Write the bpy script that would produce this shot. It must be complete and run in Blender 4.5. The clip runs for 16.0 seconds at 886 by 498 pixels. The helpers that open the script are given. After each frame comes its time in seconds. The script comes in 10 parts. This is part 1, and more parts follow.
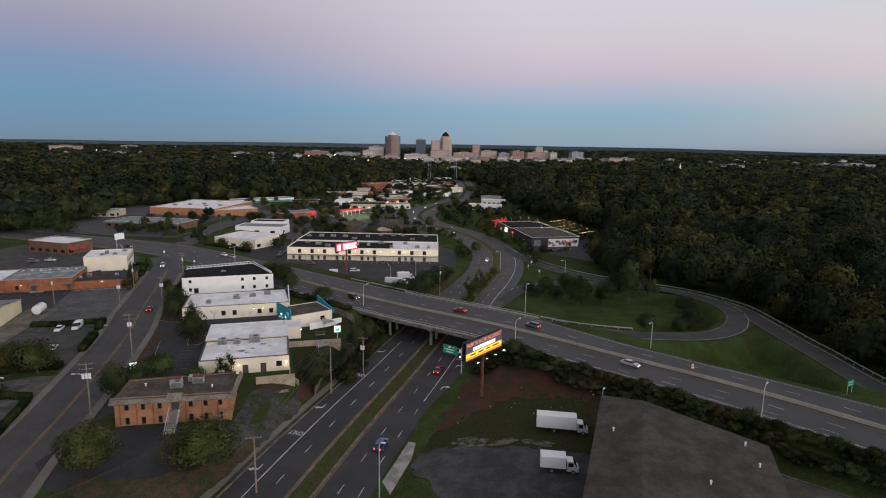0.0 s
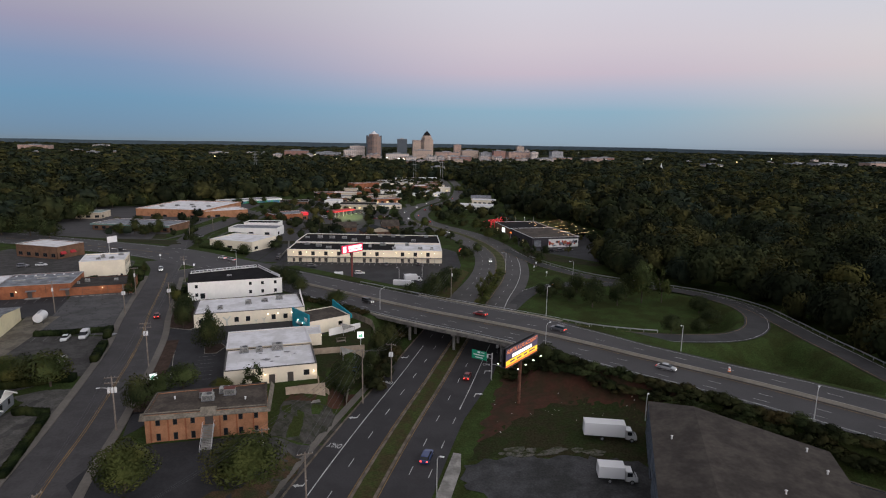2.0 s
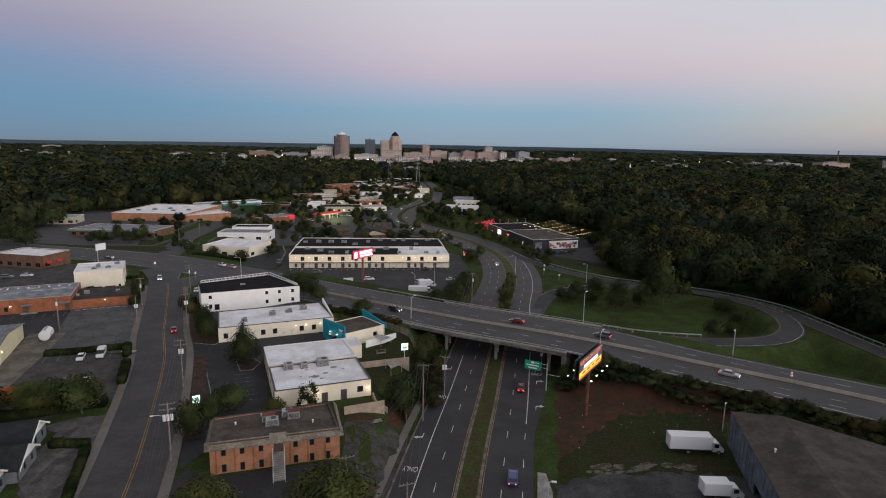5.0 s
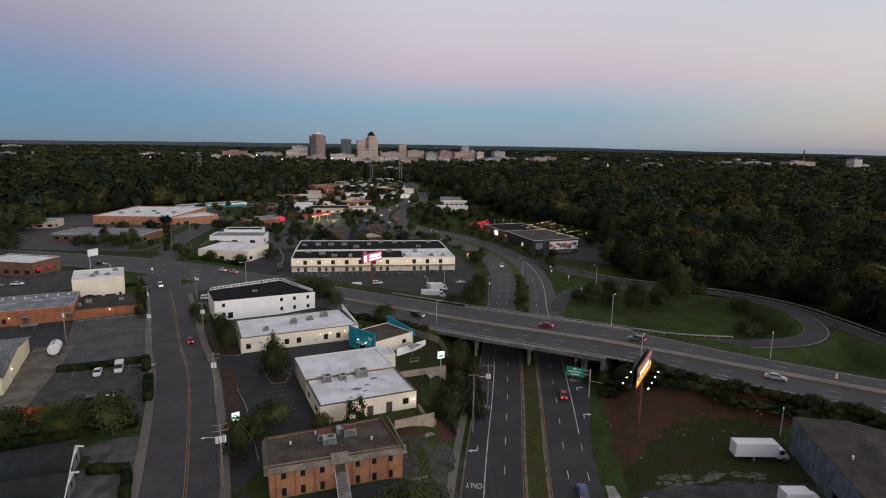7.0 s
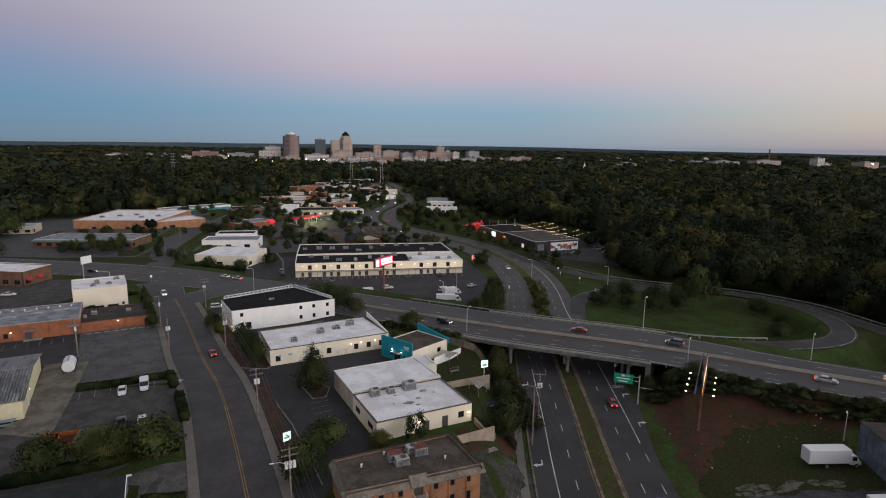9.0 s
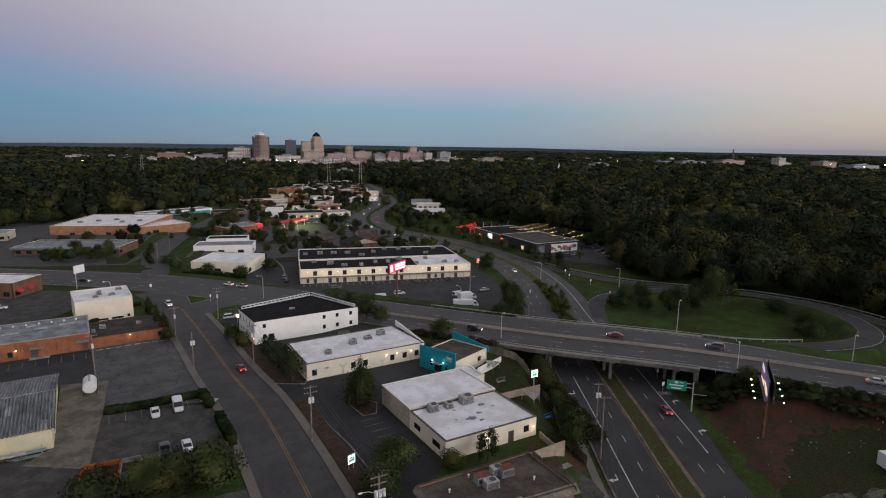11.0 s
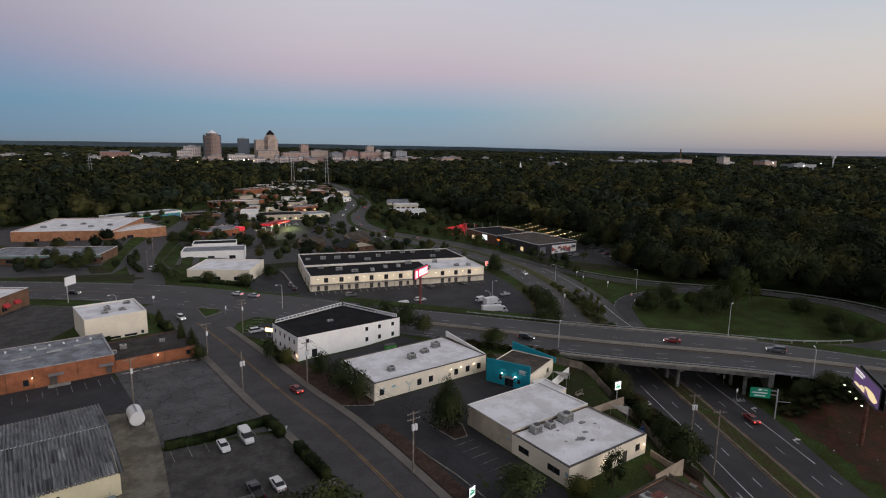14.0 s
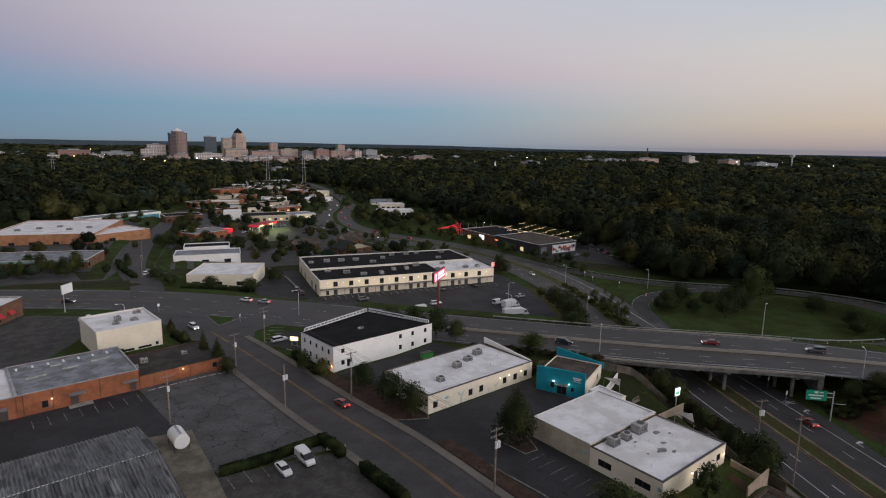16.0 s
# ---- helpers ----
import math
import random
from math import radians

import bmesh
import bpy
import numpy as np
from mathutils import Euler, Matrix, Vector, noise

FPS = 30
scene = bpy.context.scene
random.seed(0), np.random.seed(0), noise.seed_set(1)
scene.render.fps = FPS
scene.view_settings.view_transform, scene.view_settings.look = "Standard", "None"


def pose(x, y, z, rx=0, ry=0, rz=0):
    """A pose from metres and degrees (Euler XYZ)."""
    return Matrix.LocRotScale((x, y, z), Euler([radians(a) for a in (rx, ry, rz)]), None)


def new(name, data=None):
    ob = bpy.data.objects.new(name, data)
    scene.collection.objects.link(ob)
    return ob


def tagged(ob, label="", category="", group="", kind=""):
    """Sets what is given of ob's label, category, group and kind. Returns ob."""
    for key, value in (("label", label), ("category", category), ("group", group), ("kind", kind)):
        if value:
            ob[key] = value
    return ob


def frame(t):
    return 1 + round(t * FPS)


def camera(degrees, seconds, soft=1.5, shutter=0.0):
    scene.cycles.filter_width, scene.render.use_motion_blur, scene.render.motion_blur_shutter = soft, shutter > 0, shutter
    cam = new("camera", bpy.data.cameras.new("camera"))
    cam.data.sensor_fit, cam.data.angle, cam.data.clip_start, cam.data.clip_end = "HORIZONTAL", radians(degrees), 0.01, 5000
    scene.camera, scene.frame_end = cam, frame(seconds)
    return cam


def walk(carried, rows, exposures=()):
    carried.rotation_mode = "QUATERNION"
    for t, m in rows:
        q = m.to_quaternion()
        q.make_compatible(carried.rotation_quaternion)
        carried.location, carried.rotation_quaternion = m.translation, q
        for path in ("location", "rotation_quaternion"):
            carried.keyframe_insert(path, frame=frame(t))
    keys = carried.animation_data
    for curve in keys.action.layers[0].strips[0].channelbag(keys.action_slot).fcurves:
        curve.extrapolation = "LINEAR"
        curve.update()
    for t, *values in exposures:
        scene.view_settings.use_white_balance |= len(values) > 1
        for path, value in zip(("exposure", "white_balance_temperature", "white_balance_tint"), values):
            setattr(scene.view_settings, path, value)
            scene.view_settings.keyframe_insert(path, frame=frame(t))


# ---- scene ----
cam = camera(75.3, 16.0, soft=1.1)
METRES, EYE, TILT, LEAN, TURN = 146.05, 61.18, -10.4, -0.9, 0.0
ROWS = [
    (0.0, 0.0, 0.0, 0.0, -0.0, 0.0, -0.0),
    (0.5, -0.0225, 0.0066, 0.0018, -0.53, -0.01, 0.08),
    (1.0, -0.0452, 0.0134, 0.0034, -1.08, -0.03, 0.17),
    (1.5, -0.0686, 0.0207, 0.0053, -1.64, -0.05, 0.26),
    (2.0, -0.0923, 0.0283, 0.0072, -2.21, -0.07, 0.36),
    (2.5, -0.1166, 0.0362, 0.0092, -2.81, -0.07, 0.47),
    (3.0, -0.1414, 0.0446, 0.0114, -3.42, -0.06, 0.58),
    (3.5, -0.1666, 0.0534, 0.0138, -4.02, -0.06, 0.67),
    (6.0, -0.2986, 0.107, 0.0258, -7.29, -0.14, 1.3),
    (6.5, -0.3259, 0.1186, 0.0297, -7.98, -0.18, 1.43),
    (7.0, -0.3537, 0.1312, 0.0323, -8.68, -0.19, 1.57),
    (7.5, -0.3816, 0.1446, 0.0356, -9.37, -0.22, 1.73),
    (8.0, -0.4102, 0.1583, 0.0387, -10.09, -0.23, 1.88),
    (8.5, -0.4391, 0.173, 0.0421, -10.84, -0.27, 2.03),
    (9.0, -0.4683, 0.188, 0.0456, -11.6, -0.29, 2.19),
    (11.5, -0.6172, 0.2743, 0.0652, -15.65, -0.44, 3.0),
    (12.0, -0.6466, 0.2933, 0.0689, -16.47, -0.51, 3.14),
    (12.5, -0.6759, 0.3131, 0.0728, -17.32, -0.58, 3.25),
    (13.0, -0.7048, 0.3332, 0.0772, -18.15, -0.65, 3.35),
    (13.5, -0.7336, 0.3538, 0.0817, -18.99, -0.7, 3.45),
    (14.0, -0.7619, 0.3751, 0.0862, -19.85, -0.77, 3.55),
    (14.5, -0.7897, 0.3966, 0.0904, -20.68, -0.85, 3.67),
    (15.0, -0.817, 0.4186, 0.0948, -21.51, -0.94, 3.79),
    (15.5, -0.8441, 0.4407, 0.0987, -22.36, -1.02, 3.91),
    (16.0, -0.8708, 0.4637, 0.103, -23.2, -1.12, 4.0),
]
walk(cam, [(t, pose(0, 0, EYE, TILT, LEAN, TURN) @ pose(METRES * x, METRES * y, METRES * z, 90 + pitch, roll, yaw)) for t, x, y, z, yaw, pitch, roll in ROWS],
     exposures=((0.0, 0.06), (6.0, 0.0), (11.5, -0.10), (16.0, -0.15)))

# ---- dusk sky: a blue band of earth shadow under a pink belt, warm where the sun went down ----
world = bpy.data.worlds.new("dusk_sky")
scene.world = world
world.use_nodes = True
wn, wl = world.node_tree.nodes, world.node_tree.links
wn.clear()


def ramp(nodes, stops, mode="EASE"):
    r = nodes.new("ShaderNodeValToRGB")
    r.color_ramp.interpolation = mode
    el = r.color_ramp.elements
    while len(el) > 1:
        el.remove(el[-1])
    el[0].position, el[0].color = stops[0][0], (*stops[0][1], 1)
    for at, c in stops[1:]:
        e = el.new(at)
        e.color = (*c, 1)
    return r


def lin(r, g, b):
    """Linear colour from 0..255."""
    return tuple(((v / 255 + 0.055) / 1.055) ** 2.4 if v > 10 else v / 255 / 12.92 for v in (r, g, b))


way = wn.new("ShaderNodeTexCoord")
split = wn.new("ShaderNodeSeparateXYZ")
wl.new(way.outputs["Generated"], split.inputs[0])
# up: 0 at the horizon, 1 at the zenith, stretched near the horizon
up = wn.new("ShaderNodeMath")
up.operation, up.use_clamp = "POWER", True
clampz = wn.new("ShaderNodeMath")
clampz.operation = "MAXIMUM"
clampz.inputs[1].default_value = 0.0
wl.new(split.outputs["Z"], clampz.inputs[0])
wl.new(clampz.outputs[0], up.inputs[0])
up.inputs[1].default_value = 0.5
left_sky = ramp(wn, [(0.0, lin(116, 134, 150)), (0.15, lin(113, 142, 168)), (0.25, lin(110, 148, 178)), (0.33, lin(124, 148, 180)), (0.40, lin(154, 152, 176)), (0.47, lin(174, 170, 180)), (0.58, lin(180, 176, 184)), (1.0, lin(158, 156, 162))], "LINEAR")
mid_sky = ramp(wn, [(0.0, lin(138, 156, 172)), (0.15, lin(142, 165, 183)), (0.234, lin(140, 172, 192)), (0.29, lin(168, 178, 198)), (0.34, lin(196, 184, 198)), (0.40, lin(205, 196, 206)), (0.49, lin(207, 206, 216)), (0.65, lin(192, 194, 202)), (1.0, lin(166, 164, 170))], "LINEAR")
right_sky = ramp(wn, [(0.0, lin(150, 142, 150)), (0.12, lin(190, 172, 165)), (0.2, lin(212, 194, 176)), (0.3, lin(219, 208, 200)), (0.38, lin(216, 213, 210)), (0.45, lin(202, 209, 217)), (0.52, lin(190, 204, 218)), (0.7, lin(184, 192, 204)), (1.0, lin(166, 164, 170))], "LINEAR")
# the sun went down behind the walk, to its right
SUNSET, TURN_SKY = radians(140), radians(100)


def towards(angle):
    d = wn.new("ShaderNodeVectorMath")
    d.operation = "DOT_PRODUCT"
    wl.new(way.outputs["Generated"], d.inputs[0])
    d.inputs[1].default_value = (math.sin(angle), math.cos(angle), 0.0)
    return d.outputs["Value"]


def span(value, a, b, lo=0.0, hi=1.0, kind="SMOOTHSTEP"):
    m = wn.new("ShaderNodeMapRange")
    m.interpolation_type = kind
    m.inputs["From Min"].default_value, m.inputs["From Max"].default_value = a, b
    m.inputs["To Min"].default_value, m.inputs["To Max"].default_value = lo, hi
    wl.new(value, m.inputs["Value"])
    return m.outputs[0]


def blend(factor, a, b):
    m = wn.new("ShaderNodeMix")
    m.data_type = "RGBA"
    wl.new(factor, m.inputs["Factor"])
    wl.new(a, m.inputs["A"])
    wl.new(b, m.inputs["B"])
    return m.outputs["Result"]


for r in (left_sky, mid_sky, right_sky):
    wl.new(up.outputs[0], r.inputs[0])
turned = towards(TURN_SKY)
sky = blend(span(turned, 0.1, 0.85), blend(span(turned, -0.69, 0.03), left_sky.outputs[0], mid_sky.outputs[0]), right_sky.outputs[0])
# the afterglow is far brighter round the place where the sun went down
back = wn.new("ShaderNodeBackground")
wl.new(span(towards(SUNSET), 0.45, 1.0, 1.0, 5.6), back.inputs["Strength"])
glow = wn.new("ShaderNodeMix")
glow.data_type, glow.blend_type = "RGBA", "MULTIPLY"
wl.new(span(towards(SUNSET), 0.5, 1.0), glow.inputs["Factor"])
wl.new(sky, glow.inputs["A"])
glow.inputs["B"].default_value = (1.0, 0.88, 0.80, 1)
wl.new(glow.outputs["Result"], back.inputs["Color"])
wout = wn.new("ShaderNodeOutputWorld")
wl.new(back.outputs[0], wout.inputs[0])
# ---- the plan: roads as centre lines (x, y, z), and the ground they are cut into ----
HIGHWAY = [(-713, 427.8, 3.4), (-460, 393.3, 3.4), (-299, 358.8, 3.2), (-194.3, 324.3, 3), (-144.9, 303.6, 3), (-105.8, 274.8, 3.3), (-69, 242.6, 4.3), (-26.4, 204.7, 5.8),
           (-9.2, 189.2, 6.6), (16.9, 170.9, 7), (34.7, 155.7, 7.4), (44.2, 146.7, 7.6), (68, 125.3, 8), (87.1, 104.2, 8.5), (126.5, 57.5, 9.2), (184, -13.8, 9.8)]
STREET = [(-36, -120, 1.0), (-50, -30, 1.2), (-57.5, 11.5, 1.4), (-66.7, 57.5, 1.8), (-76.8, 95.4, 2.6), (-80.7, 115, 3), (-89.1, 149.5, 3.6), (-94.6, 168.5, 3.8), (-101.2, 186.3, 3.8), (-112.7, 221.9, 3.6),
          (-121.3, 247.2, 3.2), (-128.8, 266.8, 3.1), (-139.1, 284, 3)]
LOWER = [(-77, -120, 0), (-55, -35, 0), (-37.9, 34.5, 0), (-28.2, 73.6, 0), (-22, 99.5, 0), (-16.4, 120.7, 0), (-9.4, 144.9, 0), (-2.8, 168.9, 0), (5.2, 197.8, -0.2), (11.9, 226, -0.4), (20.7, 255, -0.6), (26.5, 279, -0.8),
         (30.2, 304, -1.0), (31.4, 322, -1.1), (30.8, 338, -1.3), (28.5, 356, -1.4), (24.8, 375, -1.6), (16.2, 403, -1.8), (6.2, 424, -2), (-4.6, 445, -2.1), (-15.3, 474, -2.3), (-20, 510, -2.3), (-17.2, 545, -2.3), (-8.5, 586, -2.3),
         (9.8, 638, -2.3), (21.5, 690, -2.3), (30, 775, -2.3), (36, 880, -2.3), (34, 1035, -2.3)]
LOOP = [(25.3, 175.4, 7), (37.9, 166.2, 7.1), (54, 161.5, 6.9), (69, 160.7, 6.7), (80.5, 163.9, 6.1), (90.8, 171.3, 5.8), (97.3, 180.5, 5.3), (102, 190.9, 4.8), (104.1, 204.7, 4.1), (101.2, 218.5, 3.4), (94.3, 231.1, 2.8), (80.5, 242.1, 2),
        (64.4, 248.8, 1.1), (50.0, 249.2, 0.5), (39.6, 245.4, 0), (32.8, 238.6, -0.3), (28.4, 231.2, -0.4), (24.2, 222.8, -0.4), (20.4, 214.4, -0.4)]
EXIT = [(38.0, 346, -1.3), (41.5, 332, -1.2), (45.0, 315.5, -1), (52.2, 295.5, -0.8), (66.2, 268, 0), (85.1, 246.7, 1.1), (98.9, 228.8, 2.5), (106.8, 203, 4.2), (105.7, 180.7, 5.2), (104.0, 162.5, 5.8), (103.3, 148.5, 6.25), (102.0, 135.7, 6.75), (101.2, 125.5, 7.3), (102.5, 112, 7.9), (109, 95, 8.6), (127, 68, 9.2)]
NORTH_STREET = [(-144.9, 305.9, 3), (-146, 324.3, 3), (-150.6, 345, 2.5), (-155.2, 370.3, 1.8), (-156.4, 402.5, 0.9), (-155.2, 460, 0), (-147.2, 540.5, -1.1), (-135.7, 644, -1.7)]


def smooth_line(points, step=4.0):
    """A curve through the points, cut into pieces of about step metres."""
    p = np.array(points, float)
    out = []
    for i in range(len(p) - 1):
        a, b = p[max(i - 1, 0)], p[min(i + 2, len(p) - 1)]
        n = max(1, int(np.linalg.norm(p[i + 1] - p[i]) / step))
        span = np.linalg.norm(p[i + 1] - p[i])
        m0 = (p[i + 1] - a) / max(np.linalg.norm(p[i + 1] - a), 1e-6) * span
        m1 = (b - p[i]) / max(np.linalg.norm(b - p[i]), 1e-6) * span
        for k in range(n):
            u = k / n
            out.append((2 * u**3 - 3 * u**2 + 1) * p[i] + (u**3 - 2 * u**2 + u) * m0 + (3 * u**2 - 2 * u**3) * p[i + 1] + (u**3 - u**2) * m1)
    return np.array(out + [p[-1]])


def ease(v, a, b):
    u = np.clip((np.asarray(v, float) - a) / (b - a), 0, 1)
    return u * u * (3 - 2 * u)


def along(line, x, y):
    """For places x, y: how far to the left of the line they lie (right: minus), and the line's height there."""
    if x.size < 400:
        a, d = line[:-1], np.diff(line, axis=0)
        px, py = x.reshape(-1, 1), y.reshape(-1, 1)
        u = np.clip(((px - a[:, 0]) * d[:, 0] + (py - a[:, 1]) * d[:, 1]) / (d[:, 0] ** 2 + d[:, 1] ** 2), 0, 1)
        ex, ey = px - a[:, 0] - u * d[:, 0], py - a[:, 1] - u * d[:, 1]
        d2 = ex * ex + ey * ey
        i = d2.argmin(1)
        k = np.arange(len(i))
        turn = np.sign(d[i, 0] * ey[k, i] - d[i, 1] * ex[k, i])
        return (turn * np.sqrt(d2[k, i])).reshape(x.shape), (a[i, 2] + u[k, i] * d[i, 2]).reshape(x.shape)
    best = np.full(x.shape, 1e18)
    side, height = np.zeros(x.shape), np.zeros(x.shape)
    for a, b in zip(line[:-1], line[1:]):
        dx, dy = b[0] - a[0], b[1] - a[1]
        l2 = dx * dx + dy * dy
        u = np.clip(((x - a[0]) * dx + (y - a[1]) * dy) / l2, 0, 1)
        ex, ey = x - a[0] - u * dx, y - a[1] - u * dy
        d2 = ex * ex + ey * ey
        near = d2 < best
        best = np.where(near, d2, best)
        side = np.where(near, np.sign(dx * ey - dy * ex) * np.sqrt(d2), side)
        height = np.where(near, a[2] + u * (b[2] - a[2]), height)
    return side, height


LINES = {"highway": smooth_line(HIGHWAY), "street": smooth_line(STREET), "lower": smooth_line(LOWER), "loop": smooth_line(LOOP), "exit": smooth_line(EXIT), "north": smooth_line(NORTH_STREET)}
HW_FAR, HW_NEAR, MID = 12.2, 15.0, -2.5          # the highway's edges and its middle barrier, from the plan's line


def far_edge(x):
    """The highway's far edge: narrower past the bridge, until the ramp joins it."""
    return np.interp(x, [18, 44, 62, 80, 95, 108], [HW_FAR, 8.2, 7.4, 8.6, 10.4, HW_FAR])



def ground_height(x, y):
    """The ground's height at places x, y (arrays)."""
    x, y = np.asarray(x, float), np.asarray(y, float)
    hw, hz = along(LINES["highway"], x, y)
    lo, lz = along(LINES["lower"], x, y)
    west = ease(lo, 15, 27)
    south = 0.8 + 1.4 * ease(x, 4, 22) * (1 - west) + west * 3.0 - 1.0 * west * ease(-y, -129, -80)
    north = -0.35 + 3.3 * ease(-x, 90, 136) - 1.8 * ease(y, 310, 480) + 2.9 * ease(x, 80, 150)
    is_north = ease(hw, -7, 7)
    z = south * (1 - is_north) + north * is_north
    far = np.hypot(x + 70, y)
    z = z + 3.6 * np.sin(x / 240 + 1.3) * np.sin(y / 300) * ease(far, 440, 1040)
    z = z + ease(far, 1000, 5400) * 8 + 3 * np.sin(x / 600 + 0.4) * np.cos(y / 700) * ease(far, 1400, 3000)
    for name, half, bank in (("north", 7, 7), ("street", 9.9, 5), ("loop", 4.6, 6), ("exit", 4.9, 7)):
        d, rz = along(LINES[name], x, y)
        k = 1 - ease(np.abs(d) - half, 0.3, bank)
        z = z * (1 - k) + (rz - 0.12) * k
    off = np.maximum(hw - far_edge(x) - 1.0, -hw - HW_NEAR - 1.2)
    k = 1 - ease(off, 0, 12.5)
    z = z * (1 - k) + (hz - 0.12) * k
    lower_wide = 15.5 + 3.5 * ease(y, 129, 143) * (1 - ease(y, 207, 230))
    off = np.abs(lo) - lower_wide
    bank = 5.8 + 5.8 * (1 - ease(np.abs(hw), 16, 25))
    k = (1 - ease(off, 0, bank)) * ease(y, -135, -115) * (1 - ease(y, 1010, 1035))
    return z * (1 - k) + (lz - 0.12) * k

# ---- materials ----


def material(name, base, rough=0.85, grain=0.25, grain_size=0.6, stain=0.25, stain_size=6.0, bump=0.3, metal=0.0, stain_colour=None, random_tint=0.0, island=0.0, emit=None, emit_strength=0.0, coords="Position", gloss=None, crack=0.0):
    """A surface with fine grain and large stains; sizes in metres."""
    m = bpy.data.materials.new(name)
    m.use_nodes = True
    n, l = m.node_tree.nodes, m.node_tree.links
    b = n["Principled BSDF"]
    b.inputs["Roughness"].default_value, b.inputs["Metallic"].default_value = rough, metal
    b.inputs["Specular IOR Level"].default_value = gloss if gloss is not None else (0.4 if rough < 0.7 else 0.16)
    if coords == "Position":
        vec = n.new("ShaderNodeNewGeometry").outputs["Position"]
    else:
        vec = n.new("ShaderNodeTexCoord").outputs["Object"]
    fine = n.new("ShaderNodeTexNoise")
    fine.inputs["Scale"].default_value, fine.inputs["Detail"].default_value = 1 / grain_size, 4
    big = n.new("ShaderNodeTexNoise")
    big.inputs["Scale"].default_value, big.inputs["Detail"].default_value, big.inputs["Roughness"].default_value = 1 / stain_size, 5, 0.62
    l.new(vec, fine.inputs["Vector"])
    l.new(vec, big.inputs["Vector"])
    r1 = ramp(n, [(0.25, (1 - grain,) * 3), (0.75, (1 + grain,) * 3)], "LINEAR")
    l.new(fine.outputs["Fac"], r1.inputs[0])
    dark = stain_colour or tuple(c * (1 - stain) for c in base)
    r2 = ramp(n, [(0.38, dark), (0.62, base)], "EASE")
    l.new(big.outputs["Fac"], r2.inputs[0])
    mul = n.new("ShaderNodeMix")
    mul.data_type, mul.blend_type = "RGBA", "MULTIPLY"
    mul.inputs["Factor"].default_value = 1.0
    l.new(r2.outputs[0], mul.inputs["A"])
    l.new(r1.outputs[0], mul.inputs["B"])
    colour = mul.outputs["Result"]
    if crack:
        # sealed and open cracks that wander round plates some metres wide
        bend = n.new("ShaderNodeTexNoise")
        bend.inputs["Scale"].default_value, bend.inputs["Detail"].default_value = 0.35, 3
        l.new(vec, bend.inputs["Vector"])
        shift = n.new("ShaderNodeVectorMath")
        shift.operation = "MULTIPLY_ADD"
        shift.inputs[1].default_value = (5.0, 5.0, 0)
        l.new(bend.outputs["Color"], shift.inputs[0])
        l.new(vec, shift.inputs[2])
        cell = n.new("ShaderNodeTexVoronoi")
        cell.feature = "DISTANCE_TO_EDGE"
        cell.voronoi_dimensions = "2D"
        cell.inputs["Scale"].default_value = 1 / crack
        l.new(shift.outputs[0], cell.inputs["Vector"])
        line = ramp(n, [(0.006, (0.5,) * 3), (0.026, (1.0,) * 3)], "LINEAR")
        l.new(cell.outputs["Distance"], line.inputs[0])
        cm = n.new("ShaderNodeMix")
        cm.data_type, cm.blend_type = "RGBA", "MULTIPLY"
        cm.inputs["Factor"].default_value = 1.0
        l.new(colour, cm.inputs["A"])
        l.new(line.outputs[0], cm.inputs["B"])
        colour = cm.outputs["Result"]
    if random_tint or island:
        hsv = n.new("ShaderNodeHueSaturation")
        src = n.new("ShaderNodeNewGeometry").outputs["Random Per Island"] if island else n.new("ShaderNodeObjectInfo").outputs["Random"]
        amount = island or random_tint
        val = n.new("ShaderNodeMapRange")
        val.inputs["To Min"].default_value, val.inputs["To Max"].default_value = 1 - amount, 1 + amount
        l.new(src, val.inputs["Value"])
        l.new(val.outputs[0], hsv.inputs["Value"])
        hue = n.new("ShaderNodeMapRange")
        hue.inputs["To Min"].default_value, hue.inputs["To Max"].default_value = 0.5 + 0.03 * amount, 0.5 - 0.05 * amount
        l.new(src, hue.inputs["Value"])
        l.new(hue.outputs[0], hsv.inputs["Hue"])
        l.new(colour, hsv.inputs["Color"])
        colour = hsv.outputs["Color"]
    l.new(colour, b.inputs["Base Color"])
    if bump:
        bp = n.new("ShaderNodeBump")
        bp.inputs["Strength"].default_value, bp.inputs["Distance"].default_value = bump, grain_size * 0.1
        l.new(fine.outputs["Fac"], bp.inputs["Height"])
        l.new(bp.outputs[0], b.inputs["Normal"])
    if emit:
        b.inputs["Emission Color"].default_value = (*emit, 1)
        b.inputs["Emission Strength"].default_value = emit_strength
    return m


def plain(name, base, rough=0.5, metal=0.0, emit=None, strength=0.0, coat=0.0):
    m = bpy.data.materials.new(name)
    m.use_nodes = True
    b = m.node_tree.nodes["Principled BSDF"]
    b.inputs["Base Color"].default_value = (*base, 1)
    b.inputs["Roughness"].default_value, b.inputs["Metallic"].default_value = rough, metal
    b.inputs["Coat Weight"].default_value = coat
    if emit:
        b.inputs["Emission Color"].default_value = (*emit, 1)
        b.inputs["Emission Strength"].default_value = strength
    return m


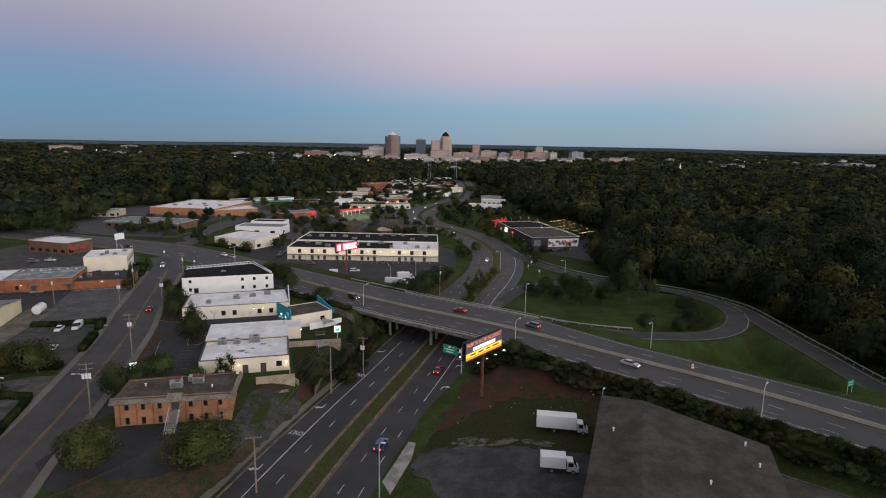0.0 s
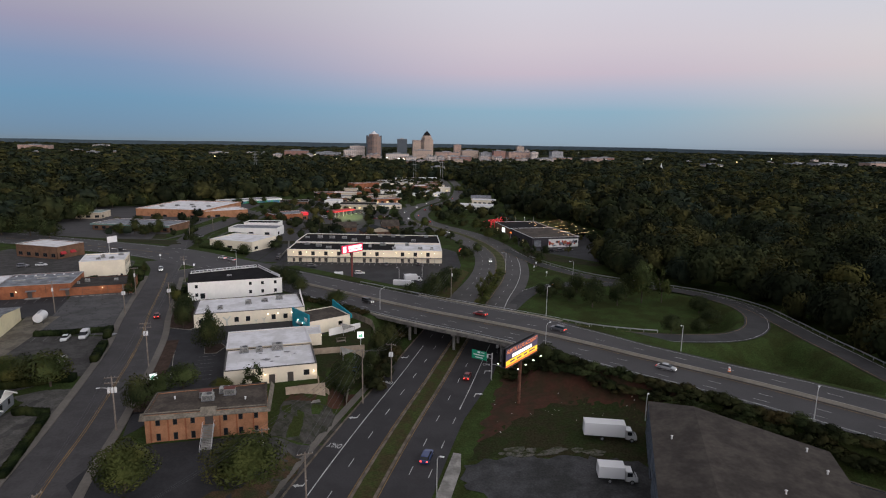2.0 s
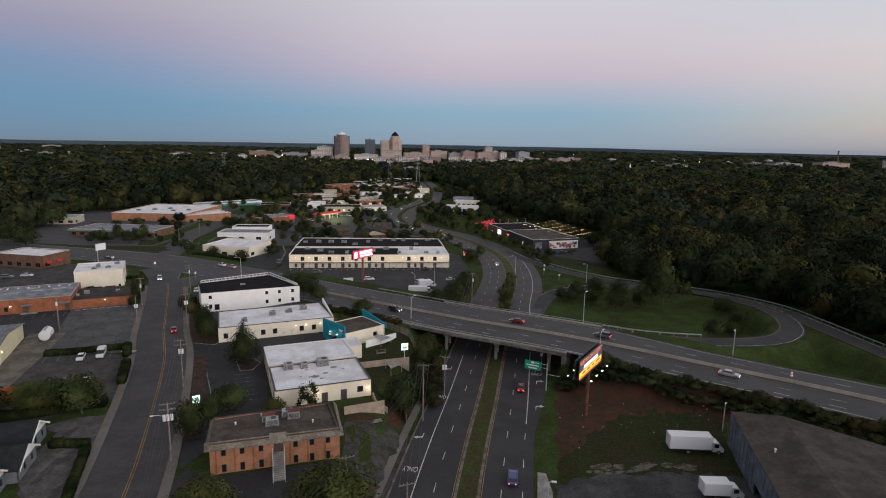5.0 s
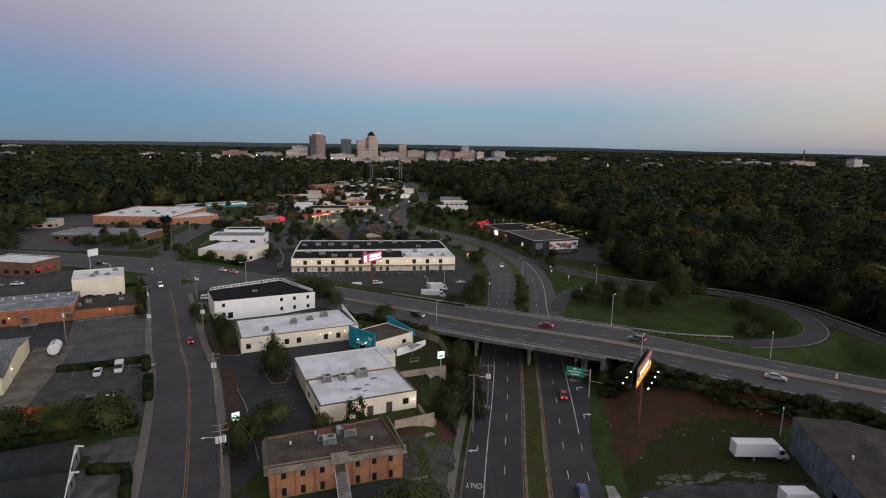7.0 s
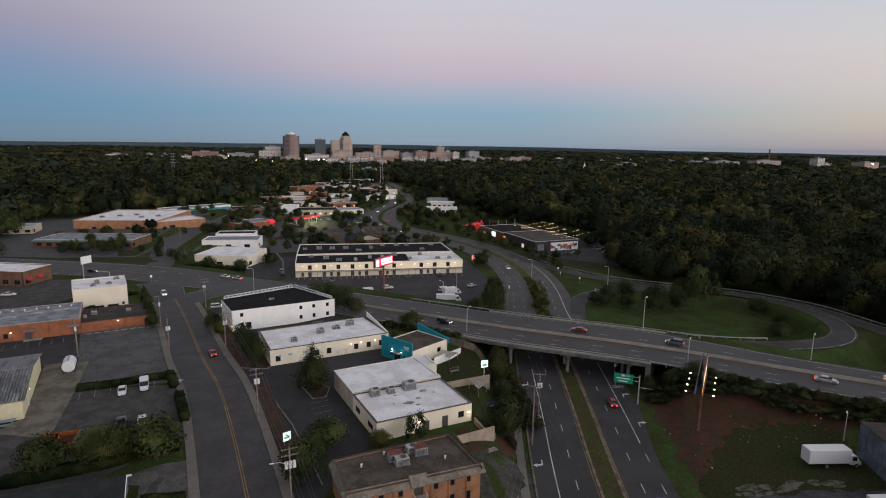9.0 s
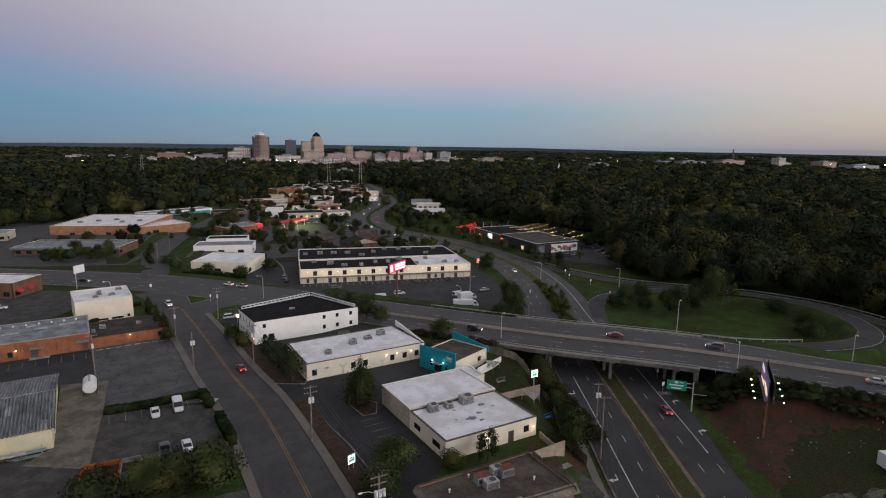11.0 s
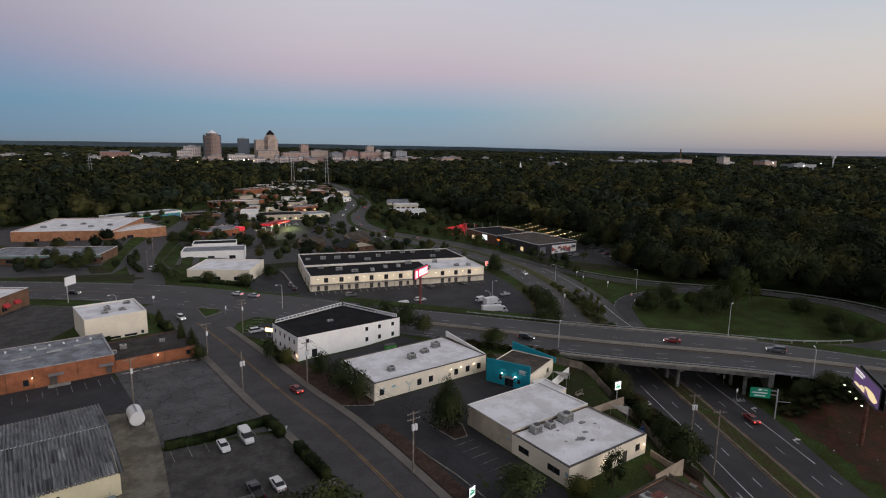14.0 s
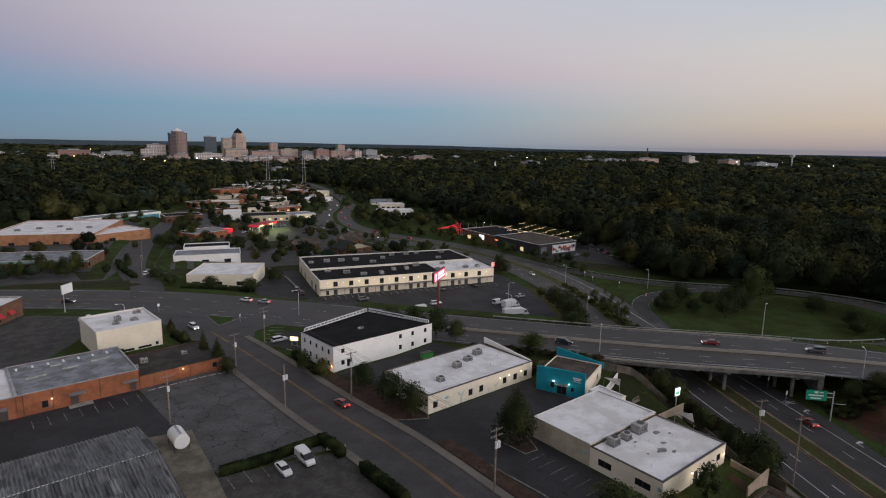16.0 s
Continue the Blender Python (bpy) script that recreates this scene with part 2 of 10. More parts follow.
def foliage(name, dark, light, whole=14.0, warm=(0.075, 0.068, 0.016)):
    """Thin leaves that let light through: boughs lighter, darker or yellower by turns, each clump a little its own shade."""
    dark, light, warm = (tuple(1.38 * v for v in c) for c in (dark, light, warm))
    m = bpy.data.materials.new(name)
    m.use_nodes = True
    n, l = m.node_tree.nodes, m.node_tree.links
    b = n["Principled BSDF"]
    b.inputs["Roughness"].default_value = 0.8
    b.inputs["Specular IOR Level"].default_value = 0.04
    geo = n.new("ShaderNodeNewGeometry")

    def tone(size, detail, lo, hi):
        t = n.new("ShaderNodeTexNoise")
        t.inputs["Scale"].default_value, t.inputs["Detail"].default_value = 1 / size, detail
        l.new(geo.outputs["Position"], t.inputs["Vector"])
        r = n.new("ShaderNodeMapRange")
        r.inputs["From Min"].default_value, r.inputs["From Max"].default_value = 0.36, 0.64
        r.inputs["To Min"].default_value, r.inputs["To Max"].default_value = lo, hi
        l.new(t.outputs["Fac"], r.inputs["Value"])
        return r.outputs[0]

    add = n.new("ShaderNodeMath")
    add.operation = "MULTIPLY_ADD"
    add.inputs[1].default_value = 0.20
    l.new(geo.outputs["Random Per Island"], add.inputs[0])
    l.new(tone(whole, 1.5, 0.0, 0.80), add.inputs[2])
    r = ramp(n, [(0.05, dark), (0.55, tuple((a + c) * 0.42 for a, c in zip(dark, light))), (1.0, light)], "LINEAR")
    l.new(add.outputs[0], r.inputs[0])
    mix = n.new("ShaderNodeMix")
    mix.data_type = "RGBA"
    warm_f = n.new("ShaderNodeMath")
    warm_f.operation = "MULTIPLY"
    l.new(tone(whole * 2.3, 1.0, -0.5, 0.75), warm_f.inputs[0])
    l.new(add.outputs[0], warm_f.inputs[1])
    warm_f.use_clamp = True
    l.new(warm_f.outputs[0], mix.inputs["Factor"])
    l.new(r.outputs[0], mix.inputs["A"])
    mix.inputs["B"].default_value = (*warm, 1)
    l.new(mix.outputs["Result"], b.inputs["Base Color"])
    thin = n.new("ShaderNodeBsdfTranslucent")
    l.new(mix.outputs["Result"], thin.inputs["Color"])
    both = n.new("ShaderNodeMixShader")
    both.inputs[0].default_value = 0.25
    l.new(b.outputs[0], both.inputs[1])
    l.new(thin.outputs[0], both.inputs[2])
    l.new(both.outputs[0], n["Material Output"].inputs["Surface"])
    return m


def ribbed(name, light, dark):
    """Old corrugated sheets: rain streaks down each sheet, sheet by sheet lighter or darker."""
    m = bpy.data.materials.new(name)
    m.use_nodes = True
    n, l = m.node_tree.nodes, m.node_tree.links
    b = n["Principled BSDF"]
    b.inputs["Roughness"].default_value, b.inputs["Metallic"].default_value, b.inputs["Specular IOR Level"].default_value = 0.42, 0.35, 0.4
    info = n.new("ShaderNodeObjectInfo")
    far = n.new("ShaderNodeMath")
    far.operation = "MULTIPLY"
    far.inputs[1].default_value = 40.0
    l.new(info.outputs["Random"], far.inputs[0])
    tex = n.new("ShaderNodeTexCoord")
    scale = n.new("ShaderNodeMapping")
    scale.inputs["Scale"].default_value = (4.2, 0.28, 1.0)
    l.new(tex.outputs["Object"], scale.inputs["Vector"])
    streak = n.new("ShaderNodeTexNoise")
    streak.noise_dimensions = "4D"
    streak.inputs["Scale"].default_value, streak.inputs["Detail"].default_value = 1.0, 4
    l.new(scale.outputs[0], streak.inputs["Vector"])
    l.new(far.outputs[0], streak.inputs["W"])
    r = ramp(n, [(0.36, dark), (0.5, tuple((a + c) / 2 for a, c in zip(light, dark))), (0.68, light)], "LINEAR")
    l.new(streak.outputs["Fac"], r.inputs[0])
    tone = ramp(n, [(0.0, (0.3,) * 3), (0.05, (0.34,) * 3), (0.08, (0.56,) * 3), (0.95, (0.68,) * 3), (0.985, (0.95,) * 3)], "LINEAR")
    l.new(info.outputs["Random"], tone.inputs[0])
    mul = n.new("ShaderNodeMix")
    mul.data_type, mul.blend_type = "RGBA", "MULTIPLY"
    mul.inputs["Factor"].default_value = 1.0
    l.new(r.outputs[0], mul.inputs["A"])
    l.new(tone.outputs[0], mul.inputs["B"])
    l.new(mul.outputs["Result"], b.inputs["Base Color"])
    return m


ASPHALT = material("asphalt", (0.052, 0.049, 0.050), 0.72, 0.14, 0.4, 0.2, 12.0, 0.25, gloss=0.34)
ASPHALT_OLD = material("worn_asphalt", (0.057, 0.054, 0.055), 0.78, 0.18, 0.5, 0.28, 6.0, 0.3, gloss=0.28)
ASPHALT_DARK = material("sealed_asphalt", (0.038, 0.038, 0.041), 0.78, 0.15, 0.5, 0.3, 8.0, 0.2)
LOT_CRACKED = material("cracked_asphalt", (0.088, 0.087, 0.088), 0.88, 0.2, 0.5, 0.26, 6.0, 0.3, crack=6.5)
LOT_WORN = material("patched_asphalt", (0.066, 0.063, 0.060), 0.88, 0.22, 0.6, 0.5, 3.0, 0.3, stain_colour=(0.042, 0.040, 0.038))
CONCRETE = material("concrete", (0.30, 0.285, 0.26), 0.9, 0.14, 0.6, 0.4, 2.5, 0.25)
CONCRETE_OLD = material("stained_concrete", (0.21, 0.20, 0.185), 0.9, 0.18, 0.8, 0.45, 3.0, 0.3)
GRASS = material("grass", (0.041, 0.063, 0.020), 0.95, 0.4, 0.35, 0.45, 9.0, 0.6, stain_colour=(0.033, 0.040, 0.014), gloss=0.02)
DRY_GRASS = material("dry_grass", (0.056, 0.062, 0.022), 0.95, 0.4, 0.35, 0.4, 5.0, 0.6, stain_colour=(0.065, 0.048, 0.026), gloss=0.02)
CLAY = material("red_clay", (0.064, 0.028, 0.018), 0.95, 0.2, 0.8, 0.45, 4.0, 0.6, stain_colour=(0.040, 0.028, 0.015))
MULCH = material("mulch", (0.060, 0.038, 0.028), 0.95, 0.4, 0.25, 0.4, 2.0, 0.6)
LINE_WHITE = material("white_road_paint", (0.55, 0.55, 0.54), 0.7, 0.25, 0.4, 0.35, 3.0, 0.1)
LINE_YELLOW = material("yellow_road_paint", (0.30, 0.19, 0.075), 0.7, 0.25, 0.4, 0.35, 3.0, 0.1)
BRICK = material("red_brick", (0.30, 0.115, 0.058), 0.9, 0.22, 0.25, 0.3, 3.0, 0.4)
BRICK_PALE = material("orange_brick", (0.38, 0.185, 0.10), 0.9, 0.2, 0.25, 0.25, 3.0, 0.4)
BRICK_BROWN = material("brown_brick", (0.17, 0.095, 0.06), 0.9, 0.22, 0.25, 0.3, 3.0, 0.4)
PAINT_WHITE = material("white_painted_wall", (0.82, 0.80, 0.76), 0.8, 0.04, 0.8, 0.08, 7.0, 0.15)
PAINT_CREAM = material("cream_painted_wall", (0.76, 0.68, 0.54), 0.8, 0.04, 0.8, 0.09, 7.0, 0.15)
PAINT_YELLOW = material("pale_yellow_wall", (0.66, 0.59, 0.39), 0.8, 0.05, 0.8, 0.12, 6.0, 0.15)
PAINT_TAN = material("tan_painted_wall", (0.50, 0.43, 0.33), 0.8, 0.08, 0.8, 0.2, 3.0, 0.15)
PAINT_TEAL = material("teal_wall", (0.010, 0.23, 0.30), 0.7, 0.08, 0.8, 0.12, 3.0, 0.1)
ROOF_WHITE = material("white_roof_membrane", (0.70, 0.69, 0.71), 0.75, 0.06, 0.9, 0.25, 4.5, 0.1, stain_colour=(0.55, 0.54, 0.54))
ROOF_GREY = material("grey_roof_membrane", (0.225, 0.24, 0.265), 0.8, 0.12, 0.9, 0.3, 3.0, 0.15, stain_colour=(0.13, 0.135, 0.145))
ROOF_DARK = material("dark_roof_felt", (0.017, 0.016, 0.017), 0.9, 0.2, 0.8, 0.35, 5.0, 0.2, gloss=0.06)
ROOF_BROWN = material("gravel_roof", (0.085, 0.070, 0.058), 0.95, 0.28, 0.4, 0.4, 3.5, 0.5)
ROOF_CONCRETE = material("dusty_flat_roof", (0.066, 0.057, 0.049), 0.9, 0.2, 0.8, 0.45, 5.0, 0.2, stain_colour=(0.040, 0.034, 0.030))
SHEET = ribbed("corrugated_sheet", (0.36, 0.37, 0.38), (0.07, 0.075, 0.085))
METAL = material("galvanised_metal", (0.42, 0.43, 0.44), 0.45, 0.1, 0.4, 0.25, 1.5, 0.05, metal=0.6)
METAL_DARK = plain("dark_metal", (0.05, 0.05, 0.055), 0.5, 0.5)
METAL_WHITE = plain("white_metal", (0.62, 0.62, 0.62), 0.45)
POLE_WOOD = material("weathered_pole_wood", (0.22, 0.185, 0.155), 0.9, 0.3, 0.2, 0.3, 1.5, 0.4)
POLE_STEEL = plain("aluminium_pole", (0.55, 0.55, 0.55), 0.4, 0.5)
GLASS_DARK = plain("dark_window_glass", (0.015, 0.017, 0.02), 0.08)
FRAME_DARK = plain("dark_window_frame", (0.04, 0.035, 0.03), 0.5)
RUBBER = plain("rubber", (0.02, 0.02, 0.02), 0.8)
LEAF = foliage("green_leaves", (0.020, 0.028, 0.010), (0.072, 0.090, 0.033), 4.0)
LEAF_DARK = foliage("dark_green_leaves", (0.013, 0.019, 0.008), (0.050, 0.062, 0.025), 4.0, (0.054, 0.052, 0.018))
LEAF_YELLOW = foliage("yellowing_leaves", (0.022, 0.030, 0.010), (0.084, 0.096, 0.030), 4.0, (0.086, 0.074, 0.022))
WOOD_TONES = [foliage("woodland_leaves", (0.012, 0.017, 0.008), (0.039, 0.047, 0.021), 6.0, (0.047, 0.045, 0.016)), foliage("olive_woodland_leaves", (0.018, 0.020, 0.008), (0.064, 0.062, 0.023), 6.0, (0.076, 0.066, 0.022)),
              foliage("dark_woodland_leaves", (0.006, 0.009, 0.005), (0.020, 0.025, 0.013), 6.0, (0.023, 0.023, 0.009)), foliage("blue_green_woodland_leaves", (0.011, 0.017, 0.012), (0.032, 0.044, 0.029), 6.0, (0.036, 0.043, 0.024)),
              foliage("yellowing_woodland_leaves", (0.022, 0.024, 0.008), (0.080, 0.078, 0.026), 6.0, (0.088, 0.076, 0.024))]
BANK_LEAF = foliage("bank_shrub_leaves", (0.010, 0.013, 0.006), (0.036, 0.040, 0.016), 4.0, (0.052, 0.036, 0.016))
HEDGE_LEAF = foliage("clipped_hedge_leaves", (0.005, 0.009, 0.004), (0.024, 0.034, 0.012), 3.0, (0.03, 0.032, 0.010))
BARK = material("bark", (0.09, 0.07, 0.055), 0.95, 0.35, 0.2, 0.3, 1.0, 0.6)

# ---- building blocks ----


def link_mesh(name, me, mat, parent=None, label=""):
    ob = new(name, me)
    if mat:
        for q in mat if isinstance(mat, (list, tuple)) else (mat,):
            me.materials.append(q)
    if parent:
        ob.parent = parent
    if label:
        ob["label"] = label
    return ob


def part(name, bm, mat, parent=None, label="", smooth=False):
    """One mesh object, under its thing or part."""
    bmesh.ops.recalc_face_normals(bm, faces=bm.faces)
    me = bpy.data.meshes.new(name)
    bm.to_mesh(me)
    bm.free()
    if smooth:
        me.shade_smooth()
    return link_mesh(name, me, mat, parent, label)


def thing(name, m, label, category, group="", kind=""):
    ob = new(name)
    ob.empty_display_size = 0.5
    ob.matrix_basis = m
    return tagged(ob, label, category, group, kind)


def np_mesh(name, verts, quads):
    """A mesh from arrays of places and of four-cornered faces."""
    me = bpy.data.meshes.new(name)
    me.vertices.add(len(verts))
    me.vertices.foreach_set("co", np.asarray(verts, np.float32).ravel())
    me.loops.add(quads.size)
    me.loops.foreach_set("vertex_index", np.asarray(quads, np.int32).ravel())
    me.polygons.add(len(quads))
    me.polygons.foreach_set("loop_start", np.arange(0, quads.size, 4, dtype=np.int32))
    me.update(calc_edges=True)
    me.shade_flat()
    return me


def box(bm, x0, x1, y0, y1, z0, z1):
    v = [bm.verts.new((x, y, z)) for z in (z0, z1) for y in (y0, y1) for x in (x0, x1)]
    for q in ((0, 2, 3, 1), (4, 5, 7, 6), (0, 1, 5, 4), (2, 6, 7, 3), (0, 4, 6, 2), (1, 3, 7, 5)):
        bm.faces.new([v[i] for i in q])
    return v


def bevel_all(bm, width, segments=1):
    bmesh.ops.bevel(bm, geom=bm.edges[:], offset=width, segments=segments, affect="EDGES", profile=0.5)


def prism(bm, poly, z0, z1):
    """A flat-topped block on a plan of corners; z0 and z1 may be one height for each corner."""
    n = len(poly)
    lo = z0 if isinstance(z0, (list, tuple)) else [z0] * n
    hi = z1 if isinstance(z1, (list, tuple)) else [z1] * n
    a = [bm.verts.new((x, y, z)) for (x, y), z in zip(poly, lo)]
    b = [bm.verts.new((x, y, z)) for (x, y), z in zip(poly, hi)]
    bm.faces.new(a[::-1])
    bm.faces.new(b)
    for i in range(n):
        j = (i + 1) % n
        bm.faces.new((a[i], a[j], b[j], b[i]))


def tube(bm, a, b, r0, r1=None, n=8):
    """A round bar from a to b."""
    r1 = r0 if r1 is None else r1
    a, b = Vector(a), Vector(b)
    q = (b - a).to_track_quat("Z", "Y")
    rings = []
    for p, r in ((a, r0), (b, r1)):
        rings.append([bm.verts.new(p + q @ Vector((r * math.cos(2 * math.pi * k / n), r * math.sin(2 * math.pi * k / n), 0))) for k in range(n)])
    for k in range(n):
        bm.faces.new((rings[0][k], rings[0][(k + 1) % n], rings[1][(k + 1) % n], rings[1][k]))
    bm.faces.new(rings[0][::-1])
    bm.faces.new(rings[1])


def slab_wall(bm, a, b, z0, z1, holes=(), thick=0.3):
    """An upright wall from a to b in plan, its outer face on that line and its thickness to the left, with holes (u0, u1, v0, v1): metres along it and above z0."""
    ax, ay = a
    length = math.hypot(b[0] - ax, b[1] - ay)
    dx, dy = (b[0] - ax) / length, (b[1] - ay) / length
    us = sorted({0.0, length, *(u for h in holes for u in h[:2])})
    vs = sorted({0.0, z1 - z0, *(v for h in holes for v in h[2:])})

    def solid(i, j):
        if not (0 <= i < len(us) - 1 and 0 <= j < len(vs) - 1):
            return False
        u, v = (us[i] + us[i + 1]) / 2, (vs[j] + vs[j + 1]) / 2
        return not any(h[0] < u < h[1] and h[2] < v < h[3] for h in holes)

    cache = {}

    def vert(i, j, k):
        if (i, j, k) not in cache:
            cache[i, j, k] = bm.verts.new((ax + dx * us[i] - dy * thick * k, ay + dy * us[i] + dx * thick * k, z0 + vs[j]))
        return cache[i, j, k]

    for i in range(len(us) - 1):
        for j in range(len(vs) - 1):
            if not solid(i, j):
                continue
            bm.faces.new([vert(*q) for q in ((i, j, 0), (i + 1, j, 0), (i + 1, j + 1, 0), (i, j + 1, 0))])
            bm.faces.new([vert(*q) for q in ((i, j, 1), (i, j + 1, 1), (i + 1, j + 1, 1), (i + 1, j, 1))])
            for di, dj, c in ((-1, 0, ((i, j), (i, j + 1))), (1, 0, ((i + 1, j), (i + 1, j + 1))), (0, -1, ((i, j), (i + 1, j))), (0, 1, ((i, j + 1), (i + 1, j + 1)))):
                if not solid(i + di, j + dj):
                    bm.faces.new([vert(*c[0], 0), vert(*c[1], 0), vert(*c[1], 1), vert(*c[0], 1)])


def ribbon(line, left, right, dz, z_fn=None):
    """A strip along a line, between two offsets to its left (minus: right), as arrays. Offsets may vary along the line."""
    p = line[:, :2]
    t = np.gradient(p, axis=0)
    t /= np.linalg.norm(t, axis=1)[:, None]
    nrm = np.stack([-t[:, 1], t[:, 0]], 1)
    l, r = np.broadcast_to(left, len(p)), np.broadcast_to(right, len(p))
    a, b = p + nrm * l[:, None], p + nrm * r[:, None]
    z = line[:, 2] + dz
    v = np.concatenate([np.c_[a, z], np.c_[b, z]])
    n = len(p)
    i = np.arange(n - 1)
    return v, np.stack([i + n, i + n + 1, i + 1, i], 1)


def strips(*some):
    """Several strips joined into one."""
    vs, qs, k = [], [], 0
    for v, q in some:
        vs.append(v)
        qs.append(q + k)
        k += len(v)
    return np.concatenate(vs), np.concatenate(qs)


def cut(line, s0, s1, step=2.0):
    """The stretch of a line between two lengths along it."""
    s = np.r_[0, np.cumsum(np.linalg.norm(np.diff(line[:, :2], axis=0), axis=1))]
    at = np.linspace(s0, s1, max(2, int((s1 - s0) / step) + 1))
    return np.stack([np.interp(at, s, line[:, k]) for k in range(3)], 1)


def length_at(line, x, y):
    """How far along a line the place nearest to x, y lies."""
    s = np.r_[0, np.cumsum(np.linalg.norm(np.diff(line[:, :2], axis=0), axis=1))]
    fine = np.linspace(0, s[-1], int(s[-1] * 2))
    px, py = np.interp(fine, s, line[:, 0]), np.interp(fine, s, line[:, 1])
    return float(fine[np.argmin((px - x) ** 2 + (py - y) ** 2)])


def dashes(line, offset, s0, s1, dash=3.0, period=11.0, width=0.14, dz=0.03):
    out = []
    s = s0
    while s + dash < s1:
        out.append(ribbon(cut(line, s, s + dash, 3.0), offset + width / 2, offset - width / 2, dz))
        s += period
    return out


def ground_at(x, y):
    return float(ground_height(np.array([float(x)]), np.array([float(y)]))[0])

# ---- the ground, one sheet to the horizon ----


def spread(core0, core1, step, end0, end1, grow=1.12):
    """Coordinates at even steps in the core, and at growing ones out to the ends."""
    c = list(np.arange(core0, core1 + step / 2, step))
    d, v, lo = step, core0, []
    while v > end0:
        d *= grow
        v -= d
        lo.append(v)
    d, v = step, c[-1]
    while v < end1:
        d *= grow
        v += d
        c.append(v)
    return np.array(lo[::-1] + c)


gx, gy = spread(-240, 150, 1.6, -4800, 4800), spread(62, 345, 1.6, -700, 4900)
GX, GY = np.meshgrid(gx, gy)
GZ = ground_height(GX, GY)
nx = len(gx)
gi = (np.arange(len(gy) - 1)[:, None] * nx + np.arange(nx - 1)[None]).ravel()
ground_mesh = np_mesh("ground", np.stack([GX.ravel(), GY.ravel(), GZ.ravel()], 1), np.stack([gi, gi + 1, gi + nx + 1, gi + nx], 1))
ground = tagged(link_mesh("ground", ground_mesh, GRASS), "grassy ground rolling away to the wooded horizon", "ground", kind="structure")
ground_mesh.shade_smooth()


def patch(name, poly, mat, label, category, dz=0.05, step=3.0, kind="structure", ragged=0.0):
    """A surface laid on the ground over a plan of corners; ragged: how far its worn edge wanders."""
    if ragged:
        rr, worn = random.Random(len(label)), []
        for (ax, ay), (bx, by) in zip(poly, poly[1:] + poly[:1]):
            n = max(1, int(math.dist((ax, ay), (bx, by)) / 1.6))
            worn += [(ax + (bx - ax) * k / n + rr.uniform(-ragged, ragged), ay + (by - ay) * k / n + rr.uniform(-ragged, ragged)) for k in range(n)]
        poly = worn
    bm = bmesh.new()
    f = bm.faces.new([bm.verts.new((x, y, 0)) for x, y in poly])
    (x0, y0), (x1, y1) = np.min(poly, 0), np.max(poly, 0)
    for axis, a, b in ((0, x0, x1), (1, y0, y1)):
        for c in np.arange(a + step, b, step):
            no, co = ((1, 0, 0), (c, 0, 0)) if axis == 0 else ((0, 1, 0), (0, c, 0))
            bmesh.ops.bisect_plane(bm, geom=bm.verts[:] + bm.edges[:] + bm.faces[:], plane_co=co, plane_no=no)
    xy = np.array([v.co[:2] for v in bm.verts])
    for v, z in zip(bm.verts, ground_height(xy[:, 0], xy[:, 1])):
        v.co.z = z + dz
    for f in bm.faces:
        if f.normal.z < 0:
            f.normal_flip()
    me = bpy.data.meshes.new(name)
    bm.to_mesh(me)
    bm.free()
    return tagged(link_mesh(name, me, mat), label, category, kind=kind)


# ---- roads ----
HW, LO, ST = LINES["highway"], LINES["lower"], LINES["street"]
LP, EX, NS = LINES["loop"], LINES["exit"], LINES["north"]


def road(name, strip, mat, label, category="road"):
    return tagged(link_mesh(name, np_mesh(name, *strip), mat), label, category, kind="structure")


def paint(strips_list, mat, parent, name="lane_marking"):
    return link_mesh(name, np_mesh(name, *strips(*strips_list)), mat, parent)


highway = road("highway", ribbon(HW, far_edge(HW[:, 0]), -HW_NEAR, 0), ASPHALT, "grey asphalt highway with a concrete middle barrier")
s_a, s_b = length_at(HW, -700, 420), length_at(HW, 150, 25)
s_x = length_at(HW, -105, 272)
hw_open = cut(HW, s_x + 18, s_b, 4)
paint([ribbon(hw_open, far_edge(hw_open[:, 0]) - 0.9, far_edge(hw_open[:, 0]) - 1.05, 0.03), ribbon(hw_open, -HW_NEAR + 1.5, -HW_NEAR + 1.35, 0.03)], LINE_WHITE, highway, "edge_line")
paint([ribbon(hw_open, MID + 1.4, MID + 1.25, 0.03), ribbon(hw_open, MID - 1.25, MID - 1.4, 0.03)], LINE_YELLOW, highway, "inner_line")
hw_west = cut(HW, s_a, s_x - 46, 4)
paint([ribbon(hw_west, HW_FAR - 1.6, HW_FAR - 1.75, 0.03), ribbon(hw_west, -HW_NEAR + 1.5, -HW_NEAR + 1.35, 0.03)], LINE_WHITE, highway, "edge_line")
paint([ribbon(hw_west, MID + 0.35, MID + 0.2, 0.03), ribbon(hw_west, MID - 0.2, MID - 0.35, 0.03)], LINE_YELLOW, highway, "inner_line")
for off in (MID + 5.6, MID - 5.1, MID - 8.8):
    paint(dashes(HW, off, s_a, s_b), LINE_WHITE, highway, "lane_dashes")

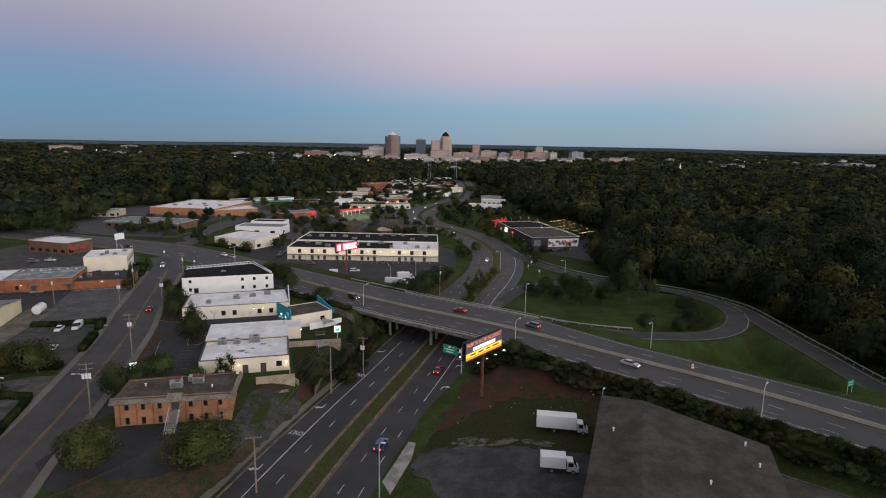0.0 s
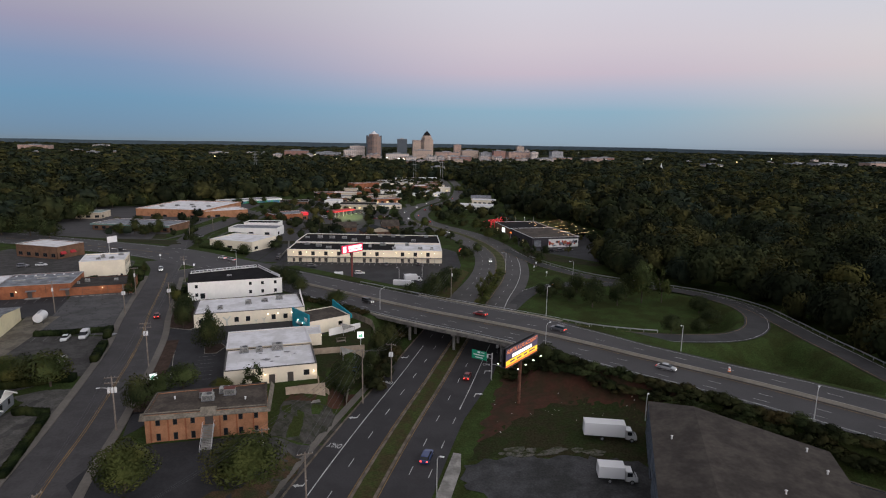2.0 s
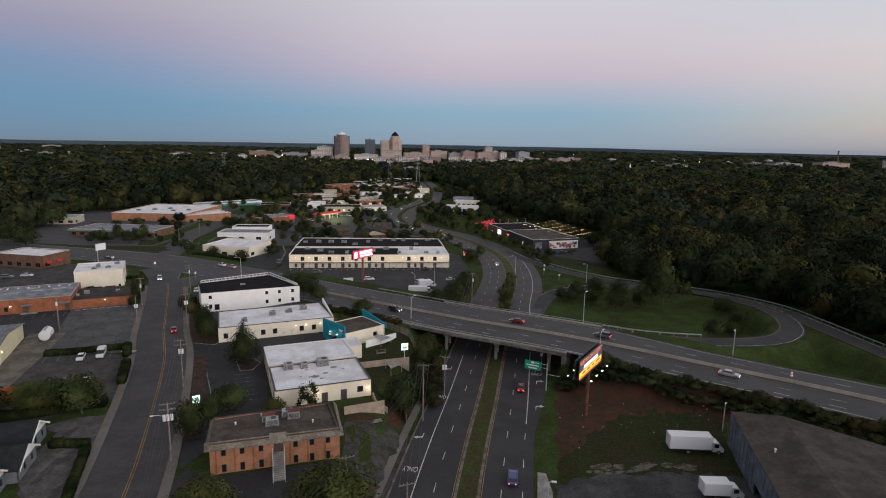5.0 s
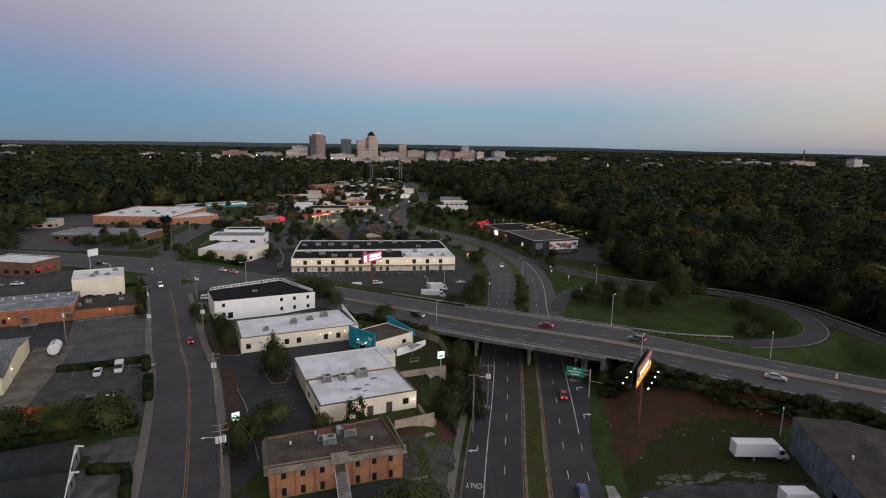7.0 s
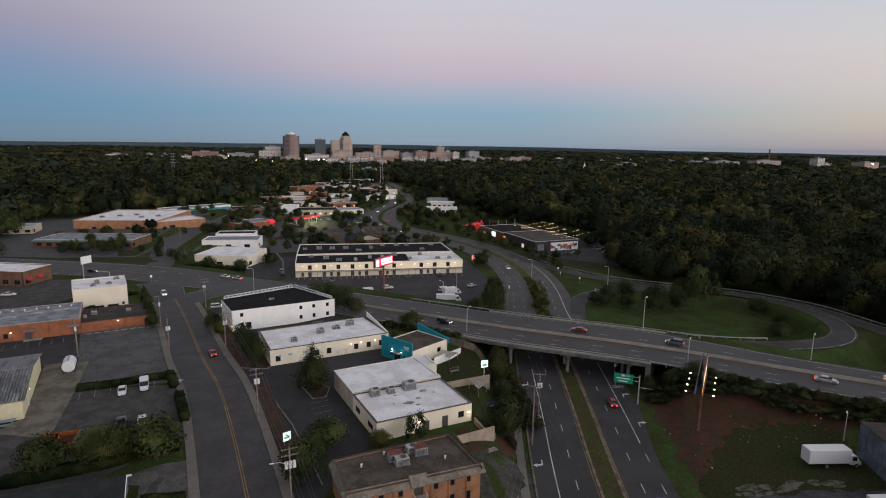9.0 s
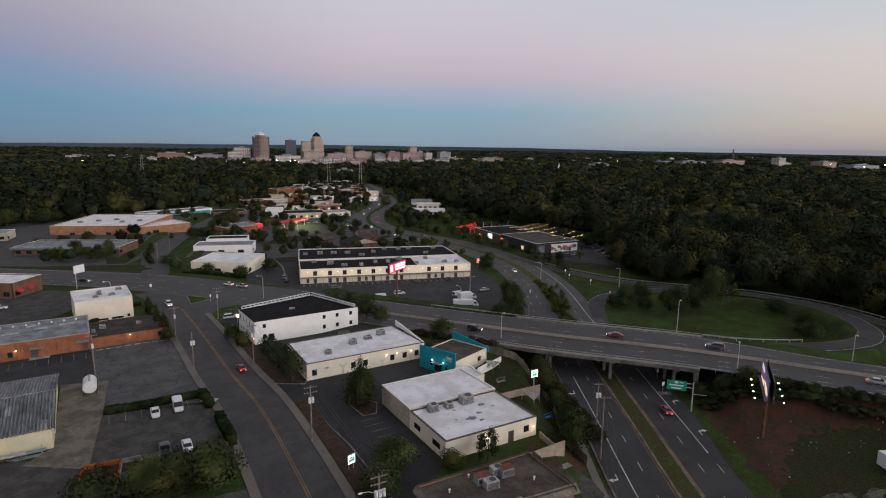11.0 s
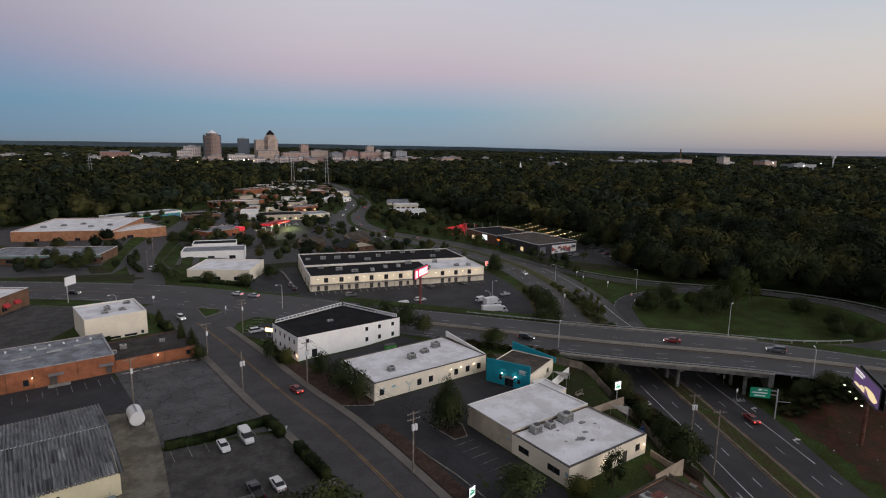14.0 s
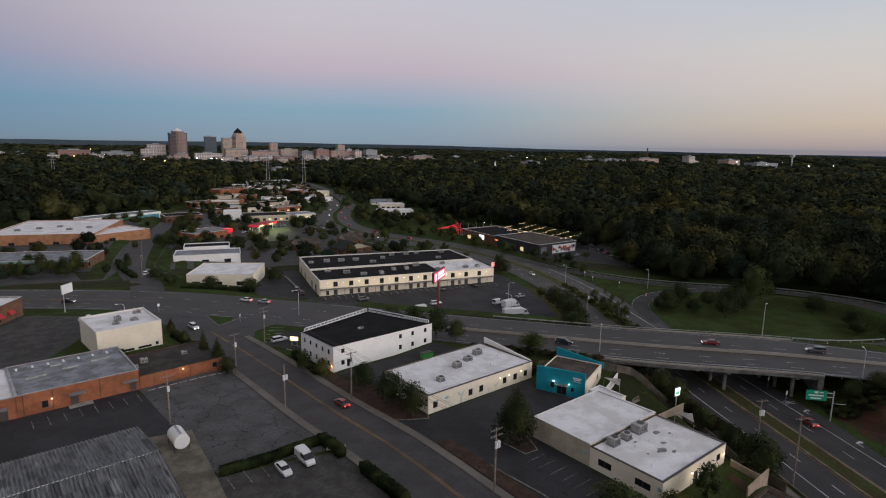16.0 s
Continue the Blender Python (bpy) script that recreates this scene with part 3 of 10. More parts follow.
W_IN, W_OUT, E_IN = 2.1, 13.6, -2.1
# the road's far stretch: grazing sky sheen put into a paler base colour
FAR_SHEEN_ASPHALT = material("sheen_toned_road_asphalt", (0.070, 0.066, 0.064), 0.8, 0.15, 0.4, 0.25, 9.0, 0.25, gloss=0.3)
LOWER_ASPHALT = material("dark_road_asphalt", (0.042, 0.040, 0.042), 0.78, 0.15, 0.4, 0.25, 9.0, 0.25, gloss=0.24)
S_FAR = int(np.argmin((LO[:, 0] - 5) ** 2 + (LO[:, 1] - 197) ** 2))
lower_west = road("lower_road_west", ribbon(LO[:S_FAR + 1], W_IN - 0.2, W_OUT, 0), LOWER_ASPHALT, "dark asphalt carriageway that dips under the bridge")
s_low = np.r_[0, np.cumsum(np.linalg.norm(np.diff(LO[:, :2], axis=0), axis=1))]
east_out = np.interp(s_low, [0, length_at(LO, -14, 128), length_at(LO, -8, 150), 2000], [-11.6, -11.8, -14.2, -13.5])
lower_east = road("lower_road_east", ribbon(LO[:S_FAR + 1], E_IN + 0.2, east_out[:S_FAR + 1], 0), LOWER_ASPHALT, "dark asphalt carriageway with turn lanes towards the bridge")
road("far_road_west", ribbon(LO[S_FAR:], W_IN - 0.2, W_OUT, 0), FAR_SHEEN_ASPHALT, "asphalt carriageway of the far road, coloured pale for grazing sheen")
road("far_road_east", ribbon(LO[S_FAR:], E_IN + 0.2, east_out[S_FAR:], 0), FAR_SHEEN_ASPHALT, "asphalt carriageway of the far road with a ramp lane, coloured pale for grazing sheen")
s_br, s_far = length_at(LO, -3, 169), length_at(LO, -12, 483)
for road_ob, offs, inner, solid_off, s_solid in ((lower_west, (6.0,), 2.55, 9.7, (0, s_br - 2)), (lower_east, (-6.0,), -2.55, -9.8, (length_at(LO, -13, 132), s_br + 8))):
    dash_lines = []
    for o in offs:
        dash_lines += dashes(LO, o, 0, s_far)
    dash_lines += dashes(LO, solid_off, s_solid[1] if solid_off > 0 else 0, s_far if solid_off > 0 else s_solid[0])
    paint(dash_lines, LINE_WHITE, road_ob, "lane_dashes")
    paint([ribbon(cut(LO, 0, s_far), inner + 0.07, inner - 0.07, 0.03)], LINE_YELLOW, road_ob, "inner_line")
    paint([ribbon(cut(LO, *s_solid), solid_off + 0.1, solid_off - 0.1, 0.03)], LINE_WHITE, road_ob, "turn_lane_line")
street = road("street", ribbon(ST, 7.1, -5.35, -0.02), ASPHALT_OLD, "worn grey asphalt side street with a yellow line")
paint([ribbon(ST[:-8], 0.28, 0.14, 0.03), ribbon(ST[:-8], -0.14, -0.28, 0.03)], LINE_YELLOW, street, "double_yellow_line")
north_street = road("north_street", ribbon(NS, 6, -6, -0.02), ASPHALT_OLD, "grey asphalt street leading away past shops")
# darker than the highway's asphalt: the trees' shade over the ramp put into the colour
RAMP_SHADED = material("shade_toned_ramp_asphalt", (0.046, 0.045, 0.046), 0.78, 0.16, 0.4, 0.3, 7.0, 0.25, gloss=0.2)
loop_ramp = road("loop_ramp", ribbon(LP, 3.7, np.interp(np.arange(len(LP)), [0, len(LP) - 10, len(LP) - 1], [-3.7, -3.7, -1.0]), 0.012), RAMP_SHADED, "asphalt loop ramp curling round a grass island")
LP_LINES = LP[:-6]
paint([ribbon(LP_LINES, 3.2, 3.08, 0.05)], LINE_YELLOW, loop_ramp, "inner_line")
paint([ribbon(LP_LINES, -3.08, -3.2, 0.05)], LINE_WHITE, loop_ramp, "edge_line")
exit_ramp = road("exit_ramp", ribbon(EX, 3.9, -3.7, 0.01), RAMP_SHADED, "asphalt ramp beside a guard rail")
paint([ribbon(EX, 3.4, 3.25, 0.05)], LINE_WHITE, exit_ramp, "edge_line")
paint([ribbon(EX, -3.1, -3.25, 0.05)], LINE_YELLOW, exit_ramp, "inner_line")
paint([ribbon(cut(LO, length_at(LO, 9, 212), length_at(LO, 28, 320)), -9.7, -9.95, 0.04)], LINE_WHITE, lower_east, "edge_line")

# ---- pavements, lots and bare ground ----


def walkway(name, line, left, right, s0, s1, label, dz=0.12, mat=CONCRETE_OLD, slab=1.8):
    """A raised pavement of separate slabs with a kerb face."""
    ob = tagged(new(name), label, "pavement", kind="structure")
    link_mesh("bedding", np_mesh("bedding", *ribbon(cut(line, s0, s1), left, right, dz - 0.006)), SLAB, ob)
    n = int((s1 - s0) / slab)
    k = int((s1 - s0) / n * 10) / 10 or slab
    for i in range(n):
        seg = cut(line, s0 + (s1 - s0) * i / n, s0 + (s1 - s0) * (i + 1) / n, 50)
        v, q = ribbon(seg, left, right, dz)
        m = len(v)
        low = v.copy()
        low[:, 2] -= 0.3
        lowers = np.concatenate([v, low])
        a, b, c, d = q[0]
        faces = np.array([[a, b, c, d], [a, a + m, b + m, b], [b, b + m, c + m, c], [c, c + m, d + m, d], [d, d + m, a + m, a]])
        link_mesh("slab", np_mesh("slab", lowers, faces), SLAB, ob)
    return ob


SLAB = material("pavement_slab", (0.150, 0.136, 0.120), 0.9, 0.12, 0.5, 0.2, 9.0, 0.1, random_tint=0.04)
walkway("pavement", ST, -5.4, -7.2, length_at(ST, -68, 60), length_at(ST, -119, 245), "grey concrete pavement slabs beside the side street")
walkway("pavement", ST, 8.9, 7.15, length_at(ST, -68, 60), length_at(ST, -122, 252), "worn concrete pavement slabs along the parking lots")
walkway("pavement", LO, 16.6, 15.0, length_at(LO, -26, 84), length_at(LO, -4, 164), "narrow concrete pavement slabs beside the lower road", 0.1)

LITTER = material("leaf_litter", (0.070, 0.044, 0.026), 0.95, 0.45, 0.3, 0.6, 2.0, 0.6, stain_colour=(0.034, 0.038, 0.016))
TOWN_GRASS = material("dull_town_grass", (0.030, 0.036, 0.018), 0.95, 0.4, 0.5, 0.5, 5.0, 0.5, stain_colour=(0.045, 0.040, 0.026), gloss=0.02)
KERB_DUSTY = material("dusty_kerb", (0.17, 0.14, 0.11), 0.9, 0.2, 0.5, 0.45, 2.5, 0.25)
MEDIAN_GRASS = material("rough_median_grass", (0.046, 0.058, 0.020), 0.95, 0.4, 0.35, 0.4, 3.0, 0.6, stain_colour=(0.052, 0.044, 0.022), gloss=0.02)
for name, line, l, r, s0, s1, label in (("kerb", LO, 13.95, 13.6, 0, length_at(LO, 5, 197), "pale concrete kerb of the lower road"), ("kerb", LO, 2.3, 1.75, 0, length_at(LO, 8, 210), "dusty concrete kerb round the grass median"),
                                        ("kerb", LO, -1.75, -2.3, 0, length_at(LO, 8, 210), "dusty concrete kerb round the grass median")):
    v, q = ribbon(cut(line, s0, s1), l, r, 0.15)
    low = v.copy()
    low[:, 2] -= 0.35
    n = len(v) // 2
    i = np.arange(n - 1)
    side = np.concatenate([np.stack([i, i + 1, i + 1 + 2 * n, i + 2 * n], 1), np.stack([i + n, i + n + 2 * n, i + 1 + n + 2 * n, i + 1 + n], 1)])
    tagged(link_mesh(name, np_mesh(name, np.concatenate([v, low]), np.concatenate([q, side])), KERB_DUSTY), label, "kerb", kind="structure")
median = road("median", ribbon(cut(LO, 0, length_at(LO, 12, 226)), 1.75, -1.75, 0.13), MEDIAN_GRASS, "dry grass median between the carriageways", "median")
med_far_s = length_at(LO, 12, 226)
verge_w = material("median_grass", (0.072, 0.078, 0.026), 0.95, 0.4, 0.35, 0.4, 5.0, 0.6)
mf = cut(LO, med_far_s, length_at(LO, -13, 483), 4)
road("median", ribbon(mf, np.interp(np.arange(len(mf)), [0, 12, 30, 200], [2.2, 2.2, 2.0, 1.5]), np.interp(np.arange(len(mf)), [0, 12, 30, 200], [-2.2, -2.2, -2.0, -1.5]), 0.1), verge_w, "grass median of the far road", "median")

LAWN = material("dull_lawn", (0.027, 0.036, 0.014), 0.95, 0.4, 0.4, 0.6, 5.0, 0.6, stain_colour=(0.034, 0.031, 0.017), gloss=0.02)
LOT_GRAVEL = material("dark_gravel", (0.062, 0.062, 0.064), 0.92, 0.3, 0.35, 0.55, 4.5, 0.4, stain_colour=(0.036, 0.037, 0.036))
GRAVEL_PALE = material("thin_pale_gravel", (0.115, 0.108, 0.092), 0.95, 0.4, 0.4, 0.6, 1.2, 0.4, stain_colour=(0.04, 0.046, 0.022))
DRIVE_BROWN = material("dirty_concrete", (0.155, 0.138, 0.112), 0.92, 0.2, 0.6, 0.4, 3.5, 0.3)
BROKEN = material("broken_concrete", (0.062, 0.058, 0.052), 0.92, 0.25, 0.6, 0.5, 2.5, 0.4, stain_colour=(0.032, 0.034, 0.022), crack=3.0)
patch("parking_lot", [(-141.3, 214.0), (-125.8, 169.5), (-104.2, 170.7), (-119.0, 218.2), (-122.2, 220.6)], LOT_CRACKED, "cracked old grey asphalt parking lot", "parking lot", 0.07)
patch("parking_lot", [(-126.0, 168.8), (-122.4, 148), (-123, 139), (-95.4, 141), (-103.4, 169.6)], LOT_WORN, "grey asphalt parking lot behind a clipped hedge", "parking lot", 0.05)
patch("service_yard", [(-200, 196), (-195, 180), (-140, 186.5), (-139, 188.5), (-129.5, 189), (-141.3, 212), (-141.6, 214.5)], ASPHALT_DARK, "dark asphalt service yard before the workshops", "yard", 0.04)
patch("concrete_drive", [(-140.2, 188.2), (-131.0, 156), (-134, 150), (-122, 146), (-126, 169), (-130, 188.6)], DRIVE_BROWN, "stained concrete drive beside the shed", "drive", 0.09)
patch("yard", [(-165, 160), (-133.5, 151.5), (-121, 146.5), (-121, 127), (-165, 118)], LOT_WORN, "worn dark asphalt round the shed", "yard", 0.07, 1.6)
patch("yard", [(-180, 150), (-180, 100), (-123, 112), (-97.5, 140.5), (-122.5, 138.5), (-122, 145.8), (-134, 149.8)], LOT_WORN, "grey asphalt yard below the shed", "yard", 0.03)
patch("parking_lot", [(-200, 232), (-170.5, 228), (-160, 258), (-143.5, 264), (-150, 281), (-178, 291), (-225, 305), (-240, 250)], LOT_WORN, "dark asphalt lot behind the cream block", "parking lot", 0.03)
patch("parking_lot", [(-90, 169.5), (-81, 140), (-72, 112), (-68.5, 119.5), (-59.5, 132.6), (-67, 161), (-46.8, 167), (-41, 172.5), (-53.5, 181), (-50.5, 186), (-83, 176.5), (-91.5, 177)], ASPHALT_DARK, "smooth dark asphalt parking lot between the low buildings", "parking lot", 0.05)
patch("parking_lot", [(-110, 236), (-99, 225.5), (-88.5, 232.5), (-97, 243), (-104.5, 246)], ASPHALT_DARK, "small dark asphalt lot beside the white office", "parking lot", 0.05)
patch("service_yard", [(-87.5, 195), (-57, 204.5), (-64.5, 217), (-96, 207)], ASPHALT_DARK, "dark asphalt yard behind the long building", "yard", 0.04)
road("mulch_bed", ribbon(cut(ST, length_at(ST, -82, 120), length_at(ST, -93, 163)), -7.3, -10.5, 0.24), MULCH, "dark mulch bed between pavement and parking lot", "flower bed")
patch("mulch_bed", [(-90.4, 177.8), (-83.4, 175.6), (-82.9, 177.6), (-88.4, 195), (-96.6, 207.0), (-100.8, 205.5)], MULCH, "dark mulch bed with small trees", "flower bed", 0.12)
patch("mulch_bed", [(-74.2, 162.5), (-71.5, 155.2), (-68.6, 155.8), (-67.8, 160.8), (-70, 163.6)], MULCH, "kerbed mulch island under a tree", "flower bed", 0.10)
patch("parking_lot", [(-73.6, 96), (-66, 88), (-50, 86), (-43.5, 94.5), (-41, 104), (-44, 111.5), (-66, 107.5), (-71, 112)], ASPHALT_DARK, "dark asphalt forecourt below the brick office", "parking lot", 0.14, 1.5)
patch("leaf_litter", [(-64, 87), (-57.5, 84.5), (-48, 85.5), (-43.5, 88.5), (-38.2, 96), (-35.6, 103.5), (-35.2, 108), (-38.5, 109.5), (-40.2, 104), (-44.2, 96.5), (-50.5, 91), (-57, 90.5), (-62, 92)], LITTER, "brown leaf litter under the trees", "soil", 0.17, 1.5, ragged=0.5)
patch("broken_slab", [(-43, 112), (-30.5, 114.8), (-30.6, 124.2), (-33.5, 129), (-43.5, 126)], BROKEN, "broken old concrete patio beside the brick office", "slab", 0.06, ragged=0.3)
patch("bare_soil", [(-43.4, 126.3), (-31.6, 129.3), (-27.8, 138), (-36.5, 136.6), (-42, 134.5)], CLAY, "bare reddish soil under a wall", "soil", 0.05, ragged=0.4)
patch("driveway", [(-30.6, 106), (-27.2, 101), (-25.4, 106), (-29.8, 118), (-33, 118)], CONCRETE, "pale concrete driveway apron", "drive", 0.07)
patch("play_lawn", [(-46, 169.6), (-41.5, 170.2), (-30.3, 179.5), (-22.5, 166), (-26, 152), (-31.5, 136), (-37.8, 140)], LAWN, "dark green play lawn behind a fence", "lawn", 0.06)
patch("lawn", [(-3.6, 107), (-0.4, 114.5), (4, 119), (9.5, 124.6), (16.7, 130), (25, 130.5), (38, 123.5), (36, 116.5), (34, 113), (30.5, 102.5), (20, 104), (8, 106.4)], LAWN, "dull worn lawn beside the gravel lot", "lawn", 0.045, 1.8, ragged=0.5)
patch("clay_slope", [(-0.6, 113.6), (1.2, 122), (4.4, 134), (8.5, 146), (14, 152.4), (26, 141), (35, 132), (48, 118.4), (38.5, 119.8), (31, 124.6), (24.9, 127.6), (16.7, 127.6), (9.5, 122.6), (3.5, 117.4)], CLAY, "bare red clay bank with scattered litter", "soil", 0.06, 1.8, ragged=1.0)
patch("gravel_lot", [(-4.6, 105.6), (-0.6, 106.4), (8.5, 106.9), (20.6, 104.2), (29.5, 103), (30.5, 99), (23, 72), (6, 72), (1.5, 88), (-1.5, 93.4), (-4.8, 98.4)], LOT_GRAVEL, "grey gravel lot with patchy edges", "lot", 0.12, 1.5, ragged=0.9)
gravel_rng = random.Random(71)
for k in range(16):
    x = 3 + 20 * gravel_rng.random()
    y = 107.6 + gravel_rng.uniform(-0.4, 2.6) - 0.16 * max(x - 9, 0)
    w, d = gravel_rng.uniform(0.8, 3.2), gravel_rng.uniform(0.4, 1.1)
    patch("gravel_patch", [(x + w * math.cos(a) * gravel_rng.uniform(0.6, 1.1), y + d * math.sin(a) * gravel_rng.uniform(0.6, 1.1)) for a in np.linspace(0, 2 * math.pi, 10)[:-1]], GRAVEL_PALE, "pale gravel showing through worn grass", "gravel", 0.10 + 0.004 * k, 1.5)
patch("concrete_apron", [(-10.2, 96), (-6.2, 110.5), (-4.7, 110), (-5.2, 104), (-8.4, 92)], CONCRETE, "pale concrete apron beside the road", "drive", 0.08)
patch("mall_lot", [(-86, 297.5), (-98, 268), (-86, 257.5), (-60, 236.5), (-32, 213), (-20, 222), (-7, 236), (3, 262), (8, 292), (8, 330), (-1.4, 345), (-1.2, 297)], ASPHALT_DARK, "dark asphalt lot before the commercial row", "parking lot", 0.04)
patch("side_lot", [(-97, 297), (-86.5, 297.5), (-82, 299), (-82, 352), (-96, 352)], ASPHALT_DARK, "dark asphalt drive beside the commercial row", "parking lot", 0.04)
patch("store_lot", [(48, 352), (60, 330), (86, 300), (110, 316), (108, 380), (90, 440), (60, 440)], ASPHALT_DARK, "dark asphalt lot round the store", "parking lot", 0.04, 6)
patch("bigbox_lot", [(-262, 360), (-164, 338), (-160, 372), (-150, 470), (-166, 560), (-300, 520)], ASPHALT_OLD, "wide grey asphalt lot round the large store", "parking lot", 0.03, 8)
patch("town_lot", [(-146, 372), (-141, 350), (-92, 356), (-20, 352), (-2, 400), (-24, 460), (-30, 520), (-20, 600), (-125, 600), (-140, 480)], ASPHALT_OLD, "grey lots and yards among the shops", "parking lot", 0.03, 8)
for poly, lab in (([(-31.6, 213.5), (-18, 222.5), (-7, 236), (3, 262), (7.5, 284), (11, 279), (7, 262), (-1, 228), (-6, 211.5), (-14, 203)], "rough grass and shrubs on the bank"),):
    patch("verge", poly, DRY_GRASS, lab, "grass", 0.06)
patch("grass_corner", [(-124.7, 273.5), (-114.5, 266.6), (-121.5, 260.9)], GRASS, "triangular grass island at the junction", "grass", 0.12, 1.5)
patch("grass_verge", [(-200, 341), (-152, 326.5), (-148, 334), (-165, 341)], TOWN_GRASS, "grass corner at the junction", "grass", 0.05, 4)


# ---- stall lines, wheel stops and verges of the lots ----
LINE_FADED = material("faded_road_paint", (0.26, 0.26, 0.255), 0.8, 0.3, 0.3, 0.6, 1.2, 0.1, stain_colour=(0.09, 0.09, 0.09))


def ground_strip(a, b, w=0.11, dz=0.09):
    """A thin painted line from a to b, lying on the ground."""
    a, b = np.array(a, float), np.array(b, float)
    n = max(2, int(np.linalg.norm(b - a) / 2) + 1)
    p = a + (b - a) * np.linspace(0, 1, n)[:, None]
    z = ground_height(p[:, 0], p[:, 1]) + dz
    t = (b - a) / np.linalg.norm(b - a)
    o = np.array((-t[1], t[0])) * w / 2
    v = np.concatenate([np.column_stack([p + o, z]), np.column_stack([p - o, z])])
    i = np.arange(n - 1)
    return v, np.stack([i + n, i + n + 1, i + 1, i], 1)


def stalls(a, b, depth, count, mat=LINE_FADED, label="faded white parking stall lines", dz=0.10, lean=0.0):
    """Stall lines at even steps from a to b, running out to the left of that way."""
    a, b = np.array(a, float), np.array(b, float)
    t = (b - a) / np.linalg.norm(b - a)
    o = np.array((-t[1], t[0])) * depth + t * lean
    lines = [ground_strip(a + (b - a) * k / count, a + (b - a) * k / count + o, 0.12, dz) for k in range(count + 1)]
    tagged(link_mesh("stall_lines", np_mesh("stall_lines", *strips(*lines)), mat), label, "road marking", kind="structure")


stalls((-141.5, 211.0), (-160.5, 204.8), 4.6, 7)
stalls((-106.8, 173.2), (-124.6, 168.4), 4.6, 6, dz=0.09)
stalls((-80.0, 296.8), (-3.0, 295.4), -5.0, 28, LINE_WHITE, dz=0.09)
stalls((-70, 268), (-20, 236), 4.8, 18, dz=0.09)
stalls((-70, 268), (-20, 236), -4.8, 18, dz=0.09)
stalls((-110.6, 238.8), (-105.8, 255.0), -4.6, 5, LINE_WHITE)
stalls((-103.2, 227.5), (-91.0, 234.8), 3.6, 5, LINE_WHITE)
stalls((-72.6, 152.6), (-68.4, 137.2), 4.6, 6)
for k in range(4):
    stalls((82 + 7 * k, 296 + 9 * k), (96 + 7 * k, 360 + 4 * k), -4.6, 22, LINE_WHITE, dz=0.10)
stalls((-215, 410), (-170, 402), 5, 17, dz=0.09)
stalls((-215, 425), (-170, 417), 5, 17, dz=0.09)
stalls((-95, 505), (-60, 520), 5, 13, dz=0.09)
stalls((-60, 470), (-36, 500), 5, 13, dz=0.09)
STOP_CONCRETE = material("pale_wheel_stop", (0.34, 0.33, 0.31), 0.9, 0.2, 0.3, 0.4, 1.0, 0.2)
for k in range(9):
    x, y = -138.4 + (-120.6 + 138.4) * k / 8, 212.6 + (218.6 - 212.6) * k / 8
    ob = tagged(new("wheel_stop"), "pale concrete wheel stop against a brick wall", "wheel stop", "wheel stops")
    ob.matrix_basis = pose(x, y, float(ground_height(np.array([x]), np.array([y]))[0]) + 0.06, 0, 0, 18.6)
    bm = bmesh.new()
    prism(bm, [(-0.85, -0.14), (0.85, -0.14), (0.85, 0.14), (-0.85, 0.14)], 0.0, 0.17)
    bevel_all(bm, 0.03)
    part("block", bm, STOP_CONCRETE, ob)

# kerbs round the planted islands and along the lots
def kerb_line(pts, label, closed=False, w=0.2, h=0.16):
    pts = [np.array(p, float) for p in pts] + ([np.array(pts[0], float)] if closed else [])
    ob = tagged(new("kerb"), label, "kerb", kind="structure")
    for a, b in zip(pts[:-1], pts[1:]):
        n = max(1, int(np.linalg.norm(b - a) / 3))
        for i in range(n):
            p, q = a + (b - a) * i / n, a + (b - a) * (i + 1) / n
            t = (q - p) / np.linalg.norm(q - p)
            o = np.array((-t[1], t[0])) * w
            q = q - t * 0.01
            za, zb = (float(ground_height(np.array([r[0]]), np.array([r[1]]))[0]) for r in (p, q))
            bm = bmesh.new()
            prism(bm, [tuple(p), tuple(q), tuple(q + o), tuple(p + o)], [za - 0.2, zb - 0.2, zb - 0.2, za - 0.2], [za + h, zb + h, zb + h, za + h])
            part("kerbstone", bm, KERB, ob)


KERB = material("worn_kerb_concrete", (0.24, 0.225, 0.20), 0.9, 0.2, 0.5, 0.45, 2.0, 0.25)
kerb_line([(-82.9, 164.6), (-79.0, 152.5), (-75.7, 143.7), (-69.6, 121)], "pale concrete kerb of a mulch bed", h=0.28)
kerb_line([(-86.6, 165.2), (-82.9, 164.6)], "pale concrete kerb of a mulch bed", h=0.28)
kerb_line([(-74.4, 162.4), (-71.6, 155.0), (-68.5, 155.6), (-67.6, 160.8), (-70, 163.8)], "concrete kerb round a tree island", True)
kerb_line([(-90.2, 177.4), (-83.2, 175.3), (-82.6, 177.6)], "pale concrete kerb of a mulch bed")
kerb_line([(-94.6, 358.8), (-89.7, 335.8), (-87.6, 303.1)], "low concrete wall beside the drive", w=0.7, h=0.8)
kerb_line([(-124.9, 273.7), (-114.3, 266.8), (-121.6, 260.6)], "pale kerb round the grass triangle", True)

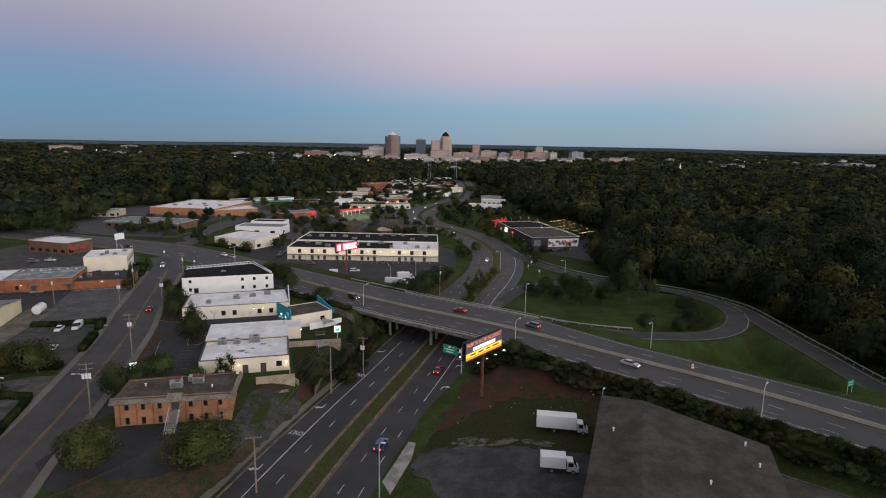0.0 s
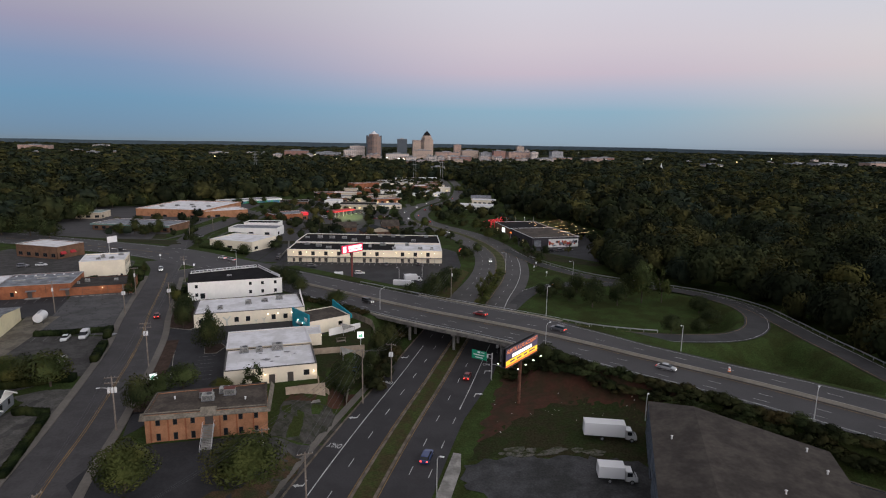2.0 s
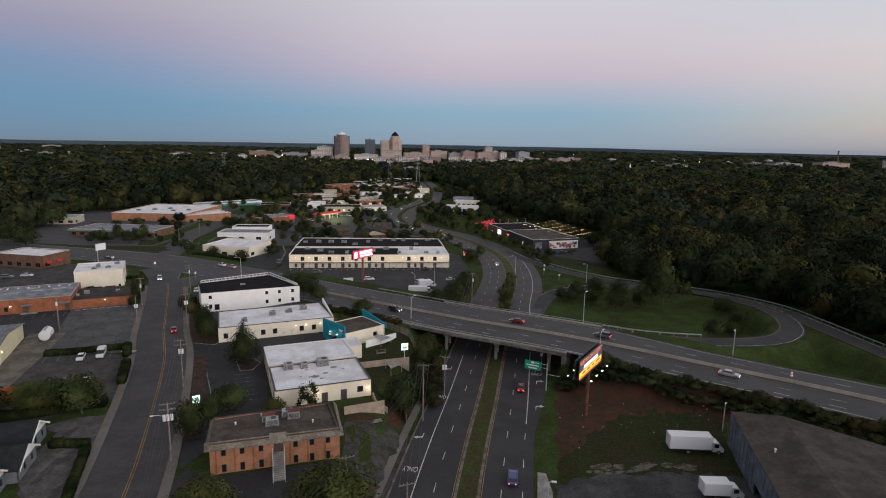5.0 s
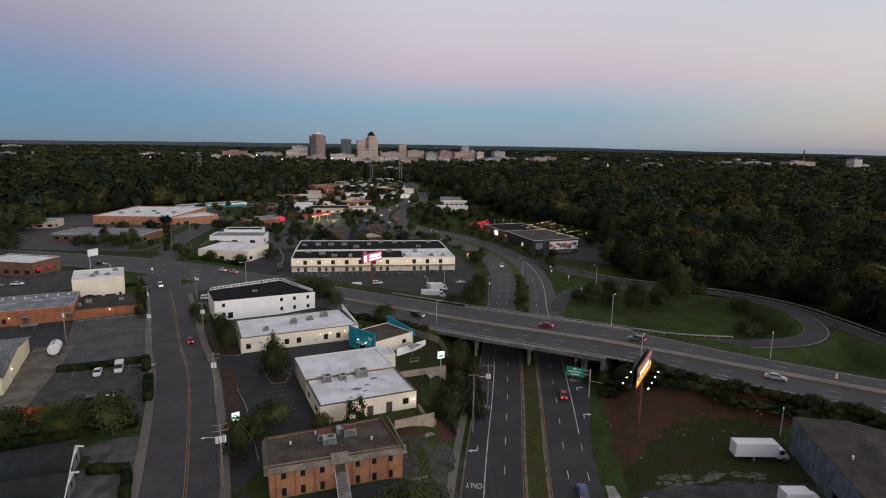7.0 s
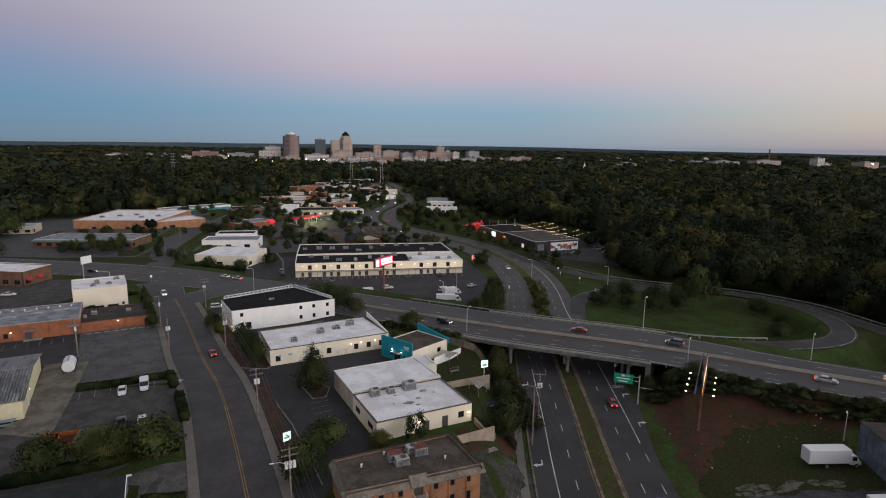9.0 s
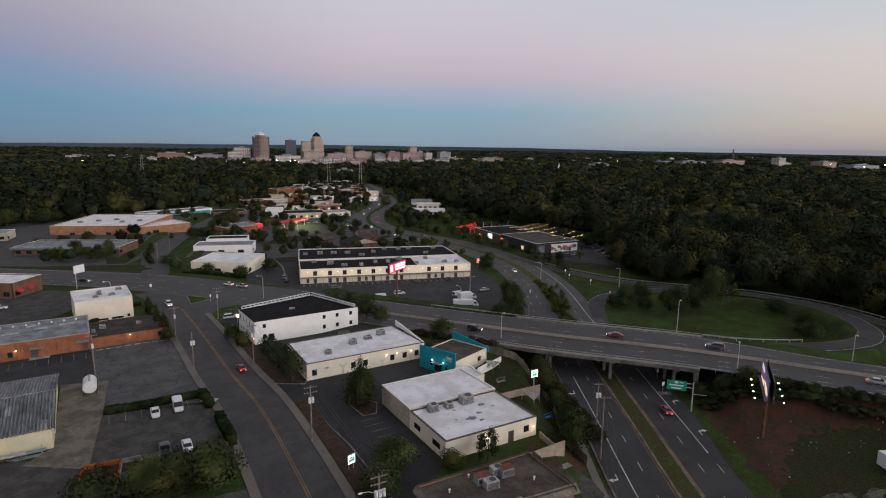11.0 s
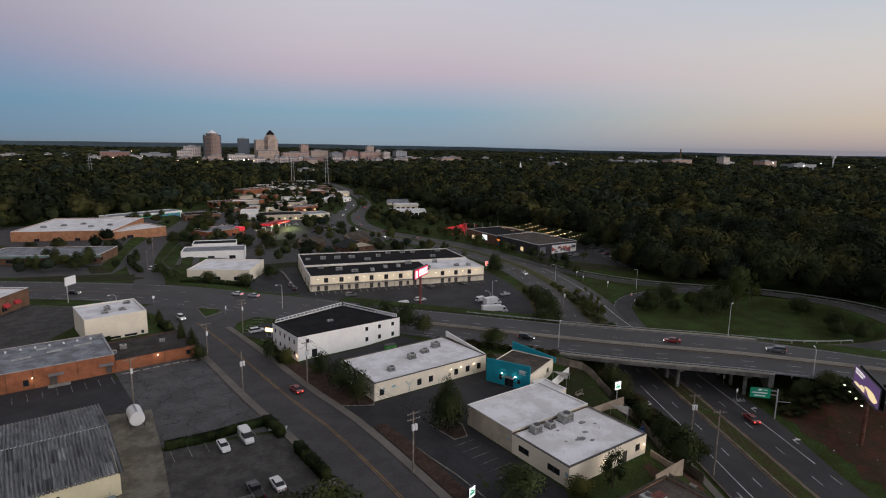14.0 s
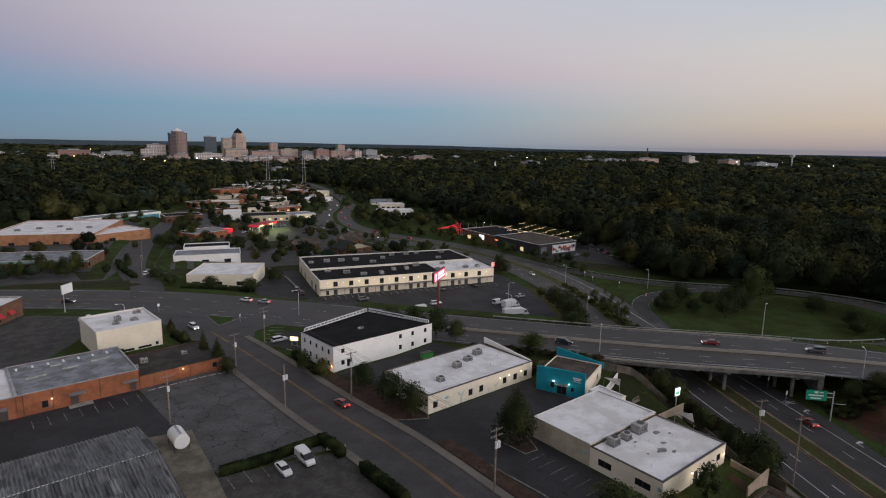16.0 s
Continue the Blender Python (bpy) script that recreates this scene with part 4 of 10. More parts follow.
# grass between the highway and the lot, and round the town's lots
hw_side = cut(HW, length_at(HW, -84, 256), length_at(HW, -24, 203), 4)
road("verge", ribbon(hw_side, HW_FAR + 6.5, HW_FAR + 0.3, 0.12), GRASS, "grass verge between highway and lot", "grass")
for poly, lab in (([(-150.6, 357.9), (-147.6, 324.5), (-176, 333.5), (-200, 341), (-196, 346), (-160, 343)], "mown grass corner with small signs"), ([(-103, 352), (-100, 362), (-86, 366), (-6, 360), (-2.6, 349), (-82, 352.6)], "grass strip behind the commercial row"),
                  ([(-140, 344), (-136, 352), (-108, 348), (-99, 344), (-99, 350), (-138, 358)], "grass and shrubs behind the cream shop"), ([(-46, 432), (-30, 436), (-18, 410), (-6, 372), (-14, 370), (-40, 410)], "grass beside the house-like shops"),
                  ([(-100, 420), (-92, 450), (-60, 452), (-62, 440), (-92, 414)], "grass between the shops"), ([(-140, 410), (-136, 446), (-120, 446), (-116, 414)], "grass between the shops"), ([(-165, 350), (-172, 366), (-178, 366), (-172, 346)], "grass strip beside the north street"),
                  ([(40, 322), (48, 345), (53, 344), (58, 330), (84, 296), (78, 292), (56, 308)], "grass bank before the store")):
    patch("grass_verge", poly, TOWN_GRASS, lab, "grass", 0.085, 6)
patch("driveway", [(-100.5, 118.5), (-98.0, 127.5), (-94.0, 134.0), (-90.4, 121.5), (-85.6, 100.0), (-81.5, 85), (-92, 82), (-95, 104)], LOT_WORN, "grey gravel drive beside a house", "drive", 0.06, ragged=0.4)
patch("slip_lane", [(-126, 256), (-132, 268), (-128, 279), (-100, 258.5), (-104, 255.5), (-111.5, 250), (-113.2, 240), (-116.5, 236)], ASPHALT_OLD, "asphalt slip lane round a grass triangle", "road", 0.055)
patch("side_yard", [(-43.6, 111.2), (-31.0, 114.4), (-29.6, 106), (-33, 96), (-42.8, 94.8), (-41, 104)], LOT_WORN, "worn dark asphalt beside the brick office", "yard", 0.055, ragged=0.4)
# litter on the clay bank
litter_rng = random.Random(12)
bits = []
for k in range(26):
    u, v = litter_rng.random(), litter_rng.random()
    x, y = 4 + 34 * u, 116 + 12 * u * 0.5 + 22 * v * (1 - 0.75 * u)
    a, w = litter_rng.uniform(0, 3.1), litter_rng.uniform(0.08, 0.3)
    bits.append(ground_strip((x, y), (x + w * math.cos(a), y + w * math.sin(a)), litter_rng.uniform(0.06, 0.2), 0.12))
tagged(link_mesh("litter", np_mesh("litter", *strips(*bits)), PAINT_WHITE), "pale scraps of litter scattered on bare clay", "litter", kind="stuff")
patch("side_lot", [(-106, 315), (-103.5, 346), (-96.2, 352), (-97.2, 299), (-104, 296.5)], ASPHALT_DARK, "dark asphalt lot beside the cream shop", "parking lot", 0.095)
GRAVEL = material("pale_gravel", (0.098, 0.093, 0.086), 0.95, 0.3, 0.35, 0.35, 3.0, 0.5)
patch("driveway", [(-104.5, 127.2), (-99, 132), (-94.0, 134.5), (-90.6, 121.5), (-86.0, 102), (-94, 104), (-99.5, 112), (-99.8, 126)], GRAVEL, "pale gravel drive beside a house", "drive", 0.11, ragged=0.4)

# ---- the bridge that carries the highway over the lower road ----
s_cross = length_at(HW, 1, 181.5)
B0, B1 = s_cross - 30, s_cross + 27
deck_line = cut(HW, B0, B1, 3)
BARRIER = material("barrier_concrete", (0.33, 0.305, 0.26), 0.9, 0.12, 0.5, 0.2, 8.0, 0.2)
bridge = thing("bridge", Matrix.Identity(4), "concrete girder bridge carrying the highway over the lower road", "bridge")


def beam(line, left, right, z_top, z_bottom, name, mat, parent, label=""):
    """A solid bar along a line."""
    v, q = ribbon(line, left, right, z_top)
    low = v.copy()
    low[:, 2] += z_bottom - z_top
    n2, n = len(v), len(v) // 2
    i = np.arange(n - 1)
    faces = [q, q[:, ::-1] + n2, np.stack([i, i + 1, i + 1 + n2, i + n2], 1), np.stack([i + n, i + n + n2, i + 1 + n + n2, i + 1 + n], 1),
             np.array([[0, n2, n + n2, n]]), np.array([[n - 1, 2 * n - 1, 2 * n - 1 + n2, n - 1 + n2]])]
    return link_mesh(name, np_mesh(name, np.concatenate([v, low]), np.concatenate(faces)), mat, parent, label)


beam(deck_line, HW_FAR + 0.9, -HW_NEAR - 0.9, -0.03, -0.45, "deck", CONCRETE_OLD, bridge)
for k in range(8):
    o = HW_FAR + 0.2 - k * (HW_FAR + HW_NEAR + 0.4) / 7
    beam(deck_line, o + 0.3, o - 0.3, -0.46, -1.15, "girder", CONCRETE_OLD, bridge)
for o, side in ((HW_FAR + 0.5, "far"), (-HW_NEAR - 0.5, "near")):
    beam(deck_line, o + 0.25, o - 0.25, 0.3, -0.02, "parapet", BARRIER, bridge, "low pale concrete parapet")
    beam(deck_line, o + 0.06, o - 0.06, 0.85, 0.72, "handrail", METAL, bridge, "galvanised handrail")
    rail_pts = cut(HW, B0 + 0.5, B1 - 0.5, 2.6)
    for i in range(len(rail_pts) - 1):
        d = Vector((rail_pts[i + 1][0] - rail_pts[i][0], rail_pts[i + 1][1] - rail_pts[i][1])).normalized()
        bm = bmesh.new()
        tube(bm, (rail_pts[i][0] - d.y * o, rail_pts[i][1] + d.x * o, rail_pts[i][2] + 0.29), (rail_pts[i][0] - d.y * o, rail_pts[i][1] + d.x * o, rail_pts[i][2] + 0.73), 0.05, n=6)
        part("rail_post", bm, METAL, bridge)
lower_dir = Vector((0.27, 0.963, 0))
hw_mid = cut(HW, s_cross - 40, s_cross + 40, 0.5)
for along_s in (-17.0, -0.5, 15.5):
    at = cut(HW, s_cross + along_s, s_cross + along_s + 0.1, 1)[0]
    d = cut(HW, s_cross + along_s, s_cross + along_s + 1, 1)
    t2 = Vector((d[1][0] - d[0][0], d[1][1] - d[0][1], 0)).normalized()
    nrm = Vector((-t2.y, t2.x, 0))
    skew = lower_dir / lower_dir.dot(nrm)
    cap_a, cap_b = Vector(at) + skew * (HW_FAR - 0.6), Vector(at) - skew * (HW_NEAR - 0.6)
    bm = bmesh.new()
    side = Vector((lower_dir.y, -lower_dir.x, 0)) * 0.55
    prism(bm, [tuple((p + o).xy) for p, o in ((cap_a, side), (cap_a, -side), (cap_b, -side), (cap_b, side))], float(at[2]) - 2.0, float(at[2]) - 1.16)
    part("pier_cap", bm, CONCRETE_OLD, bridge)
    for k in range(5):
        p = cap_a.lerp(cap_b, 0.06 + 0.22 * k)
        bm = bmesh.new()
        tube(bm, (p.x, p.y, ground_at(p.x, p.y) - 0.4), (p.x, p.y, float(at[2]) - 1.95), 0.45, n=14)
        part("pier_column", bm, CONCRETE_OLD, bridge)
for s_end in (B0 + 0.6, B1 - 0.6):
    at = cut(HW, s_end, s_end + 0.1, 1)[0]
    d = cut(HW, s_end, s_end + 1, 1)
    t2 = Vector((d[1][0] - d[0][0], d[1][1] - d[0][1], 0)).normalized()
    nrm = Vector((-t2.y, t2.x, 0))
    a, b = Vector(at) + nrm * (HW_FAR + 0.9), Vector(at) - nrm * (HW_NEAR + 0.9)
    bm = bmesh.new()
    o = t2 * 0.6
    prism(bm, [tuple((p + q).xy) for p, q in ((a, o), (a, -o), (b, -o), (b, o))], float(at[2]) - 5.5, float(at[2]) - 0.5)
    part("abutment", bm, CONCRETE_OLD, bridge)

# the middle barrier and the rails
mid_line = cut(HW, length_at(HW, -66, 240), s_b, 6)
barrier = thing("median_barrier", Matrix.Identity(4), "pale concrete barrier along the middle of the highway", "barrier", kind="structure")
beam(mid_line, MID + 0.22, MID - 0.22, 0.3, -0.1, "barrier_foot", BARRIER, barrier)
beam(mid_line, MID + 0.11, MID - 0.11, 0.8, 0.29, "barrier_top", BARRIER, barrier)


post_bm = bmesh.new()
box(post_bm, -0.07, 0.07, -0.07, 0.07, -0.3, 0.75)
POST_MESH = bpy.data.meshes.new("post")
post_bm.to_mesh(POST_MESH)
post_bm.free()
POST_MESH.materials.append(METAL)


def guard_rail(line, off, s0, s1, label, gap=3.8, on_ground=True):
    ob = thing("guard_rail", Matrix.Identity(4), label, "guard rail", "guard rails", "structure")
    seg = cut(line, s0, s1, 3.8)
    beam(seg, off + 0.05, off - 0.05, 0.78, 0.46, "rail", METAL, ob)
    p, q = ribbon(cut(line, s0, s1, gap), off, off - 0.16, 0)
    for x, y, z in p[: len(p) // 2]:
        o = new("post", POST_MESH)
        o.parent = ob
        o.location = (x, y, z)
    return ob


guard_rail(EX, 5.0, length_at(EX, 40, 318), length_at(EX, 96, 105), "long galvanised guard rail beside the ramp")
guard_rail(HW, HW_FAR + 0.7, s_cross - 62, B0 - 0.2, "galvanised guard rail leading to the bridge")
guard_rail(HW, HW_FAR + 0.7, B1 + 0.2, s_cross + 36, "galvanised guard rail at the end of the bridge")
guard_rail(LP, 4.6, length_at(LP, 30, 171), length_at(LP, 57, 161), "galvanised guard rail beside the loop ramp")
guard_rail(HW, -HW_NEAR - 0.7, s_cross - 58, B0 - 0.2, "galvanised guard rail above the day-care yard")
guard_rail(HW, -HW_NEAR - 0.7, B1 + 0.2, s_cross + 130, "galvanised guard rail above the clay bank")

# ---- buildings ----
LAMP_WARM = plain("warm_lamp_glass", (0.9, 0.8, 0.6), 0.4, emit=(1.0, 0.80, 0.52), strength=8.0)
LAMP_SOFT = plain("soft_warm_lamp_glass", (0.9, 0.8, 0.6), 0.4, emit=(1.0, 0.80, 0.52), strength=3.5)
LAMP_COOL = plain("cool_lamp_glass", (0.9, 0.9, 0.9), 0.4, emit=(0.92, 1.0, 0.92), strength=18.0)
LAMP_RED = plain("red_lamp_glass", (0.5, 0.02, 0.02), 0.4, emit=(1.0, 0.06, 0.04), strength=5.0)
PANE_LIT = plain("lit_window_pane", (0.5, 0.4, 0.2), 0.3, emit=(1.0, 0.75, 0.42), strength=0.8)
DOOR_PAINT = plain("dark_door_paint", (0.06, 0.05, 0.045), 0.5)
CANOPY_GREY = plain("grey_canopy_metal", (0.20, 0.20, 0.21), 0.5, 0.3)
MURAL = material("pale_mural_paint", (0.52, 0.53, 0.47), 0.8, 0.1, 0.5, 0.15, 2.0, 0.1)
MURAL_BLUE = material("pale_blue_mural_paint", (0.26, 0.42, 0.46), 0.8, 0.1, 0.5, 0.15, 2.0, 0.1)


def opening(owner, a, b, hole, base, kind="window", lit=False):
    """What fills a hole of a wall from a to b: frame and pane, or a door leaf."""
    u0, u1, v0, v1 = hole
    length = math.hypot(b[0] - a[0], b[1] - a[1])
    m = Matrix.Translation((a[0], a[1], base)) @ Matrix.Rotation(math.atan2(b[1] - a[1], b[0] - a[0]), 4, "Z")
    w = 0.09 if u1 - u0 > 0.8 else 0.06
    bm = bmesh.new()
    for x0, x1, z0, z1 in ((u0, u0 + w, v0, v1), (u1 - w, u1, v0, v1), (u0 + w, u1 - w, v0, v0 + w), (u0 + w, u1 - w, v1 - w, v1)):
        box(bm, x0, x1, 0.06, 0.18, z0, z1)
    if kind == "window" and u1 - u0 > 1.7:
        box(bm, (u0 + u1) / 2 - w / 2, (u0 + u1) / 2 + w / 2, 0.07, 0.17, v0 + w, v1 - w)
    bmesh.ops.transform(bm, matrix=m, verts=bm.verts)
    fr = part("window" if kind == "window" else "door", bm, FRAME_DARK, owner)
    bm = bmesh.new()
    box(bm, u0 + w, u1 - w, 0.10, 0.14, v0 + w, v1 - w)
    bmesh.ops.transform(bm, matrix=m, verts=bm.verts)
    part("pane" if kind == "window" else "door_leaf", bm, (PANE_LIT if lit else GLASS_DARK) if kind == "window" else DOOR_PAINT, fr)


def building(name, corners, z0, z1, wall, roof, label, holes=None, parapet=0.45, category="building", coping=None, sunk=1.0, group="", base_course=None):
    """Walls with openings, a flat roof behind a parapet, and its coping. corners: plan, anticlockwise, the first two are the front.
    holes: for each side, tuples (u0, u1, v0, v1, kind)."""
    (ax, ay), (bx, by) = corners[:2]
    ang = math.atan2(by - ay, bx - ax)
    c, s = math.cos(ang), math.sin(ang)
    loc = [((x - ax) * c + (y - ay) * s, -(x - ax) * s + (y - ay) * c) for x, y in corners]
    ob = thing(name, Matrix.Translation((ax, ay, z0)) @ Matrix.Rotation(ang, 4, "Z"), label, category, group)
    h = z1 - z0
    n = len(loc)
    for i in range(n):
        a, b = loc[i], loc[(i + 1) % n]
        hs = (holes or {}).get(i, [])
        bm = bmesh.new()
        slab_wall(bm, a, b, -sunk, h, [(q[0], q[1], q[2] + sunk, q[3] + sunk) for q in hs], 0.3)
        part("wall", bm, wall, ob)
        for q in hs:
            opening(ob, a, b, q[:4], 0.0, q[4] if len(q) > 4 else "window", len(q) > 5)
    bm = bmesh.new()
    inner = inset(loc, 0.28)
    prism(bm, inner, h - parapet - 0.25, h - parapet)
    part("roof", bm, roof, ob)
    out_ring, in_ring = inset(loc, -0.06), inset(loc, 0.36)
    bm = bmesh.new()
    for i in range(n):
        j = (i + 1) % n
        prism(bm, [out_ring[i], out_ring[j], in_ring[j], in_ring[i]], h + 0.004, h + 0.12)
    part("coping", bm, coping or METAL_WHITE, ob)
    return ob


def inset(poly, d):
    """A plan's corners moved inwards by d."""
    out, n = [], len(poly)
    for i in range(n):
        p, q, r = Vector(poly[i - 1]), Vector(poly[i]), Vector(poly[(i + 1) % n])
        e1, e2 = (q - p).normalized(), (r - q).normalized()
        n1, n2 = Vector((-e1.y, e1.x)), Vector((-e2.y, e2.x))
        m = (n1 + n2)
        m /= max(m.length_squared / 2, 0.2)
        out.append(tuple(q + m * d))
    return out


UNIT_GREY = material("weathered_unit_metal", (0.36, 0.36, 0.34), 0.55, 0.12, 0.4, 0.3, 1.2, 0.1, metal=0.2)
UNIT_RED = material("rusty_unit_top", (0.16, 0.06, 0.05), 0.8, 0.2, 0.3, 0.3, 1.0, 0.2)


def roof_unit(m, w=1.8, d=1.5, h=1.2, label="grey rooftop air conditioning unit on a flat roof", top=None, group="rooftop units"):
    ob = thing("rooftop_unit", m, label, "air conditioner", group)
    bm = bmesh.new()
    box(bm, -w / 2 - 0.1, w / 2 + 0.1, -d / 2 - 0.1, d / 2 + 0.1, -0.02, 0.18)
    part("curb", bm, ROOF_GREY, ob)
    bm = bmesh.new()
    box(bm, -w / 2, w / 2, -d / 2, d / 2, 0.18, h)
    bevel_all(bm, 0.04)
    part("cabinet", bm, UNIT_GREY, ob)
    bm = bmesh.new()
    k = max(3, int(h / 0.16))
    for i in range(k):
        z = 0.28 + (h - 0.42) * i / k
        box(bm, -w / 2 + 0.15, w / 2 - 0.15, -d / 2 - 0.035, -d / 2 - 0.005, z, z + 0.05)
    part("louvre", bm, METAL_DARK, ob)
    bm = bmesh.new()
    tube(bm, (w * 0.12, 0, h), (w * 0.12, 0, h + 0.09), min(w, d) * 0.36, n=14)
    part("fan_guard", bm, METAL_DARK, ob)
    if top:
        bm = bmesh.new()
        box(bm, -w / 2 - 0.03, w / 2 + 0.03, -d / 2 - 0.03, d / 2 + 0.03, h + 0.1, h + 0.15)
        part("top_panel", bm, top, ob, "rusty red top panel")
    return ob


def roof_vent(m, r=0.16, h=0.5):
    ob = thing("roof_vent", m, "small metal vent pipe on a flat roof", "vent", "roof vents")
    bm = bmesh.new()
    tube(bm, (0, 0, -0.02), (0, 0, h), r * 0.7, n=8)
    tube(bm, (0, 0, h), (0, 0, h + 0.12), r * 1.2, r * 0.6, n=8)
    part("pipe", bm, METAL_WHITE, ob)


def wall_lamp(m, mat=LAMP_WARM, power=14.0, colour=(1.0, 0.78, 0.5), light=True, reach=0.7, label="small glowing wall lamp over a facade"):
    """A lamp on a wall; local -y faces away from the wall."""
    ob = thing("wall_lamp", m, label, "lamp", "wall lamps")
    bm = bmesh.new()
    box(bm, -0.18, 0.18, -0.12, 0.0, -0.06, 0.16)
    part("housing", bm, METAL_DARK, ob)
    bm = bmesh.new()
    box(bm, -0.15, 0.15, -0.22, -0.12, -0.10, 0.06)
    part("lens", bm, mat, ob)
    if light:
        ld = bpy.data.lights.new("wall_lamp_light", "POINT")
        ld.energy, ld.color, ld.shadow_soft_size = power, colour, 0.25
        lo = new("wall_lamp_light", ld)
        lo.matrix_basis = m @ Matrix.Translation((0, -reach, -0.2))
    return ob


def at_wall(ob, x, y, z, turn=0.0):
    """A pose on a wall of a building, in its own metres; turn in degrees."""
    return ob.matrix_basis @ Matrix.Translation((x, y, z)) @ Matrix.Rotation(radians(turn), 4, "Z")


def on_roof(ob, x, y, z, turn=0.0):
    return at_wall(ob, x, y, z, turn)


def blob(bm, m, pts):
    f = bm.faces.new([bm.verts.new(m @ Vector((x, -0.012, z))) for x, z in pts])
    return f


def mural(owner, a, b, items):
    """Flat painted trees and clouds on a wall from a to b."""
    m = Matrix.Translation((a[0], a[1], 0)) @ Matrix.Rotation(math.atan2(b[1] - a[1], b[0] - a[0]), 4, "Z")
    for kind, u, size in items:
        bm = bmesh.new()
        if kind == "tree":
            blob(bm, m, [(u - 0.12 * size, 0.1), (u + 0.12 * size, 0.1), (u + 0.1 * size, 0.9 * size), (u + 0.75 * size, 1.7 * size), (u + 0.55 * size, 1.8 * size), (u + 0.02 * size, 1.2 * size), (u - 0.5 * size, 1.75 * size), (u - 0.7 * size, 1.62 * size), (u - 0.1 * size, 0.95 * size)])
            part("mural_tree", bm, MURAL, owner, "pale painted tree")
        else:
            blob(bm, m, [(u + size * 0.7 * math.cos(k * math.pi / 6) * (1 + 0.15 * (k % 2)), 2.5 + size * 0.4 * math.sin(k * math.pi / 6)) for k in range(12)])
            part("mural_cloud", bm, MURAL_BLUE, owner, "pale blue painted cloud")


# the low white-roofed building beside the lower road, in two roof steps
hn = {0: [(10.1, 11.5, 0.0, 2.3, "door"), (14.4, 15.8, 0.0, 2.5, "door"), (18.2, 19.6, 1.3, 2.7)],
      3: [(15.5, 18.3, 1.3, 2.6), (23.0, 26.0, 1.3, 2.6)]}
near_shop = building("low_white_building", [(-59, 133.2), (-38.3, 138.7), (-42.2, 152.6), (-62.9, 147.1)], 3.7, 7.75, PAINT_CREAM, ROOF_WHITE, "cream one-storey building with a stained white flat roof",
                     {0: hn[0], 3: [(1.8, 4.6, 1.3, 2.6), (9.3, 12.3, 1.3, 2.6)], 1: [(4, 5.2, 1.2, 2.5)]}, 0.12, coping=FRAME_DARK)
near_back = building("low_white_building", [(-62.92, 147.15), (-42.2, 152.65), (-46.3, 166.1), (-66.6, 160.4)], 3.7, 8.2, PAINT_TAN, ROOF_WHITE, "tan one-storey building with a white roof and painted mural trees",
                     {1: [(9, 10.4, 1.2, 2.6)]}, 0.12)
mural(near_back, (-0.02, 13.7), (0, 0), [("tree", 3.0, 1.5), ("cloud", 6.6, 1.0), ("tree", 8.6, 0.9), ("cloud", 12.6, 0.9)])
mural(near_shop, (0, 14.4), (0, 0), [("tree", 7.2, 1.2), ("cloud", 13.6, 1.0), ("cloud", 0.9, 0.7)])
for x, y, w, d, h in ((4.2, 12.6, 2.0, 1.7, 1.5), (7.9, 12.4, 1.5, 1.6, 1.2), (12.4, 12.6, 2.7, 2.0, 1.7)):
    roof_unit(on_roof(near_shop, x, y, 3.93), w, d, h)
for x, y in ((6.2, 9.4), (10.2, 9.0), (15.5, 6.5), (3, 4), (17, 11.5)):
    roof_vent(on_roof(near_shop, x, y, 3.93))
wall_lamp(at_wall(near_shop, 20.6, 0, 2.3), power=30)
wall_lamp(at_wall(near_shop, 9.2, 0, 2.5), power=20)
annex = building("annex", [(-45.2, 161.5), (-41.2, 162.6), (-42.9, 169.6), (-46.9, 168.5)], 3.8, 7.3, PAINT_CREAM, ROOF_WHITE, "small cream annex with a white roof and one window", {1: [(2.2, 3.5, 1.2, 2.4)], 0: []}, 0.15)
wall_lamp(at_wall(annex, 4.1, 1.2, 2.4, 90), power=12)

PUDDLE = material("roof_puddle_stain", (0.20, 0.195, 0.20), 0.6, 0.2, 0.4, 0.4, 1.0, 0.1)


def roof_stains(owner, z, spots, seed):
    """Shallow dark stains and patches where water stands on a roof."""
    r = random.Random(seed)
    for i, (x, y, w, d) in enumerate(spots):
        bm = bmesh.new()
        pts = [(x + w * math.cos(a) * r.uniform(0.5, 1.0), y + d * math.sin(a) * r.uniform(0.5, 1.0)) for a in np.linspace(0, 2 * math.pi, 12)[:-1]]
        prism(bm, pts, z - 0.02, z + 0.006 + 0.001 * i)
        part("roof_stain", bm, PUDDLE, owner, "dark stain on a pale roof")


roof_stains(near_shop, 3.93, ((9.6, 6.0, 1.6, 0.9), (12.2, 7.2, 0.9, 0.6), (14.8, 10.2, 1.1, 0.7), (11.0, 4.4, 0.8, 0.4), (6.4, 6.8, 0.4, 0.3), (16.6, 8.6, 0.5, 0.4), (8.2, 10.6, 0.6, 0.4)), 3)

